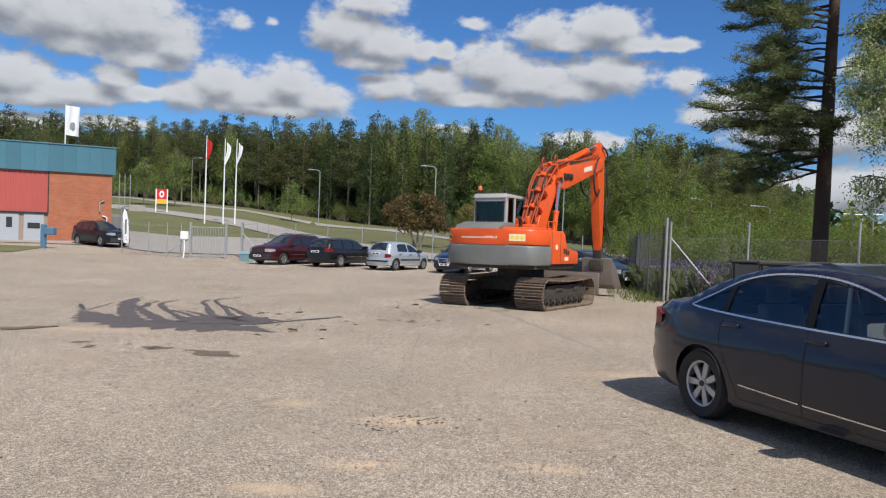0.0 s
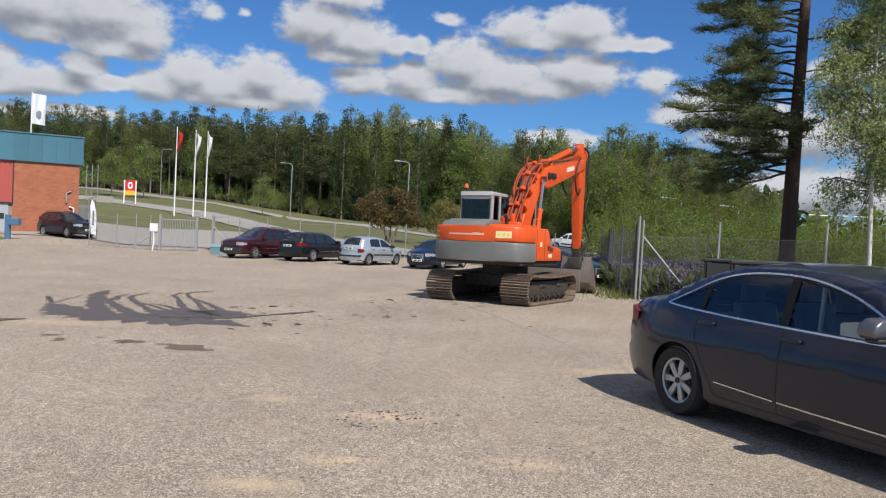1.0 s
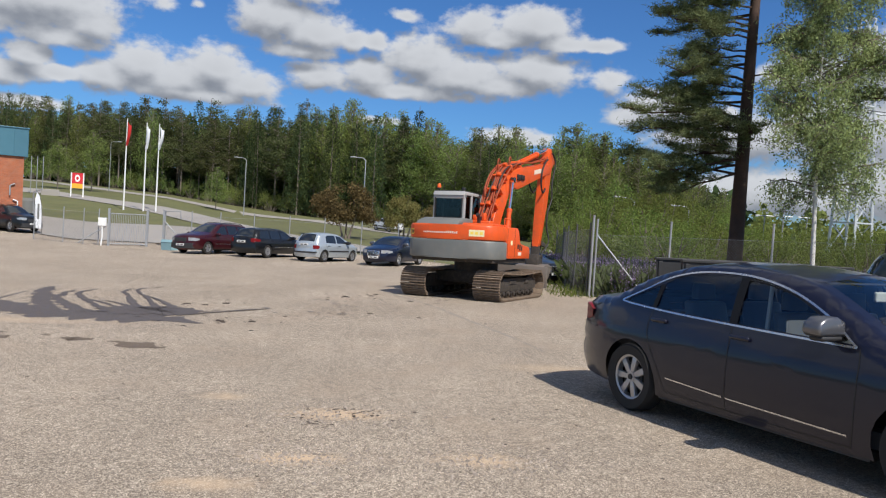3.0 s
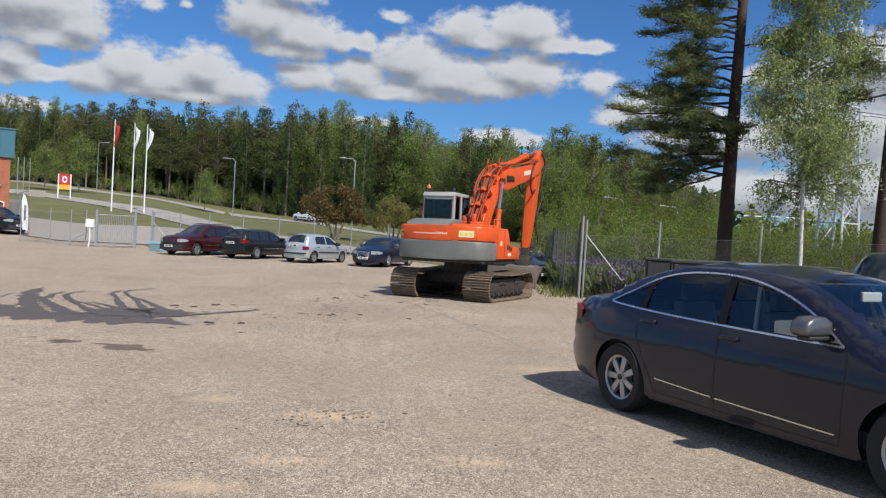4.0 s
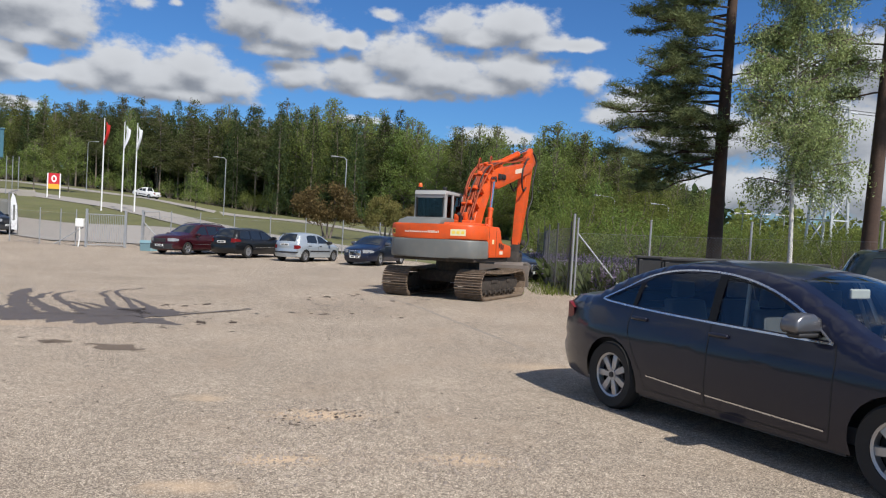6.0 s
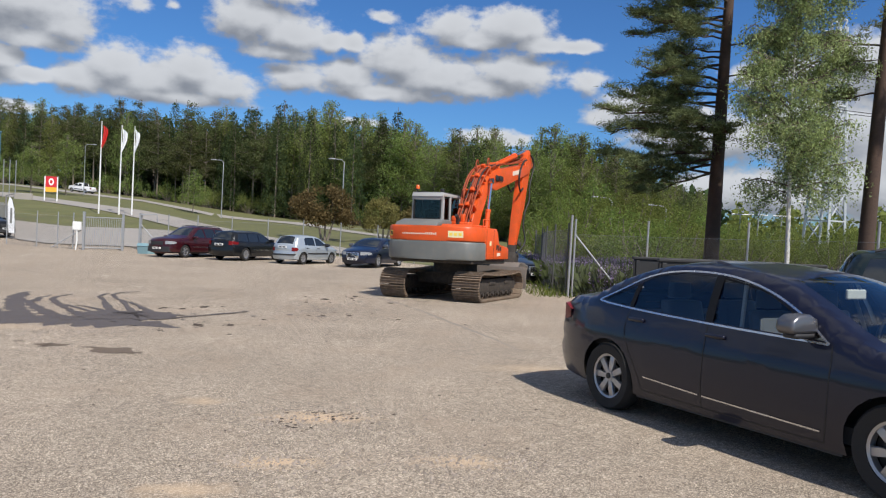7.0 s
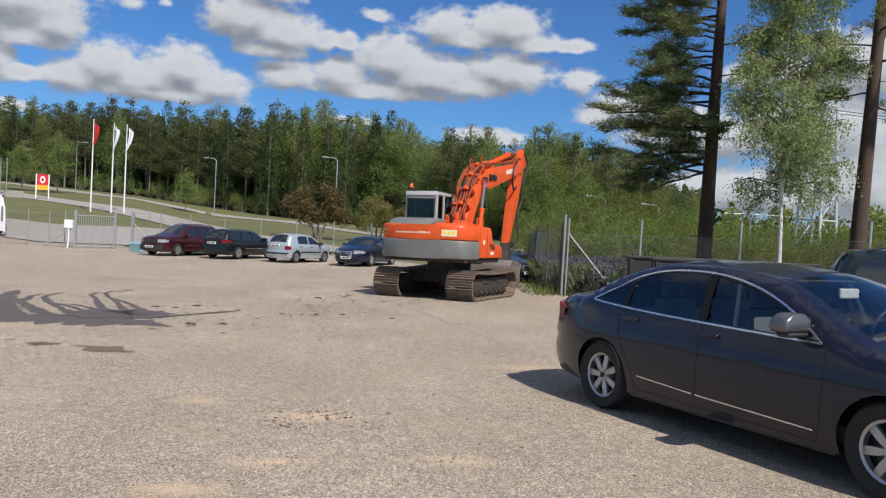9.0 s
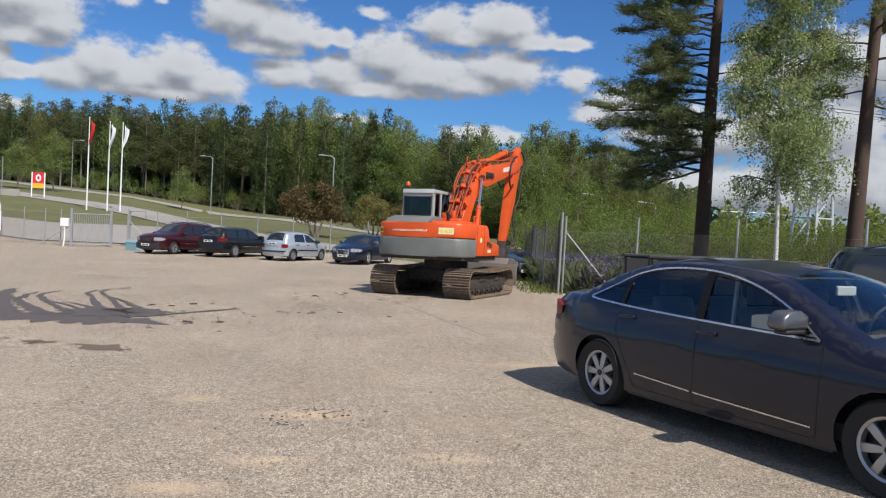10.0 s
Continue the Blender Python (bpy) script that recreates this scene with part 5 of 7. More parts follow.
    if s.get("rails"):
        for sx in (-1, 1):
            y0, y1 = s["rails"]
            pts = [(sx * (half(y, ztop(y) - 0.02) - 0.02), y, ztop(y) + 0.02 + 0.045 * (1 if 0 < i < 6 else 0)) for i, y in enumerate([y0 + (y1 - y0) * k / 6 for k in range(7)])]
            part("roof_rail", Geo().tube(pts, 0.018, 7), M["plastic"], car, smooth=60)
    # wheels
    spokes, rimr = s.get("spokes", 7), R * 0.665
    tyre = Geo()
    prof = [(rimr, -0.095), (R * 0.93, -0.108), (R, -0.075), (R, 0.075), (R * 0.93, 0.108), (rimr, 0.095), (rimr * 0.96, 0.05), (rimr * 0.96, -0.05)]
    n = 40
    for k in range(n):
        a = 2 * math.pi * k / n
        tyre.v += [(x, r * math.cos(a), r * math.sin(a)) for r, x in prof]
    for k in range(n):
        for j in range(len(prof)):
            tyre.f.append((k * 8 + j, k * 8 + (j + 1) % 8, ((k + 1) % n) * 8 + (j + 1) % 8, ((k + 1) % n) * 8 + j))
    tyre_mesh = tyre.mesh("tyre", M["tyre"], 40)
    rim = Geo()
    ring = [(rimr * 1.0, 0.085), (rimr * 0.90, 0.075), (rimr * 0.88, 0.02), (rimr * 0.97, 0.0)]
    for k in range(n):
        a = 2 * math.pi * k / n
        rim.v += [(x, r * math.cos(a), r * math.sin(a)) for r, x in ring]
    for k in range(n):
        for j in range(3):
            rim.f.append((k * 4 + j, k * 4 + j + 1, ((k + 1) % n) * 4 + j + 1, ((k + 1) % n) * 4 + j))
    for k in range(spokes):
        rot = Matrix.Rotation(2 * math.pi * k / spokes, 4, "X")
        w0, w1 = rimr * s.get("spoke_in", 0.15), rimr * s.get("spoke_out", 0.235)
        rim.prism([(-w0, rimr * 0.15), (w0, rimr * 0.15), (w0 * 1.05, rimr * 0.55), (w1, rimr * 0.93), (-w1, rimr * 0.93), (-w0 * 1.05, rimr * 0.55)], 0.03, 0.07, "x", rot, 0.01)
    rim.disc((0.045, 0, 0), (1, 0, 0), rimr * 0.24, 0.06, 20)
    rim_mesh = rim.mesh("rim", M["rim"], 35)
    hub_mesh = Geo().disc((-0.02, 0, 0), (1, 0, 0), rimr * 0.93, 0.02, 32).disc((0.02, 0, 0), (1, 0, 0), rimr * 0.6, 0.04, 24).disc((0.078, 0, 0), (1, 0, 0), rimr * 0.13, 0.012, 16).mesh("brake_disc", M["hub"], 40)
    for y in (yf, yr):
        for sx in (-1, 1):
            wheel = new("wheel", tyre_mesh)
            wheel.parent = car
            wheel.matrix_basis = Matrix.Translation((sx * (W - 0.125), y, R)) @ Matrix.Rotation(0 if sx > 0 else math.pi, 4, "Z") @ Matrix.Rotation(0.3 + y, 4, "X")
            for nm, me in (("rim", rim_mesh), ("brake_disc", hub_mesh)):
                o = new(nm, me)
                o.parent = wheel
    if s.get("cabin"):
        c = s["cabin"]
        part("dashboard", Geo().box((-W + 0.2, c[0] - 0.45, 0.55), (W - 0.2, c[0], belt - 0.02), c=0.08), M["cabin"], car, smooth=50)
        part("steering_wheel", Geo().tube([(-0.37 + 0.18 * math.cos(a), c[0] - 0.52 + 0.06 * math.sin(a), belt + 0.02 + 0.17 * math.sin(a)) for a in [k * math.pi / 8 for k in range(17)]], 0.016, 8, False), M["plastic"], car, smooth=60)
        for sx in (-1, 1):
            for y, nm in ((c[1], "front_seat"), (c[2], "rear_seat")):
                x = sx * 0.37
                g = Geo().box((x - 0.25, y - 0.1, 0.35), (x + 0.25, y + 0.45, 0.58), c=0.06)
                g.prism([(y - 0.12, 0.5), (y + 0.05, 0.5), (y - 0.10, 1.10), (y - 0.22, 1.10)], x - 0.24, x + 0.24, "x", c=0.075)
                g.prism([(y - 0.23, 1.12), (y - 0.14, 1.12), (y - 0.15, 1.27), (y - 0.22, 1.27)], x - 0.13, x + 0.13, "x", c=0.042)
                part(nm, g, M["leather"], car, smooth=50)
        part("cabin_floor", Geo().box((-W + 0.12, c[2] - 0.3, 0.28), (W - 0.12, c[0], 0.40)).box((-W + 0.14, c[2] - 0.9, 0.6), (W - 0.14, c[2] - 0.32, belt - 0.03)), M["cabin"], car)
        part("headliner", Geo().box((-0.52, c[2] - 0.25, ztop(c[1]) - 0.045), (0.52, c[0] - 0.75, ztop(c[1]) - 0.03)), M["cabin"], car)
        for sx in (-1, 1):
            y = c[1] - 0.06
            part("pillar_trim", Geo().tube([(sx * (half(y, belt) - 0.05), y - 0.02, belt - 0.1), (sx * (half(y, belt + 0.35) - 0.05), y - 0.10, belt + 0.36)], 0.017, 8), M["paletrim"], car, smooth=60)
        part("rear_mirror", Geo().box((-0.12, c[0] - 0.62, ztop(c[1]) - 0.17), (0.12, c[0] - 0.59, ztop(c[1]) - 0.09), c=0.012), M["paletrim"], car)
    return car


SALOON = dict(  # large saloon, 4.92 m
    W=1.85, R=0.325, belt=0.975, axles=(1.42, -1.42), paint="navy", glass="carglass", sill=0.22, step=0.06, nose=0.3, tailin=0.22,
    top=[(2.28, 0.22), (2.38, 0.38), (2.37, 0.60), (2.24, 0.73), (1.85, 0.84), (1.45, 0.92), (1.15, 0.975), (0.80, 1.16), (0.36, 1.36), (-0.05, 1.435), (-0.5, 1.455), (-0.95, 1.42), (-1.42, 1.28),
         (-1.82, 1.09), (-2.10, 1.055), (-2.32, 1.03), (-2.38, 0.94), (-2.36, 0.74), (-2.40, 0.57), (-2.37, 0.40), (-2.28, 0.25)],
    panes=[[(0.86, 0.975), (0.60, 1.13), (0.24, 1.29), (-0.08, 1.36), (-0.20, 1.367), (-0.17, 0.99)],
           [(-0.245, 0.993), (-0.275, 1.37), (-0.70, 1.37), (-0.98, 1.325), (-1.12, 1.26), (-1.14, 1.025)],
           [(-1.195, 1.03), (-1.18, 1.232), (-1.36, 1.155), (-1.56, 1.065), (-1.54, 1.05)]],
    wind=(0.38, 1.13), back=(-1.80, -1.06), round_panes=False,
    seams=[[(0.92, 0.95), (0.94, 0.80), (0.93, 0.45), (0.90, 0.27)], [(-0.21, 0.985), (-0.20, 0.7), (-0.22, 0.27)], [(-1.16, 1.02), (-1.19, 0.82), (-1.10, 0.62), (-0.99, 0.44), (-0.94, 0.28)],
           [(0.90, 0.265), (-0.2, 0.27), (-0.94, 0.28)], [(-2.02, 0.99), (-2.22, 0.92)]],
    strips=[([(0.90, 0.955), (0.0, 0.972), (-0.9, 1.0), (-1.50, 1.035), (-1.64, 1.055)], 0.016), ([(0.90, 0.955), (0.62, 1.142), (0.24, 1.30), (-0.2, 1.385), (-0.70, 1.388), (-1.06, 1.32), (-1.36, 1.182), (-1.64, 1.055)], 0.016),
            ([(0.88, 0.345), (-0.20, 0.375)], 0.012), ([(-0.24, 0.377), (-0.90, 0.41)], 0.012)],
    gaskets=[([(-0.207, 0.992), (-0.238, 1.37)], 0.085), ([(-1.165, 1.03), (-1.15, 1.245)], 0.05), ([(0.80, 0.985), (0.60, 1.12), (0.24, 1.28), (-0.2, 1.36)], 0.012)],
    handles=[(-0.10, 0.885), (-1.05, 0.915)], mirror=(0.70, 1.065), mirror_paint="mirrorgrey", head=(0.58, 0.72, 0.38), tail=(0.78, 0.96, 0.22), plates=(0.40, 0.72),
    grille=[(0.36, 0.70, 0.30, "plastic")], spokes=7, spoke_in=0.125, spoke_out=0.17, cabin=(1.10, 0.16, -0.85))
ESTATE = dict(  # tall estate with roof rails, 4.7 m
    W=1.86, R=0.33, belt=0.98, axles=(1.38, -1.38), paint="maroon", sill=0.28, step=0.1, nose=0.24,
    top=[(2.22, 0.25), (2.33, 0.40), (2.33, 0.62), (2.25, 0.80), (1.9, 0.92), (1.1, 1.01), (0.72, 1.20), (0.30, 1.44), (-0.1, 1.53), (-1.0, 1.54), (-1.8, 1.50), (-2.0, 1.44), (-2.22, 1.10), (-2.32, 0.95), (-2.32, 0.6), (-2.36, 0.5), (-2.28, 0.28)],
    panes=[[(0.82, 1.0), (0.50, 1.20), (0.22, 1.38), (-0.15, 1.44), (-0.20, 1.0)], [(-0.28, 1.0), (-0.26, 1.445), (-1.05, 1.45), (-1.10, 1.0)], [(-1.18, 1.0), (-1.14, 1.45), (-1.82, 1.41), (-2.0, 1.03)]],
    wind=(0.30, 1.02), back=(-2.26, -1.98), seams=[[(0.88, 0.97), (0.88, 0.4)], [(-0.24, 0.97), (-0.24, 0.35)], [(-1.14, 0.97), (-1.0, 0.6), (-0.9, 0.4)]],
    strips=[([(0.85, 0.55), (-0.85, 0.55)], 0.02)], handles=[(-0.05, 0.86), (-0.95, 0.87)], mirror=(0.72, 1.04), head=(0.68, 0.84, 0.30), tail=(0.85, 1.30, 0.12), plates=(0.46, 0.80),
    grille=[(0.62, 0.82, 0.36, "plastic")], bumpers=[(0.28, 0.55, 1), (0.3, 0.55, -1)], rails=(0.05, -1.75), spokes=5)
WAGON = dict(ESTATE, paint="blackpaint", W=1.82, top=[(p[0] * 1.0, p[1] * 0.97) for p in ESTATE["top"]], panes=[[(y, z * 0.97) for y, z in w] for w in ESTATE["panes"]], belt=0.95, tail=(0.78, 0.98, 0.35), rails=None, bumpers=[], spokes=9, sill=0.22)
HATCH = dict(  # small five-door hatchback, 3.8 m
    W=1.64, R=0.29, belt=0.92, axles=(1.24, -1.23), paint="silver", sill=0.22, step=0.09, nose=0.26,
    top=[(1.82, 0.22), (1.93, 0.40), (1.90, 0.60), (1.78, 0.72), (1.45, 0.85), (1.05, 0.94), (0.65, 1.16), (0.30, 1.34), (-0.1, 1.41), (-0.8, 1.42), (-1.35, 1.37), (-1.52, 1.28), (-1.72, 0.98), (-1.78, 0.85), (-1.78, 0.6), (-1.84, 0.48), (-1.78, 0.25)],
    panes=[[(0.78, 0.93), (0.50, 1.11), (0.22, 1.28), (-0.12, 1.33), (-0.16, 0.93)], [(-0.24, 0.93), (-0.22, 1.335), (-0.85, 1.33), (-1.02, 1.25), (-1.08, 0.95)]],
    wind=(0.28, 1.02), back=(-1.74, -1.46), seams=[[(0.82, 0.9), (0.82, 0.35)], [(-0.20, 0.9), (-0.20, 0.3)], [(-1.12, 0.92), (-1.05, 0.7), (-0.85, 0.4)]],
    dark_strips=[([(0.85, 0.53), (-0.9, 0.53)], 0.07)], handles=[(0.0, 0.79), (-0.9, 0.80)], handle_paint="plastic", mirror=(0.66, 0.97), mirror_paint="plastic", head=(0.56, 0.74, 0.30), tail=(0.64, 0.82, 0.14), plates=(0.38, 0.84), spokes=6, bumpers=[(0.42, 0.5, -1)])
SALOON_2 = dict(SALOON, paint="bluepaint", glass="tinted", cabin=None, axles=(1.36, -1.36), head=(0.60, 0.76, 0.32), W=1.82, strips=SALOON["strips"][:1], grille=[(0.42, 0.72, 0.32, "trim"), (0.44, 0.70, 0.29, "plastic")], step=0.1)
OFFROAD = dict(ESTATE, paint="blackpaint", W=1.88, R=0.36, sill=0.32, belt=1.08, top=[(y, z * 1.11) for y, z in ESTATE["top"]], panes=[[(y, z * 1.11) for y, z in w] for w in ESTATE["panes"]],
               tail=(0.95, 1.4, 0.12), head=(0.74, 0.92, 0.3), mirror=(0.72, 1.16), handles=[(-0.05, 0.96), (-0.95, 0.97)], strips=[], seams=[], plates=(0.52, 0.85))
PICKUP = dict(  # double-cab pickup
    W=1.82, R=0.36, belt=1.10, axles=(1.55, -1.55), paint="whitepaint", sill=0.38, step=0.12, nose=0.2,
    top=[(2.42, 0.40), (2.52, 0.55), (2.50, 0.88), (2.38, 1.0), (1.4, 1.10), (1.0, 1.32), (0.72, 1.62), (0.2, 1.72), (-0.5, 1.72), (-0.72, 1.62), (-0.86, 1.14), (-1.2, 1.10), (-2.5, 1.10), (-2.56, 1.0), (-2.55, 0.6), (-2.5, 0.5)],
    panes=[[(1.1, 1.14), (0.72, 1.52), (0.30, 1.60), (0.28, 1.14)], [(0.2, 1.14), (0.22, 1.60), (-0.45, 1.60), (-0.62, 1.14)]], wind=(0.70, 1.35), back=(-0.86, -0.68), mirror=(0.95, 1.2), head=(0.80, 0.98, 0.25), tail=(0.8, 1.05, 0.1),
    plates=(0.6, 0.7), dark_strips=[([(1.0, 0.62), (-0.9, 0.62)], 0.12)], spokes=6)
ROADSTER = dict(SALOON_2, paint="blackpaint", strips=[])


def park(name, spec, x, y, heading, label, **more):
    return build_car(name, on_ground(x, y, heading), label, dict(spec, **more))


park("saloon_car", SALOON, 3.78, 5.99, 158.8, "dark blue saloon car with silver seven-spoke wheels parked on asphalt")
park("estate_car", dict(ESTATE, top=[(y, z * 1.06) for y, z in ESTATE["top"]], panes=[[(y, z * 1.06) for y, z in w] for w in ESTATE["panes"]], belt=1.03), -9.4, 41.8, 208, "dark red estate car with roof rails, parked", group="row of parked cars")
park("estate_car", WAGON, -6.15, 41.0, 28, "black estate car parked rear outward", group="row of parked cars")
park("hatchback", HATCH, -3.0, 39.4, 32, "pale silver five-door hatchback parked rear outward", group="row of parked cars")
park("saloon_car", SALOON_2, 0.55, 38.9, 205, "dark blue saloon car parked nose outward", group="row of parked cars")
park("sport_utility_car", OFFROAD, -25.3, 52.6, 122, "black sport utility car parked by the brick wall")
park("saloon_car", ROADSTER, 5.6, 31.3, 150, "black car parked beside the meadow's edge")
park("offroad_car", dict(OFFROAD, paint="greenpaint", R=0.37, tail=(0.62, 0.78, 0.10)), 10.4, 11.3, 120, "dark green off-road car parked by the wire fence")
PICK = build_car("pickup_truck", Matrix.Identity(4), "white pickup truck driving along the main road", PICKUP, "truck")


def move_pickup():
    rows = []
    for t, az in ((0.0, 15.5), (1.5, 8.5), (3.0, 0.2), (4.3, -7.0), (4.5, -8.3), (5.0, -11.1), (5.5, -13.7), (6.8, -19.1), (7.0, -19.9), (7.3, -21.2), (8.5, -26.0), (10.0, -31.5)):
        d = table([(-60, 203), (-24, 158), (-14.5, 131), (-5.2, 108), (1, 91.5), (8, 80.5), (16, 74.5)], az)
        p, q = polar(az, d, 0.07), polar(az - 1.2, table([(-60, 203), (-24, 158), (-14.5, 131), (-5.2, 108), (1, 91.5), (8, 80.5), (16, 74.5)], az - 1.2), 0.07)
        f = (q - p).normalized()
        r = f.cross(Vector((0, 0, 1))).normalized()
        m = Matrix((r, f, r.cross(f))).transposed().to_4x4()
        m.translation = p
        rows.append((t, m))
    walk(PICK, rows)
# ---------------------------------------------------------------- brick building
def build_building():
    """Works building seen from its end: brick bay, red sheet wall over grey doors, deep blue fascia."""
    d, az = 62.0, -25.1
    corner = polar(az, d)
    base = -1.15
    along, out = Vector((-0.891, -0.454, 0)), Vector((0.454, -0.891, 0))
    m = Matrix((along, -out, Vector((0, 0, 1)))).transposed().to_4x4()     # x leftwards along the wall, y into the building
    m.translation = (corner.x, corner.y, base)
    b = empty("building", m, "brick works building with blue fascia and red sheet wall", "building")
    h0, h1 = 5.42, 7.45                                                     # lower edge and top of the fascia
    part("core", Geo().box((0.02, 0.12, 0), (14, 11.9, h1 - 0.1)).box((4.22, 0.10, 0.0), (14, 0.14, 5.4)), M["mortar"], b)
    # sheet-metal fascia in panels
    panel = Geo().box((0.006, -0.16, h0), (0.894, 0.1, h1 - 0.04), c=0.02).box((-0.012, -0.185, h0), (0.012, -0.15, h1 - 0.04)).mesh("fascia_panel", M["bluemetal"])
    for k in range(16):
        o = new("fascia_panel", panel)
        o.parent = b
        o.matrix_basis = Matrix.Translation((-0.28 + 0.9 * k, 0, 0))
    part("roof_edge", Geo().box((-0.35, -0.22, h1 - 0.04), (14.2, 12.0, h1 + 0.05), c=0.015), M["bluemetal"], b)
    end = Geo().box((-0.30, -0.1, h0), (0.0, 12.0, h1 - 0.04))
    part("fascia_end", end, M["bluemetal"], b)
    part("base_course", Geo().box((0, 0.02, -0.6), (4.2, 0.14, 0.32)), M["road"], b)
    # red corrugated wall above the doors
    g = Geo()
    n = 120
    for k in range(n + 1):
        x = 4.22 + 9.7 * k / n
        y = 0.02 if k % 4 in (0, 1) else 0.055
        g.v += [(x, y, 2.42), (x, y, h0 + 0.02)]
    g.f = [(2 * k, 2 * k + 2, 2 * k + 3, 2 * k + 1) for k in range(n)]
    part("red_wall", g, M["redmetal"], b, "faded red corrugated sheet wall")
    part("flashing", Geo().box((4.18, -0.06, 2.30), (14, 0.10, 2.42), c=0.01).box((4.16, -0.02, 2.4), (4.24, 0.08, h0)), M["black"], b)
    # grey folding doors with small windows
    for k in range(6):
        x0 = 6.05 + 1.22 * k
        leaf = part("door", Geo().box((x0, 0.03, 0.02), (x0 + 1.19, 0.10, 2.30), c=0.012), M["greydoor"], b, "grey steel door leaf with a small window")
        part("window_pane", Geo().box((x0 + 0.42, 0.018, 1.25), (x0 + 0.80, 0.03, 2.0), c=0.005), M["darkglass"], leaf)
    en = part("door", Geo().box((4.45, 0.03, 0.02), (5.75, 0.10, 2.30), c=0.012), M["greydoor"], b, "pale grey entrance door")
    part("window_pane", Geo().box((4.7, 0.018, 1.2), (5.5, 0.03, 1.62), c=0.005), M["darkglass"], en)
    part("drainpipe", Geo().tube([(0.42, -0.12, 0.1), (0.42, -0.12, 1.5), (0.25, -0.12, 1.9), (0.25, -0.12, 2.2), (0.55, -0.1, 2.3)], 0.05, 8), M["white"], b, smooth=60)
    part("vent_pipe", Geo().tube([(0.75, -0.1, 2.6), (0.75, -0.1, 3.3), (0.45, -0.1, 3.45)], 0.05, 8), M["steel"], b, smooth=60)
    part("brick_wall", Geo().box((0.0, 0.0, 0.3), (4.2, 0.13, 5.42)), M["brick"], b, "orange-red brick wall")
    part("brick_wall", Geo().box((-0.06, 0.0, 0.3), (0.0, 11.9, 5.42)), M["brick"], b)
    # flag on the roof
    p = m @ Vector((3.2, 0.8, h1))
    f = empty("roof_flag", Matrix.Translation(p), "white flag with a grey emblem on a roof pole", "flag")
    part("pole", Geo().tube([(0, 0, 0), (0, 0, 3.1)], [0.045, 0.03], 8), M["white"], f, smooth=60)
    cl = part("cloth", flag_cloth(1.0, 2.2, 0.06), M["cloth"], f)
    cl.matrix_basis = Matrix.Translation((0.04, 0, 0.8))
    part("emblem", Geo().prism([(0.35, 0.5), (0.6, 0.4), (0.75, 0.65), (0.7, 0.9), (0.5, 0.95), (0.35, 0.8)], -0.10, -0.085, "y"), M["steel"], cl)
    return f


def flag_cloth(w, h, wave, n=14, limp=0.0):
    """A hanging cloth; limp draws it in towards a point at its foot."""
    g = Geo()
    for i in range(n + 1):
        for j in range(9):
            u, v = i / n, j / 8
            y = wave * math.sin(u * 9 + v * 2) * (0.4 + u)
            g.v.append((w * u * (1 - limp * v ** 1.4) + 0.10 * limp * math.sin(4 * v), y, h * (1 - v) - (0.12 + 0.9 * limp) * u * w))
    g.f = [(i * 9 + j, i * 9 + j + 1, (i + 1) * 9 + j + 1, (i + 1) * 9 + j) for i in range(n) for j in range(8)]
    n0 = len(g.v)
    g.v += [(x, y + 0.006, z) for x, y, z in g.v[:n0]]
    g.f += [tuple(q + n0 for q in f[::-1]) for f in g.f[:]]
    return g


ROOF_FLAG = build_building()
FLAGS = []


def build_flagpoles():
    for (x, y, h, material, text) in ((-27.4, 80.4, 9.5, "red", "white flagpole with a red flag hanging limp"), (-25.55, 80.9, 9.3, "cloth", "white flagpole with a white flag hanging limp"), (-24.35, 81.2, 9.3, "cloth", "white flagpole with a pale flag hanging limp")):
        f = empty("flagpole", Matrix.Translation((x, y, land(x, y) - 0.05)), text, "flagpole", "flagpoles on the grass")
        part("pole", Geo().tube([(0, 0, 0), (0, 0, h * 0.5), (0, 0, h)], [0.085, 0.07, 0.04], 10).disc((0, 0, h), (0, 0, 1), 0.06, 0.08, 10), M["white"], f, smooth=50)
        c = part("cloth", flag_cloth(0.48, 2.1, 0.13, limp=0.8), M[material], f, smooth=60)
        c.matrix_basis = Matrix.Translation((0.05, 0, h - 2.4))
        FLAGS.append((c, h - 2.4))


def move_flags():
    for k, (c, z) in enumerate(FLAGS):
        rows = []
        for i, a in enumerate((10, -25, 5, -40, -12, 22, -18, 8, -30, 0, -15)):
            rows.append((float(i), pose(0.05, 0, z, 0, 2 + 2 * math.sin(i * 1.3 + k), a + 15 * math.sin(k * 2 + i))))
        walk(c, rows)


build_flagpoles()


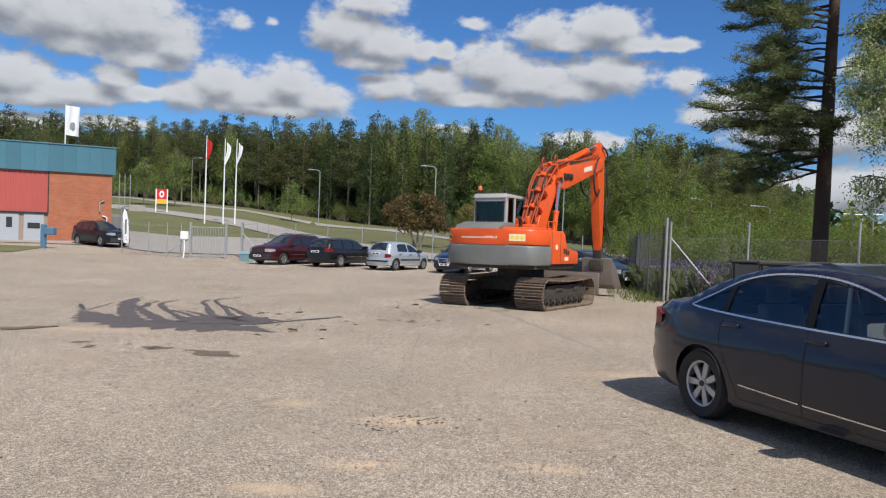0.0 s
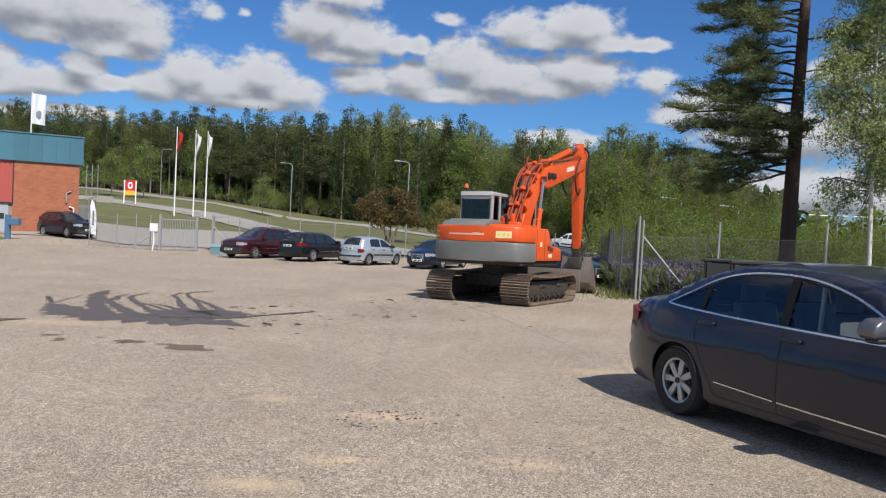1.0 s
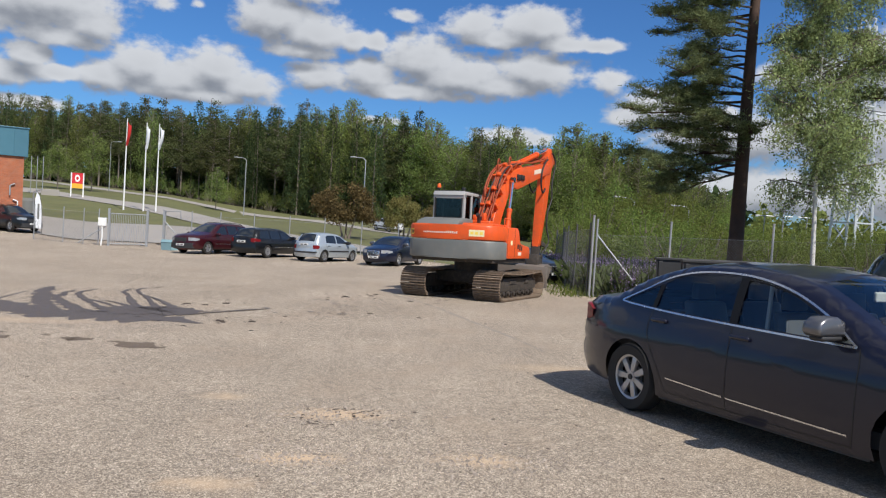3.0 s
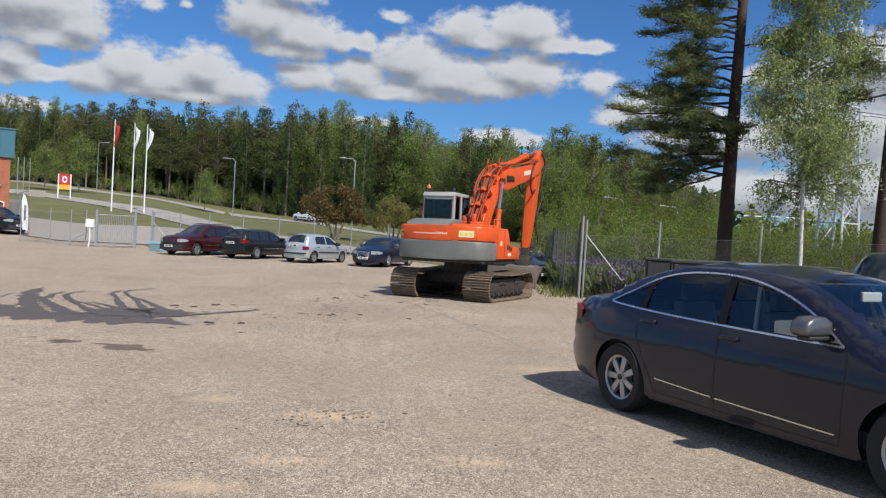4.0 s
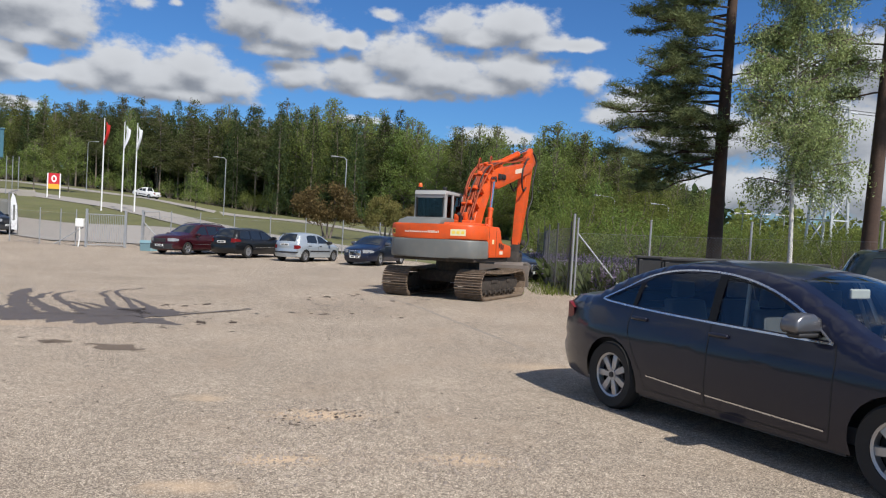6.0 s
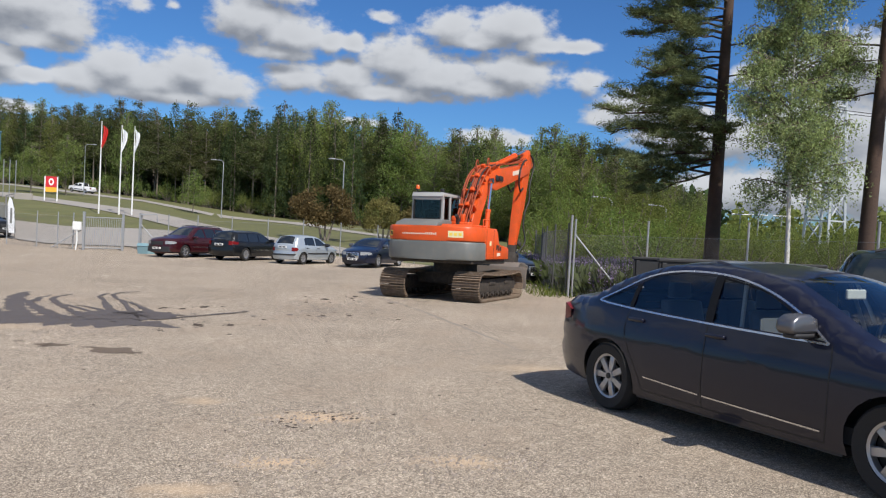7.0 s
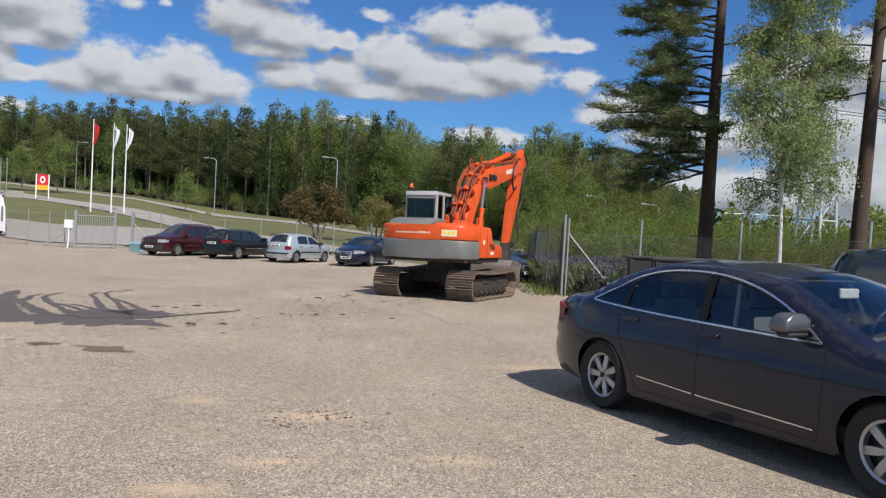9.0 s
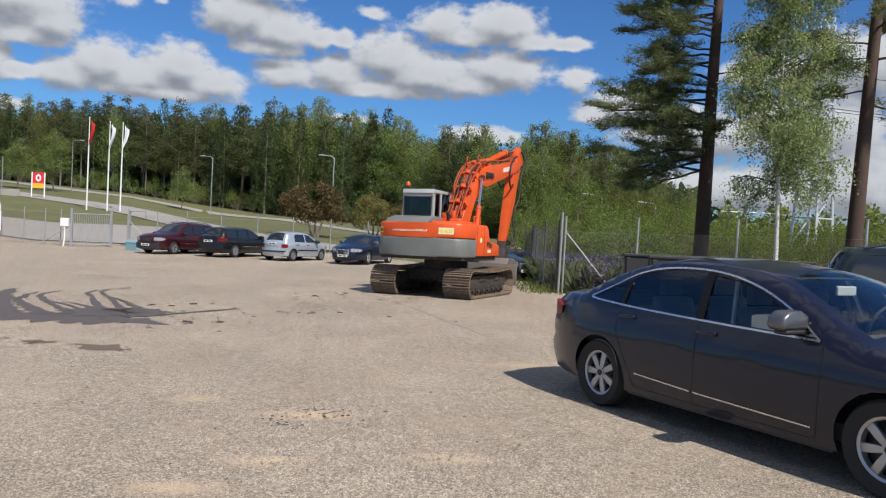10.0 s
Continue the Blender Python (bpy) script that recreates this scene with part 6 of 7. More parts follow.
def build_sign():
    x, y = -39.0, 97.5
    s = empty("road_sign", on_ground(x, y, -22, False) @ Matrix.Diagonal((0.62, 0.62, 0.92, 1)), "red and yellow company sign board on white posts", "sign")
    for sx in (-1.12, 1.12):
        part("post", Geo().box((sx - 0.11, -0.08, -0.1), (sx + 0.11, 0.08, 3.35), c=0.02), M["white"], s)
    part("red_panel", Geo().box((-1.0, -0.05, 1.9), (1.0, 0.05, 3.35)), M["signred"], s)
    part("yellow_panel", Geo().box((-1.0, -0.05, 1.25), (1.0, 0.05, 1.895)), M["yellow"], s)
    ring = Geo()
    for k in range(28):
        a = 2 * math.pi * k / 28
        ring.v += [(0.48 * math.cos(a), -0.056, 2.62 + 0.48 * math.sin(a)), (0.24 * math.cos(a), -0.056, 2.62 + 0.24 * math.sin(a))]
    ring.f = [(2 * k, (2 * k + 2) % 56, (2 * k + 3) % 56, 2 * k + 1) for k in range(28)]
    part("emblem", ring, M["white"], s, "white ring emblem")
    w = empty("planter", on_ground(-41.8, 96.5, -22, False), "grey concrete block beside the sign", "block")
    part("block", Geo().box((-1.0, -0.5, -0.1), (1.0, 0.5, 0.75), c=0.05), M["road"], w)
    for k in range(3):
        p = polar(-24.6 + 0.35 * k, 108)
        o = empty("sign_mast", Matrix.Translation(p), "thin grey lattice sign mast on the grass", "mast", "thin masts")
        part("pole", Geo().tube([(0, 0, -0.1), (0, 0, 4.7)], 0.05, 8), M["steel"], o)


build_sign()


def build_lamp(az, d, h, turn):
    p = polar(az, d)
    s = empty("street_lamp", Matrix.Translation(p) @ Matrix.Rotation(radians(turn), 4, "Z"), "grey steel street lamp beside the road", "street lamp", "street lamps")
    part("pole", Geo().tube([(0, 0, -0.1), (0, 0, h * 0.7), (0, 0, h - 0.25), (-0.3, 0, h), (-1.1, 0, h + 0.05)], [0.075, 0.06, 0.05, 0.04, 0.04], 8), M["steel"], s, smooth=60)
    part("lamp_head", Geo().box((-1.75, -0.14, h - 0.02), (-1.05, 0.14, h + 0.12), c=0.05), M["steel"], s, smooth=60)


for az, d, h, turn in ((-19.8, 137, 8.3, 180), (-10.6, 112, 8.4, 0), (-1.8, 84, 8.4, 0), (8.0, 84, 7.6, 180), (18.6, 62, 5.2, 0), (22.5, 70, 5.0, 0)):
    build_lamp(az, d, h, turn)


# ---------------------------------------------------------------- fences
def wire_panel(p, q, lo, hi, pitch, wire):
    """Chain-link between two posts: crossing wires cut to the panel."""
    g = Geo()
    u = Vector((q[0] - p[0], q[1] - p[1], 0))
    L = u.length
    H = hi - lo
    for way in (1, -1):
        s = -H
        while s < L:
            a, b = max(0, s), min(L, s + H)
            if b > a:
                za, zb = a - s, b - s
                if way < 0:
                    za, zb = H - za, H - zb
                pa = [p[i] + (q[i] - p[i]) * a / L for i in range(3)]
                pb = [p[i] + (q[i] - p[i]) * b / L for i in range(3)]
                g.tube([(pa[0], pa[1], pa[2] + lo + za), (pb[0], pb[1], pb[2] + lo + zb)], wire, 3, False)
            s += pitch
    return g


def fence(points, post_h, mesh_h, pitch, wire, label, r=0.035, metal="steel"):
    f = empty("wire_fence", Matrix.Identity(4), label, "fence")
    for p in points:
        z = land(*p)
        part("post", Geo().tube([(p[0], p[1], z - 0.1), (p[0], p[1], z + post_h)], r, 8).disc((p[0], p[1], z + post_h), (0, 0, 1), r * 1.2, 0.03, 8), M[metal], f, smooth=50)
    for p, q in zip(points, points[1:]):
        a, b = (p[0], p[1], land(*p)), (q[0], q[1], land(*q))
        w = tagged(part("wire_mesh", wire_panel(a, b, 0.04, mesh_h, pitch, wire), M["meshwire"], f), kind="stuff")
        for z in (0.06, mesh_h):
            part("tension_wire", Geo().tube([(a[0], a[1], a[2] + z), (b[0], b[1], b[2] + z)], wire * 1.8, 4), M["steel"], f)
    return f


def build_fences():
    near = [(6.55, 22.75), (8.55, 21.85), (10.62, 19.75), (11.9, 16.2), (13.0, 12.8), (14.1, 9.4)]
    f = fence(near, 2.42, 1.95, 0.085, 0.0019, "galvanised wire fence with slim posts along the meadow", 0.032)
    x, y = 6.55, 22.75
    z = land(x, y)
    part("gate_post", Geo().tube([(x - 0.11, y + 0.05, z - 0.1), (x - 0.11, y + 0.05, z + 2.55)], 0.04, 10), M["steel"], f, smooth=50)
    part("brace", Geo().tube([(x, y, z + 1.95), (8.0, 22.1, land(8.0, 22.1) + 0.1)], 0.024, 8), M["steel"], f, smooth=60)
    back = [(6.38, 22.9), (6.55, 25.2), (6.9, 27.8), (7.4, 30.6), (8.2, 33.5), (8.5, 36.5)]
    fence(back, 2.3, 2.1, 0.10, 0.0022, "old dark wire fence running back along the meadow", 0.028, "meshwire")
    left = [tuple(polar(a, table([(-26, 52), (-22, 47.5), (-19, 46.5)], a))[:2]) for a in (-24.3, -22.55, -21.3, -20.35)]
    fence(left, 2.05, 1.85, 0.14, 0.003, "galvanised wire fence beside the gate", 0.03)
    right = [tuple(polar(a, table([(-16, 48.5), (1, 47), (12, 40)], a))[:2]) for a in (-16.0, -14.2, -12.2, -9.8, -7.2, -4.6, -1.8, 1.0, 3.9, 6.9, 9.6)]
    fence(right, 2.15, 1.85, 0.14, 0.003, "galvanised wire fence behind the parked cars", 0.032)
    # gate
    p, q = polar(-19.7, 46.5), polar(-17.2, 46.8)
    g = empty("metal_gate", Matrix.Translation(p), "galvanised steel bar gate standing closed", "gate")
    d = q - p
    for u in (0.0, 1.0):
        part("gate_post", Geo().box((d.x * u - 0.06, d.y * u - 0.06, d.z * u - 0.1), (d.x * u + 0.06, d.y * u + 0.06, d.z * u + 2.15), c=0.01), M["steel"], g)
    for z in (0.12, 1.85):
        part("rail", Geo().tube([(0, 0, z), (d.x, d.y, d.z + z)], 0.03, 6), M["steel"], g)
    for k in range(1, 22):
        o = Geo().tube([(d.x * k / 22, d.y * k / 22, d.z * k / 22 + 0.12), (d.x * k / 22, d.y * k / 22, d.z * k / 22 + 1.85)], 0.014, 5)
        part("bar", o, M["steel"], g)
    part("brace", Geo().tube([(-1.5, -0.5, 0.1), (-0.15, -0.05, 1.1)], 0.03, 6), M["steel"], g)
    part("control_box", Geo().box((-0.52, -0.28, 1.12), (-0.08, -0.08, 1.58), c=0.02), M["white"], g, "white control box")
    part("cable_duct", Geo().tube([(-0.3, -0.2, 1.1), (-0.28, -0.2, 0.5), (-0.34, -0.2, 0.0)], 0.04, 8), M["white"], g, smooth=60)
    p = polar(-16.1, 48.4)
    g = empty("metal_gate", Matrix.Translation(p), "galvanised gate post with a hooked arm beside the opening", "gate")
    part("gate_post", Geo().box((-0.06, -0.06, -0.1), (0.06, 0.06, 2.2), c=0.01), M["steel"], g)
    part("arm", Geo().tube([(0.06, 0, 2.1), (0.9, 0.2, 2.15), (0.95, 0.2, 1.7)], 0.035, 6), M["steel"], g)
    part("brace", Geo().tube([(0.05, 0, 1.5), (1.3, 0.2, 0.1)], 0.03, 6), M["steel"], g)


build_fences()


# ---------------------------------------------------------------- small yard things
M.update(bin=mat("pale_blue_plastic", (0.22, 0.36, 0.40), 0.6, vary=0.1), bluepost=mat("blue_painted_steel", (0.08, 0.17, 0.27), 0.5, vary=0.1),
         card=mat("brown_card", (0.45, 0.32, 0.18), 0.85))


def build_small():
    b = empty("salt_bin", on_ground(-12.0, 42.9, 28) @ Matrix.Diagonal((0.62, 0.62, 0.8, 1)), "pale blue plastic salt bin beside the parked cars", "bin")
    part("tub", Geo().prism([(-0.42, 0), (0.42, 0), (0.5, 0.55), (-0.5, 0.55)], -0.6, 0.6, "x", c=0.03), M["bin"], b)
    part("lid", Geo().prism([(-0.53, 0.55), (0.53, 0.55), (0.40, 0.72), (-0.40, 0.74)], -0.64, 0.64, "x", c=0.03), M["bin"], b)
    p = polar(-29.2, 54.5)
    s = empty("letter_post", Matrix.Translation((p.x, p.y, p.z)), "blue steel column with a small hood", "post")
    part("column", Geo().box((-0.16, -0.1, -0.1), (0.16, 0.1, 1.55), c=0.02), M["bluepost"], s)
    part("hood", Geo().box((0.16, -0.25, 0.9), (0.75, 0.2, 1.35), c=0.04), M["bluepost"], s)
    p = polar(-23.85, 56.0)
    s = empty("banner", Matrix.Translation(p) @ Matrix.Diagonal((0.62, 1, 1, 1)), "white feather banner on a curved pole", "banner")
    line = [(0, 0, 0), (-0.02, 0, 1.2), (-0.12, 0, 2.0), (-0.32, 0, 2.55), (-0.6, 0, 2.8)]
    part("pole", Geo().tube(line, 0.02, 6), M["black"], s, smooth=60)
    part("cloth", Geo().prism([(-0.03, 0.35), (0.0, 1.2), (-0.1, 2.0), (-0.3, 2.5), (-0.6, 2.78), (-0.78, 2.3), (-0.72, 1.3), (-0.62, 0.4)], -0.008, 0.008, "y"), M["cloth"], s)
    part("lettering", Geo().box((-0.5, -0.014, 1.0), (-0.3, -0.009, 2.0)), M["machinegrey"], s)
    p = polar(-24.9, 64)
    s = empty("water_tank", Matrix.Translation(p), "dark grey steel tank standing by the brick wall", "tank")
    part("shell", Geo().tube([(0, 0, -0.1), (0, 0, 1.9), (0, 0, 2.1)], [0.75, 0.75, 0.4], 20), M["machinegrey"], s, smooth=40)
    part("pipe", Geo().tube([(0.7, -0.2, 0.2), (0.7, -0.2, 2.6), (1.3, -0.2, 2.8)], 0.06, 8), M["steel"], s, smooth=50)
    # low trailer behind the near car
    m = on_ground(6.4, 12.6, 95)
    t = empty("utility_trailer", m, "low dark utility trailer parked by the wire fence", "trailer")
    part("bed", Geo().box((-0.8, -1.4, 0.55), (0.8, 1.4, 0.66), c=0.02), M["trailerblack"], t)
    for sx in (-0.8, 0.77):
        w = part("side_board", Geo().box((sx, -1.4, 0.66), (sx + 0.03, 1.4, 1.38), c=0.008), M["trailerblack"], t)
        for k in range(7):
            part("stake", Geo().box((sx - 0.03, -1.36 + 0.44 * k, 0.6), (sx + 0.06, -1.28 + 0.44 * k, 1.36), c=0.008), M["trailerblack"], w)
        part("top_rail", Geo().box((sx - 0.03, -1.42, 1.38), (sx + 0.06, 1.42, 1.43), c=0.01), M["trailerblack"], w)
    for sx in (-0.9, 0.9):
        part("tyre", Geo().disc((sx, 0, 0.31), (1, 0, 0), 0.31, 0.18, 24), M["tyre"], t, smooth=40)
    part("drawbar", Geo().tube([(0, 1.4, 0.5), (0, 2.6, 0.45)], 0.05, 8), M["trailerblack"], t)
    c = empty("card_box", on_ground(8.9, 14.4, 100), "brown cardboard box on a stand by the fence", "box")
    part("box", Geo().box((-0.14, -0.14, 1.12), (0.14, 0.14, 1.38), c=0.006), M["card"], c)
    part("stand", Geo().box((-0.2, -0.2, 0), (0.2, 0.2, 1.12), c=0.02), M["plastic"], c)


build_small()


# ---------------------------------------------------------------- big pines and the birch by the fence
def spread(lo, hi, rng):
    return lo + (hi - lo) * rng.random()


def limb_tree(name, az, d, height, r0, label, kind, limbs, seed, lean=0.0, wob=0.15):
    """A big tree near the yard: trunk, limbs that fork into twigs, and leaves that sit on the twigs."""
    rng = np.random.default_rng(seed)
    p = polar(az, d)
    tree = empty(name, Matrix.Translation((p.x, p.y, p.z - 0.1)), label, "tree")
    wood, crown = Geo(), Geo()
    line = trunk_line(height, lean, wob, rng, 14)
    wood.tube(line, [r0 * (1.18 if i == 0 else 1) * (1 - (0.72 if kind == "pine" else 0.93) * i / 14) for i in range(15)], 14)
    bark2 = Geo()

    def at_height(z):
        u = max(0, min(13.999, z / height * 14))
        i = int(u)
        return line[i].lerp(line[i + 1], u - i)
    ends = []
    for z, a, L, up in limbs:
        o = at_height(z)
        v = Vector((math.sin(radians(a)), math.cos(radians(a)), 0))
        pts = []
        for k in range(7):
            u = k / 6
            sag = up * u * L - (0.22 if kind == "pine" else 0.05) * L * u * u + (0.16 * L * u ** 4 if kind == "pine" else -0.1 * L * u ** 3)
            q = o + v * (L * u) + Vector((0, 0, sag)) + Vector((rng.normal(), rng.normal(), rng.normal() * 0.8)) * 0.06 * L * u * 0.8
            pts.append(q)
        bark2.tube(pts, [0.055 * L / 4 * (1 - 0.75 * k / 6) + 0.008 for k in range(7)], 6, False)
        n = int(8 + L * 4.3) if kind == "pine" else int(8 + L * 4)
        for k in range(n):
            u = spread(0.34 if kind == "pine" else 0.02, 1.0, rng)
            i = min(5, int(u * 6))
            s = pts[i].lerp(pts[i + 1], u * 6 - i)
            t = Vector((rng.normal(), rng.normal(), rng.normal() * 0.35 + (0.15 if kind == "pine" else -0.15))).normalized()
            t = (t + v * 0.8).normalized()
            l = spread(0.3, 0.95, rng) * (1.15 - 0.5 * u)
            e = s + t * l
            if kind == "birch":
                e.z -= 0.35 * l
            bark2.tube([s, (s + e) / 2 + Vector((0, 0, 0.04)), e], [0.014, 0.009, 0.004], 3, False)
            ends.append((s, e))
    cs, ss = [], []
    for s, e in ends:
        for u in ((0.35, 0.7, 1.0) if kind == "pine" else (0.3, 0.55, 0.8, 1.05)):
            q = s.lerp(e, u)
            if kind == "birch" and u > 0.7:
                for k in range(2):
                    cs.append((q.x + rng.normal() * 0.1, q.y + rng.normal() * 0.1, q.z - 0.22 * (k + 1)))
                    ss.append(0.17)
            cs.append((q.x + rng.normal() * 0.06, q.y + rng.normal() * 0.06, q.z + (0.05 if kind == "pine" else -0.05)))
            ss.append(0.30 if kind == "pine" else 0.23)
    if kind == "pine":
        needle_cloud(crown, cs, ss, 28, rng)
    else:
        leaf_cloud(crown, cs, ss, 12, 0.040, 1.0, rng, 0.3)
    part("trunk", wood, M["bark"] if kind == "pine" else M["birchbark"], tree, smooth=60)
    part("branchwork", bark2, M["bark"] if kind == "pine" else M["greybark"], tree, smooth=60)["kind"] = "stuff"
    part("crown", crown, M["pinenear"] if kind == "pine" else M["birchnear"], tree)
    return tree


def needle_cloud(g, centres, sizes, count, rng):
    """Tufts of needles: thin blades that fan out and up from each tuft's centre."""
    for c, s in zip(centres, sizes):
        d = rng.normal(size=(count, 3))
        d[:, 2] = np.abs(d[:, 2]) * 0.7 + d[:, 2] * 0.3
        d /= np.linalg.norm(d, axis=1)[:, None]
        o = np.array(c) + rng.normal(size=(count, 3)) * s * 0.42 * np.array((1, 1, 0.45))
        side = np.cross(d, rng.normal(size=(count, 3)))
        side /= np.linalg.norm(side, axis=1)[:, None]
        L = s * (0.45 + 0.4 * rng.random((count, 1)))
        a, b, e = o - side * 0.014, o + side * 0.014, o + d * L
        n = len(g.v)
        g.v += [tuple(q) for row in zip(a, b, e) for q in row]
        g.f += [(n + 3 * i, n + 3 * i + 1, n + 3 * i + 2) for i in range(count)]


M.update(pinenear=leaf_mat("near_pine_needles", (0.205, 0.22, 0.10), 0.45, 0.35, 0.0), birchnear=leaf_mat("near_birch_leaves", (0.37, 0.44, 0.20), 0.5, 0.55, 0.0))


def build_near_trees():
    rng = np.random.default_rng(21)
    limbs = []
    for k in range(54):                                       # a crown that is fuller to the west and north-west
        z = 4.6 + 12.4 * (k / 54) ** 0.95
        a = 272 + rng.normal() * 42 if k % 5 else rng.random() * 360
        L = spread(2.3, 4.0, rng) * (1.0 if 200 < a % 360 < 340 else 0.5)
        limbs.append((z, a, L, spread(-0.02, 0.30, rng)))
    limbs += [(5.4, 285, 4.2, 0.02), (6.6, 268, 4.3, 0.10), (6.2, 275, 4.2, 0.05), (5.0, 290, 3.4, -0.22), (4.7, 280, 3.0, -0.26), (5.2, 265, 3.7, -0.14), (7.6, 276, 4.2, 0.06)]
    limb_tree("pine_tree", 25.85, 30.0, 19, 0.30, "tall pine with reddish bark and one-sided crown", "pine", limbs, 5, 0.004)
    limbs = []
    for k in range(20):
        z = 6.6 + 10.0 * k / 20
        a = 285 + rng.normal() * 60 if k % 3 else rng.random() * 360
        limbs.append((z, a, spread(1.2, 3.0, rng), spread(-0.05, 0.35, rng)))
    limb_tree("pine_tree", 35.5, 28.2, 18, 0.275, "tall slender pine with reddish bark by the fence", "pine", limbs, 6, 0.03)
    limbs = []
    for k in range(74):
        z = 3.7 + 8.6 * k / 74
        L = (0.95 + 0.95 * math.sin(min(1, (z - 3.0) / 3.0) * 1.9)) * spread(0.55, 1.1, rng) * (1.0 if z < 8 else 0.85)
        a = rng.random() * 360
        limbs.append((z, a, L * (1.2 if 60 < a < 150 else 1.0), spread(0.25, 0.85, rng)))
    limb_tree("birch_tree", 30.9, 27.0, 12.8, 0.085, "slender white-barked birch with light green leaves", "birch", limbs, 7, -0.004, 0.3)


build_near_trees()


# ---------------------------------------------------------------- bushes, meadow, undergrowth
def bush_mesh(kind, seed, count=46, leaf=0.040, per=105):
    rng = np.random.default_rng(seed)
    g, st = Geo(), Geo()
    cs, ss = [], []
    for k in range(count):
        a, r = rng.random() * 6.28, rng.random() ** 0.5
        z = 0.25 + 0.75 * rng.random() * (1 - 0.45 * r * r)
        q = (math.cos(a) * r * 0.62, math.sin(a) * r * 0.62, z)
        cs.append(q)
        ss.append(0.12 + 0.07 * rng.random())
        if k % 3 == 0:
            st.tube([(q[0] * 0.15, q[1] * 0.15, -0.05), (q[0] * 0.6, q[1] * 0.6, z * 0.6), q], [0.018, 0.01, 0.004], 4, False)
    leaf_cloud(g, cs, ss, per * (2 if kind == "rusty" else 1), leaf * (0.75 if kind == "rusty" else 0.5), 1.1, rng, -0.3, True)
    return st.mesh("stem", M["greybark"]), g.mesh("foliage", M[kind])


BUSH = {(k, s): bush_mesh(k, 30 + s) for k in ("bush", "birch", "rusty") for s in range(2)}


def bush(kind, s, az, d, h, wide, label, name="bush", group=""):
    p = polar(az, d, -0.05)
    b = empty(name, Matrix.Translation(p) @ Matrix.Rotation(az * 7.3 + d, 4, "Z") @ Matrix.Diagonal((h * wide, h * wide, h, 1)), label, "bush", group)
    for nm, me in zip(("stem", "foliage"), BUSH[kind, s]):
        o = new(nm, me)
        o.parent = b


def build_bushes():
    rng = np.random.default_rng(12)
    a = 13.0
    while a < 47:                                             # willow scrub behind the meadow
        for row in range(3):
            az, d = a + rng.normal() * 0.6, 44 + row * 13 + rng.random() * 9
            top = table([(12, 0.012), (16, 0.014), (20, 0.016), (23, 0.020), (26, 0.016), (30, 0.012), (36, 0.016), (47, 0.02)], az) * (0.2 + 1.3 * rng.random())
            h = max(1.6, top * d + 1.57 - polar(az, d).z)
            bush("bush" if rng.random() < 0.7 else "birch", int(rng.integers(2)), az, d, h, spread(0.75, 1.1, rng), "light green willow scrub behind the meadow", "willow_bush", "willow scrub")
        a += 1.5
    for az, d, h, wide in ((19.6, 47, 3.9, 1.2), (16.0, 52, 4.6, 1.0), (21.8, 44, 3.0, 1.2), (14.2, 50, 3.6, 1.0), (18.9, 57, 4.9, 1.0), (18.0, 59, 5.2, 0.9), (22.3, 64, 4.6, 1.1), (23.2, 62, 4.9, 1.0), (20.7, 60, 5.6, 0.9), (17.0, 62, 6.2, 0.8), (24.3, 58, 4.0, 1.1), (15.2, 60, 5.4, 0.9)):
        bush("bush", 0, az, d, h, wide, "bright green willow bush at the yard's edge", "willow_bush", "willow scrub")
    a = -33.0
    while a < 14:                                             # undergrowth at the foot of the wood
        az = a + rng.normal() * 0.3
        d = table(EDGE, az) - 1.5 + 6 * rng.random()
        bush("birch", int(rng.integers(2)), az, d, spread(1.6, 4.6, rng), spread(0.7, 1.1, rng), "green undergrowth bush at the wood's foot", "undergrowth_bush", "undergrowth")
        a += 0.62
    for az, d, h, wide in ((-3.0, 70, 4.7, 1.05), (1.4, 71, 4.0, 0.95), (4.2, 72, 3.7, 0.9)):
        p = polar(az, d)
        t = empty("ornamental_tree", Matrix.Translation(p), "low reddish-brown ornamental tree on the verge", "tree", "ornamental trees")
        g = Geo()
        for k in range(3):
            g.tube([(0.25 * k - 0.25, 0, -0.1), (0.5 * k - 0.5, 0.1 * k, 1.0), (0.9 * k - 0.9, 0.2, 2.2)], [0.12, 0.09, 0.04], 7)
        part("trunk", g, M["greybark"], t, smooth=60)
        for me in BUSH["rusty", 0][1:]:
            o = new("crown", me)
            o.parent = t
            o.matrix_basis = Matrix.Translation((0, 0, h * 0.16)) @ Matrix.Rotation(az, 4, "Z") @ Matrix.Diagonal((h * wide, h * wide, h * 0.86, 1))
    for az, d, h, wide in ((-23.0, 126, 7.5, 2.2), (-20.9, 128, 9.5, 1.8), (-12.6, 116, 6.5, 2.0), (-25.5, 120, 7.0, 2.0)):
        x, y = d * math.sin(radians(az)), d * math.cos(radians(az))
        plant("birch", 1, x, y, h, az, wide)


build_bushes()


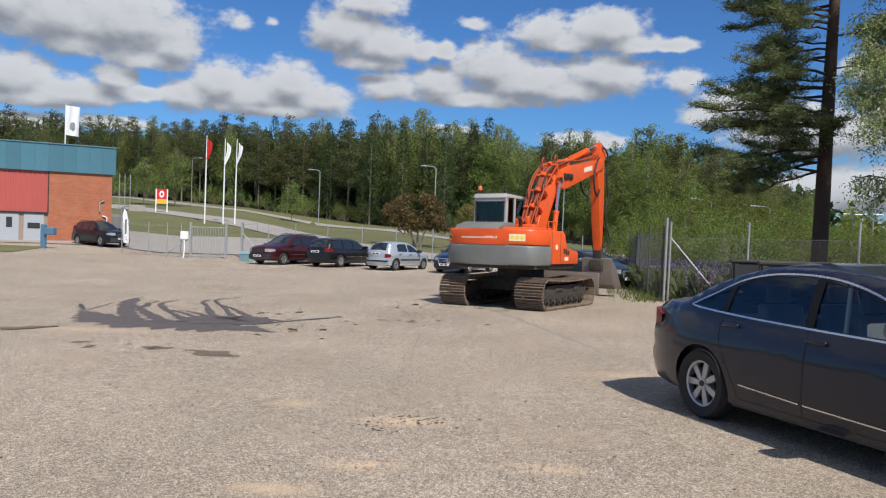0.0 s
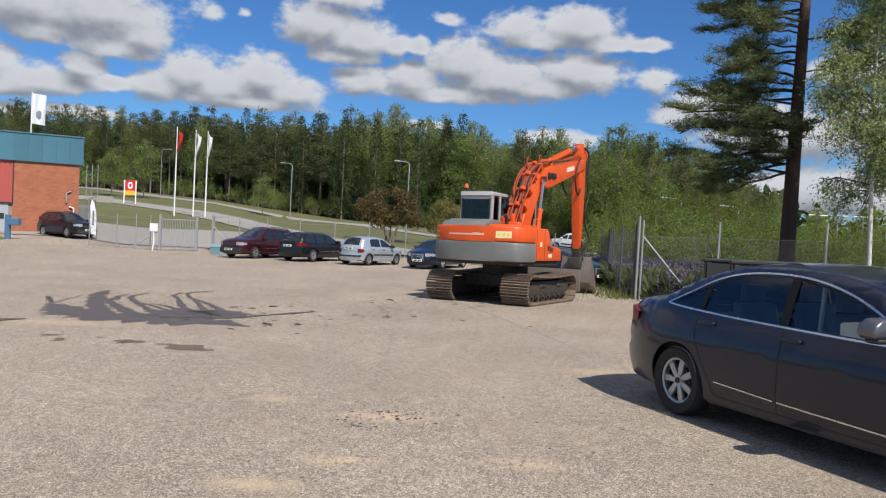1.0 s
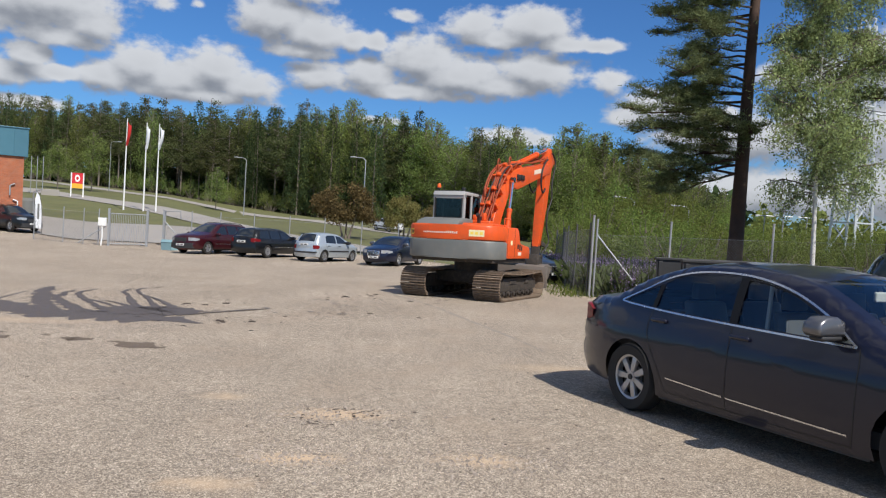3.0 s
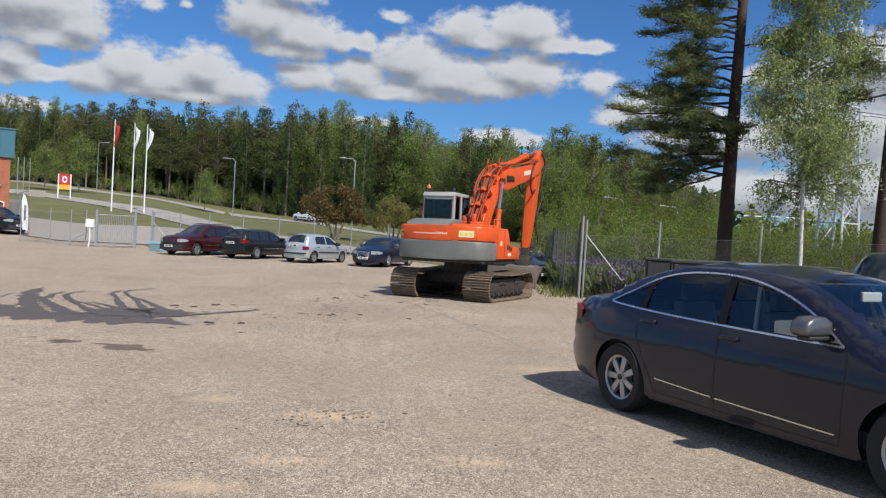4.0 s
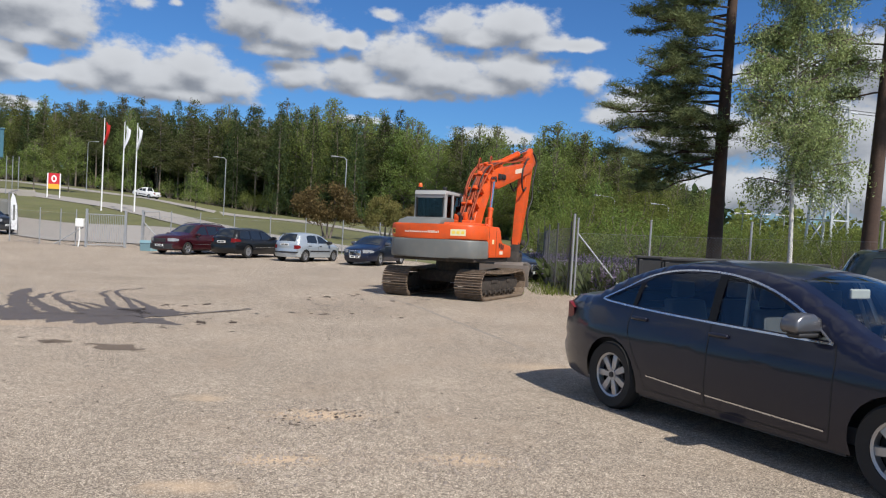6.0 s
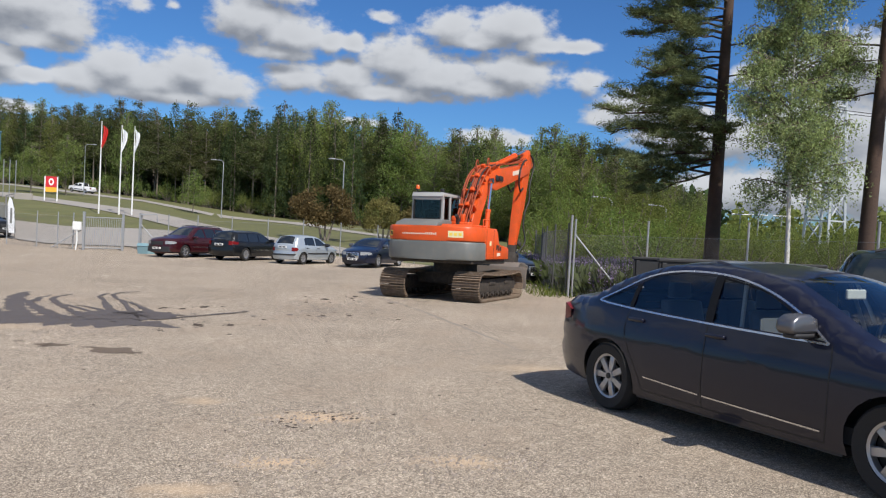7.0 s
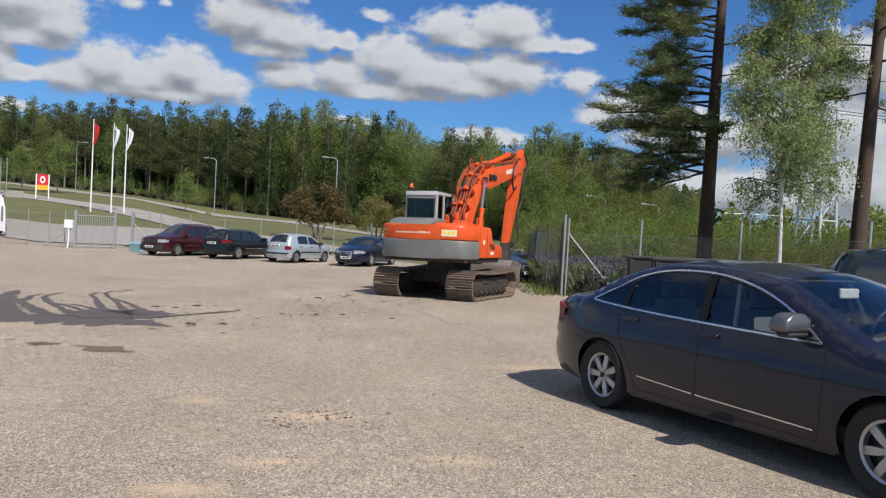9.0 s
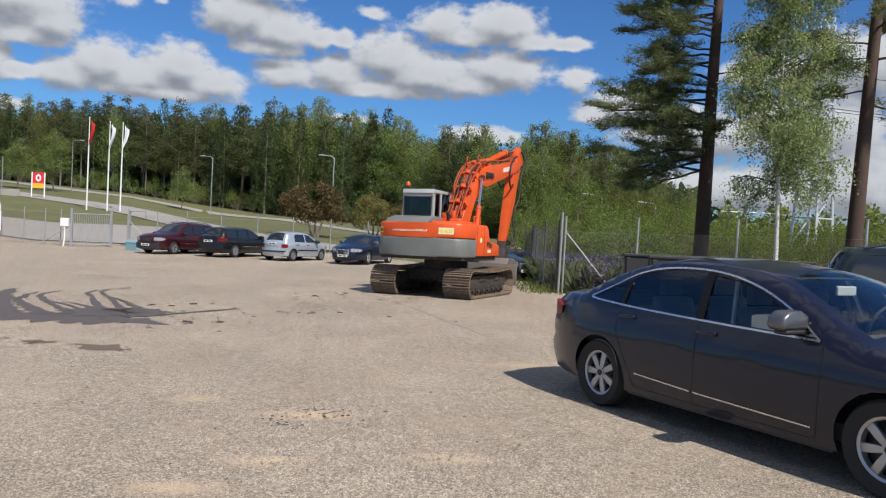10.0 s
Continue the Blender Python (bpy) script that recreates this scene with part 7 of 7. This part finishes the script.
def build_far_wood():
    """Closes the view between the trunks and along the horizon."""
    rng = np.random.default_rng(77)
    g = Geo()
    cs, ss = [], []
    for k in range(2600):
        az = spread(-36, 26, rng)
        d = table(EDGE, az) + 20 + 12 * rng.random()
        p = polar(az, d)
        top = table(TOPS, az) * 0.9 * d + 1.57 - p.z
        cs.append((p.x, p.y, p.z + top * (0.02 + 0.88 * rng.random())))
        ss.append(1.5 + 0.8 * rng.random())
    for k in range(1300):                                     # thicket between the trunks
        az = spread(-36, 26, rng)
        p = polar(az, table(EDGE, az) + 22 + 8 * rng.random())
        cs.append((p.x, p.y, p.z + 5.5 * rng.random() ** 1.3))
        ss.append(1.7 + 0.6 * rng.random())
    leaf_cloud(g, cs, ss, 30, 0.6, 1.3, rng)
    tagged(part("woodland", g, M["spruce"]), "dark depth of the wood behind the first trees", "wood", kind="stuff")
    g = Geo()
    cs, ss = [], []
    for k in range(1500):
        az = spread(22, 62, rng)
        d = spread(230, 330, rng)
        p = polar(az, d)
        cs.append((p.x, p.y, p.z + 9.5 * rng.random() * (0.8 + 0.3 * math.sin(az * 2.1))))
        ss.append(2.4 + 1.2 * rng.random())
    leaf_cloud(g, cs, ss, 26, 0.9, 1.2, rng)
    tagged(part("woodland", g, M["birch"]), "low distant green woods along the horizon", "wood", kind="stuff")


build_far_wood()


def build_meadow():
    """Tall grass and lupins between the fence and the scrub."""
    rng = np.random.default_rng(9)
    grass, lupin = Geo(), Geo()
    for k in range(42000):
        az = spread(12.5, 44, rng)
        lo = table([(12.5, 34), (14.6, 28), (16.2, 24.0), (21, 23.6), (28, 22.4), (36, 21.4), (44, 22)], az)
        d = lo + (46 - lo) * rng.random() ** 1.5
        x, y = d * math.sin(radians(az)), d * math.cos(radians(az))
        z = plane(x, y) - 0.08
        h = spread(0.35, 1.0, rng)
        a = rng.random() * 6.28
        w = 0.009 + 0.007 * rng.random()
        bx, by = math.cos(a) * w, math.sin(a) * w
        tx, ty = rng.normal() * 0.16, rng.normal() * 0.16
        n = len(grass.v)
        grass.v += [(x - bx, y - by, z), (x + bx, y + by, z), (x + tx + bx * 0.3, y + ty + by * 0.3, z + h), (x + tx * 1.6, y + ty * 1.6, z + h * 1.12)]
        grass.f += [(n, n + 1, n + 2), (n, n + 2, n + 3)]
        if rng.random() < 0.20 and noise.noise(Vector((x * 0.22, y * 0.22, 3))) > -0.12:
            for j in range(9):
                q = 0.030 * (1 - j / 11)
                c = Vector((x + tx, y + ty, z + h * 0.75 + 0.06 * j))
                m = len(lupin.v)
                u = Vector((math.cos(a + j * 2.1), math.sin(a + j * 2.1), 0.4)) * q * 1.6
                v = Vector((-u.y, u.x, 0.02))
                lupin.v += [tuple(c - u - v), tuple(c + u - v), tuple(c + u + v), tuple(c - u + v)]
                lupin.f.append((m, m + 1, m + 2, m + 3))
    tagged(part("tall_grass", grass, M["reed"]), "tall unmown grass behind the wire fence", "grass", kind="stuff")
    tagged(part("lupins", lupin, M["lupin"]), "violet lupins flowering in tall grass", "flowers", kind="stuff")
    weeds = Geo()
    for k in range(420):                                     # weeds at the fence foot and the yard's edge
        u = rng.random()
        x = 6.1 + 0.5 * rng.normal() + 0.3 * u
        y = 22.6 + 5.5 * u ** 2 + 0.35 * rng.normal()
        z, h, a = plane(x, y) - 0.02, spread(0.06, 0.40, rng), rng.random() * 6.28
        n = len(weeds.v)
        bx, by = math.cos(a) * 0.018, math.sin(a) * 0.018
        tx, ty = rng.normal() * 0.15, rng.normal() * 0.15
        weeds.v += [(x - bx, y - by, z), (x + bx, y + by, z), (x + tx, y + ty, z + h)]
        weeds.f.append((n, n + 1, n + 2))
    tagged(part("weeds", weeds, M["bush"]), "green weeds along the asphalt edge", "weeds", kind="stuff")


build_meadow()


# ---------------------------------------------------------------- power mast and wires
def build_mast():
    p = polar(33.0, 112)
    t = empty("power_mast", Matrix.Translation(p) @ Matrix.Rotation(0.4, 4, "Z"), "grey lattice power mast behind the scrub", "mast")
    H, b0, b1 = 31.0, 1.9, 0.7

    def corner(k, z):
        w = b0 + (b1 - b0) * z / H
        return Vector((w * (1 if k in (0, 3) else -1), w * (1 if k < 2 else -1), z))
    for k in range(4):
        part("leg", Geo().tube([corner(k, -0.2), corner(k, H)], 0.19, 5), M["palesteel"], t)
    z = 1.5
    i = 0
    while z < H - 2:
        nz = z + 3.8
        for k in range(4):
            a, b = (k, (k + 1) % 4) if i % 2 else ((k + 1) % 4, k)
            part("brace", Geo().tube([corner(a, z), corner(b, nz)], 0.10, 4), M["palesteel"], t)
            part("cross_bar", Geo().tube([corner(k, nz), corner((k + 1) % 4, nz)], 0.12, 4), M["palesteel"], t)
        z = nz
        i += 1
    for z in (20, 25, 30):
        part("arm", Geo().tube([(-4.5, 0, z), (4.5, 0, z)], 0.14, 5), M["palesteel"], t)
    for z, s in ((20, -4.5), (20, 4.5), (25, 4.5)):
        a = Matrix.Translation(p) @ Matrix.Rotation(0.4, 4, "Z") @ Vector((s, 0, z))
        q = [a.lerp(a + Vector((150, -60, -2)), u) - Vector((0, 0, 20 * u * (1 - u))) for u in [j / 12 for j in range(13)]]
        w = tagged(part("power_line", Geo().tube(q, 0.05, 4), M["black"]), "black overhead power line", "cable", "overhead lines")
    for az, d, h in ((27.6, 120, 6), (28.8, 120, 6), (31.8, 118, 8), (30.3, 122, 6)):
        q = polar(az, d)
        s = empty("switchgear_portal", Matrix.Translation(q), "small grey steel portal in the switchyard", "portal", "switchyard portals")
        part("post", Geo().tube([(0, 0, -0.2), (0, 0, h)], 0.10, 5), M["steel"], s)
        part("beam", Geo().tube([(-1.4, 0, h), (1.4, 0, h)], 0.09, 5), M["steel"], s)


build_mast()


# ---------------------------------------------------------------- stains, sand and chips on the asphalt
def ribbon_stain(pts, widths, lift, seed, rag=0.35):
    """A wet run on the asphalt with an uneven edge."""
    rng = np.random.default_rng(seed)
    line = smooth_line(pts, 0.07)
    g = Geo()
    n = len(line)
    for i, p in enumerate(line):
        d = (line[min(i + 1, n - 1)] - line[max(i - 1, 0)]).normalized()
        nrm = Vector((-d[1], d[0]))
        u = i / (n - 1) * (len(widths) - 1)
        k = min(len(widths) - 2, int(u))
        w = widths[k] + (widths[k + 1] - widths[k]) * (u - k)
        for s in (1, -1):
            e0 = p + nrm * s * w
            e = p + nrm * s * w * (0.86 + 0.75 * (noise.noise(Vector((e0[0] * 3.1 + s, e0[1] * 3.1, seed))) + 0.25 * rng.random() + rag * noise.noise(Vector((e0[0] * 9.3 - s, e0[1] * 9.3, seed + 9)))))
            g.v.append((e[0], e[1], plane(e[0], e[1]) + lift))
    g.f = [(2 * i, 2 * i + 1, 2 * i + 3, 2 * i + 2) for i in range(n - 1)]
    return g


def build_stains():
    def run(pts, widths):
        k = len(count)
        count.append(k)
        old = k > 15
        tagged(part("wet_stain", ribbon_stain(pts, widths, 0.003 + 0.0006 * (k % 17), k, 0.8 if old else 0.5), M["drying" if old else "wet"]), "dark wet spill drying on the asphalt", "stain", "wet spill", "structure")
    count = []
    run([(-7.38, 14.83), (-6.48, 13.72), (-5.86, 13.2), (-5.31, 12.98), (-4.68, 12.88), (-4.17, 12.85), (-3.75, 12.79), (-3.43, 12.7), (-3.08, 12.46), (-2.88, 12.43)], (0.073, 0.258, 0.472, 0.586, 0.524, 0.514, 0.674, 0.577, 0.276, 0.031))
    run([(-7.39, 14.95), (-7.49, 15.45), (-7.57, 15.99), (-7.73, 16.87)], (0.031, 0.043, 0.034, 0.024))
    run([(-7.47, 14.8), (-7.49, 15.05), (-7.89, 15.73), (-8.23, 16.36), (-7.7, 15.52)], (0.031, 0.053, 0.044, 0.034, 0.022))
    run([(-5.67, 13.25), (-6.36, 14.55), (-6.93, 15.79), (-7.46, 17.14), (-7.74, 18.11), (-7.74, 18.49)], (0.171, 0.176, 0.179, 0.206, 0.193, 0.066))
    run([(-7.09, 16.48), (-6.0, 14.67), (-5.18, 13.4)], (0.07, 0.126, 0.155))
    run([(-6.81, 15.83), (-6.7, 16.16), (-6.95, 17.01), (-6.9, 17.19), (-7.01, 17.67)], (0.056, 0.092, 0.085, 0.061, 0.025))
    run([(-5.94, 14.69), (-5.32, 13.76), (-4.86, 13.11)], (0.032, 0.069, 0.114))
    run([(-6.68, 18.16), (-6.69, 17.62), (-6.71, 17.26), (-6.5, 16.54), (-5.72, 15.13), (-5.02, 13.96), (-4.51, 13.21)], (0.026, 0.063, 0.087, 0.083, 0.065, 0.101, 0.135))
    run([(-5.9, 15.59), (-5.31, 14.89), (-4.72, 14.05), (-4.21, 13.29)], (0.045, 0.054, 0.061, 0.117))
    run([(-5.69, 15.53), (-5.24, 15.17), (-4.74, 14.49)], (0.022, 0.044, 0.106))
    run([(-4.43, 14.03), (-4.82, 14.93), (-5.22, 15.97), (-5.57, 16.88), (-5.95, 17.73), (-6.02, 18.62)], (0.144, 0.087, 0.07, 0.049, 0.052, 0.02))
    run([(-4.81, 14.58), (-4.4, 14.04), (-4.05, 13.94), (-3.85, 14.1), (-3.87, 14.65)], (0.165, 0.714, 0.699, 0.61, 0.109))
    run([(-4.26, 14.52), (-4.7, 15.6), (-5.08, 16.6), (-5.48, 17.4), (-5.82, 18.32), (-5.84, 18.89), (-5.66, 19.16), (-5.53, 19.63)], (0.107, 0.069, 0.049, 0.064, 0.054, 0.056, 0.035, 0.022))
    run([(-5.84, 18.69), (-5.45, 18.85), (-5.04, 19.22)], (0.027, 0.021, 0.011))
    run([(-3.91, 14.41), (-4.26, 15.24), (-4.66, 16.02), (-4.93, 16.5), (-5.09, 16.59)], (0.128, 0.079, 0.059, 0.049, 0.037))
    run([(-3.57, 13.38), (-3.23, 13.87), (-2.81, 14.42), (-2.5, 14.84), (-2.19, 15.17)], (0.119, 0.052, 0.044, 0.068, 0.023))
    run([(-7.14, 11.7), (-6.79, 12.04), (-6.51, 12.28)], (0.199, 0.165, 0.051))
    run([(-4.25, 10.26), (-4.09, 10.36), (-3.94, 10.28), (-3.8, 10.25)], (0.028, 0.195, 0.202, 0.033))
    run([(-3.61, 10.13), (-3.39, 10.07), (-3.13, 9.86), (-2.85, 9.72), (-2.75, 9.84)], (0.032, 0.079, 0.253, 0.176, 0.03))
    run([(-5.39, 10.53), (-5.24, 10.57), (-5.12, 10.66)], (0.037, 0.093, 0.031))
    run([(-4.94, 10.05), (-4.96, 10.33)], (0.056, 0.059))
    run([(-4.59, 10.48), (-4.51, 10.56)], (0.036, 0.06))
    seam = ribbon_stain([(-0.04, 21.65), (1.06, 17.82), (1.61, 15.15), (2.01, 13.07), (2.26, 11.66), (2.4, 10.6)], (0.02, 0.05, 0.035, 0.05, 0.03, 0.01), 0.002, 40, 1.2)
    tagged(part("asphalt_seam", seam, M["seam"]), "faint dark seam in the worn asphalt", "seam", kind="structure")
    rng = np.random.default_rng(31)
    drops = Geo()
    for k in range(60):
        u = rng.random()
        x, y = -4.0 + 6.0 * u + rng.normal() * 0.35, 13.3 + 6.0 * u + rng.normal() * 0.7
        r = spread(0.012, 0.05, rng)
        n = len(drops.v)
        m = 8
        drops.v += [(x + r * math.cos(j * 6.28 / m) * spread(0.7, 1.3, rng) * 1.6, y + r * math.sin(j * 6.28 / m) * spread(0.7, 1.3, rng), plane(x, y) + 0.013) for j in range(m)]
        drops.f.append(tuple(range(n, n + m)))
    tagged(part("oil_drops", drops, M["wet"]), "dark drops and clods trailed over the asphalt", "stain", kind="stuff")
    clods = Geo()

    def clod(x, y, r, long):
        n, m, z = len(clods.v), 9, plane(x, y)
        for s, h in ((1.0, 0.001), (0.55, r * 0.35)):
            clods.v += [(x + s * r * long * math.cos(j * 6.283 / m) * spread(0.65, 1.3, rng), y + s * r * math.sin(j * 6.283 / m) * spread(0.65, 1.3, rng), z + h) for j in range(m)]
        clods.f += [(n + j, n + (j + 1) % m, n + m + (j + 1) % m, n + m + j) for j in range(m)] + [tuple(range(n + m, n + 2 * m))]
    for x, y, r in ((-2.69, 12.78, 0.10), (-2.60, 12.62, 0.05), (-2.18, 12.9, 0.09), (-3.94, 15.5, 0.08), (-3.55, 15.4, 0.08), (-3.24, 15.87, 0.10), (-1.75, 13.9, 0.05), (-1.28, 17.8, 0.06), (-0.9, 18.8, 0.10),
                    (-0.25, 19.4, 0.08), (-1.0, 14.8, 0.05), (-0.73, 14.9, 0.05), (-0.21, 15.0, 0.07), (0.75, 14.56, 0.06), (-3.1, 12.0, 0.05), (-2.9, 16.1, 0.05), (2.0, 14.0, 0.04), (-0.15, 20.0, 0.07)):
        clod(x, y, r * 0.62, 1.5)
        for k in range(4):
            clod(x + rng.normal() * 0.35, y + rng.normal() * 0.5, r * spread(0.15, 0.4, rng), 1.4)
    for k in range(70):                                       # dark pebbles on the sandy patch
        x, y = ((-0.30, 6.53), (-0.56, 6.17), (0.0, 6.45))[k % 3]
        clod(x + rng.normal() * 0.13, y + rng.normal() * 0.10, spread(0.006, 0.017, rng), 1.2)
    for k in range(90):
        clod(spread(-3.5, 2.5, rng), spread(4.2, 13, rng), spread(0.006, 0.016, rng), 1.2)
    tagged(part("soil_clods", clods, M["clod"]), "dark soil clods and pebbles dropped on the asphalt", "clods", kind="stuff")
    chips = Geo()
    for k in range(3000):
        r = spread(0.004, 0.012, rng)
        if k < 500:
            r *= 1.7
        if k < 1500:
            cx, cy, s = ((-0.34, 6.39, 0.45), (-0.52, 5.15, 0.35), (0.85, 5.17, 0.35))[k % 3]
            x, y = cx + rng.normal() * s, cy + rng.normal() * s * 0.6
        else:
            az, d = spread(-45, 35, rng), spread(2.2, 11, rng)
            x, y = d * math.sin(radians(az)), d * math.cos(radians(az))
        z = plane(x, y)
        n = len(chips.v)
        a = rng.random() * 6.28
        chips.v += [(x + r * math.cos(a + j * 1.571) * spread(0.7, 1.4, rng), y + r * math.sin(a + j * 1.571), z + 0.001) for j in range(4)] + [(x, y, z + r * 0.9)]
        chips.f += [(n + j, n + (j + 1) % 4, n + 4) for j in range(4)]
    tagged(part("gravel", chips, M["chips"]), "loose gravel chips scattered on the asphalt", "gravel", kind="stuff")


M["seam"] = mat("seam_asphalt", (0.24, 0.205, 0.17), 0.85, vary=0.3, scale=9, grain=0.4, grain_scale=120)
M["clod"] = mat("dark_soil", (0.05, 0.036, 0.028), 0.9, vary=0.3, scale=20, island=0.3)
M["chips"] = mat("gravel_chips", (0.27, 0.225, 0.185), 0.9, vary=0.3, scale=30, island=0.35)
build_stains()


def motions():
    move_excavator()
    move_pickup()
    move_flags()


motions()
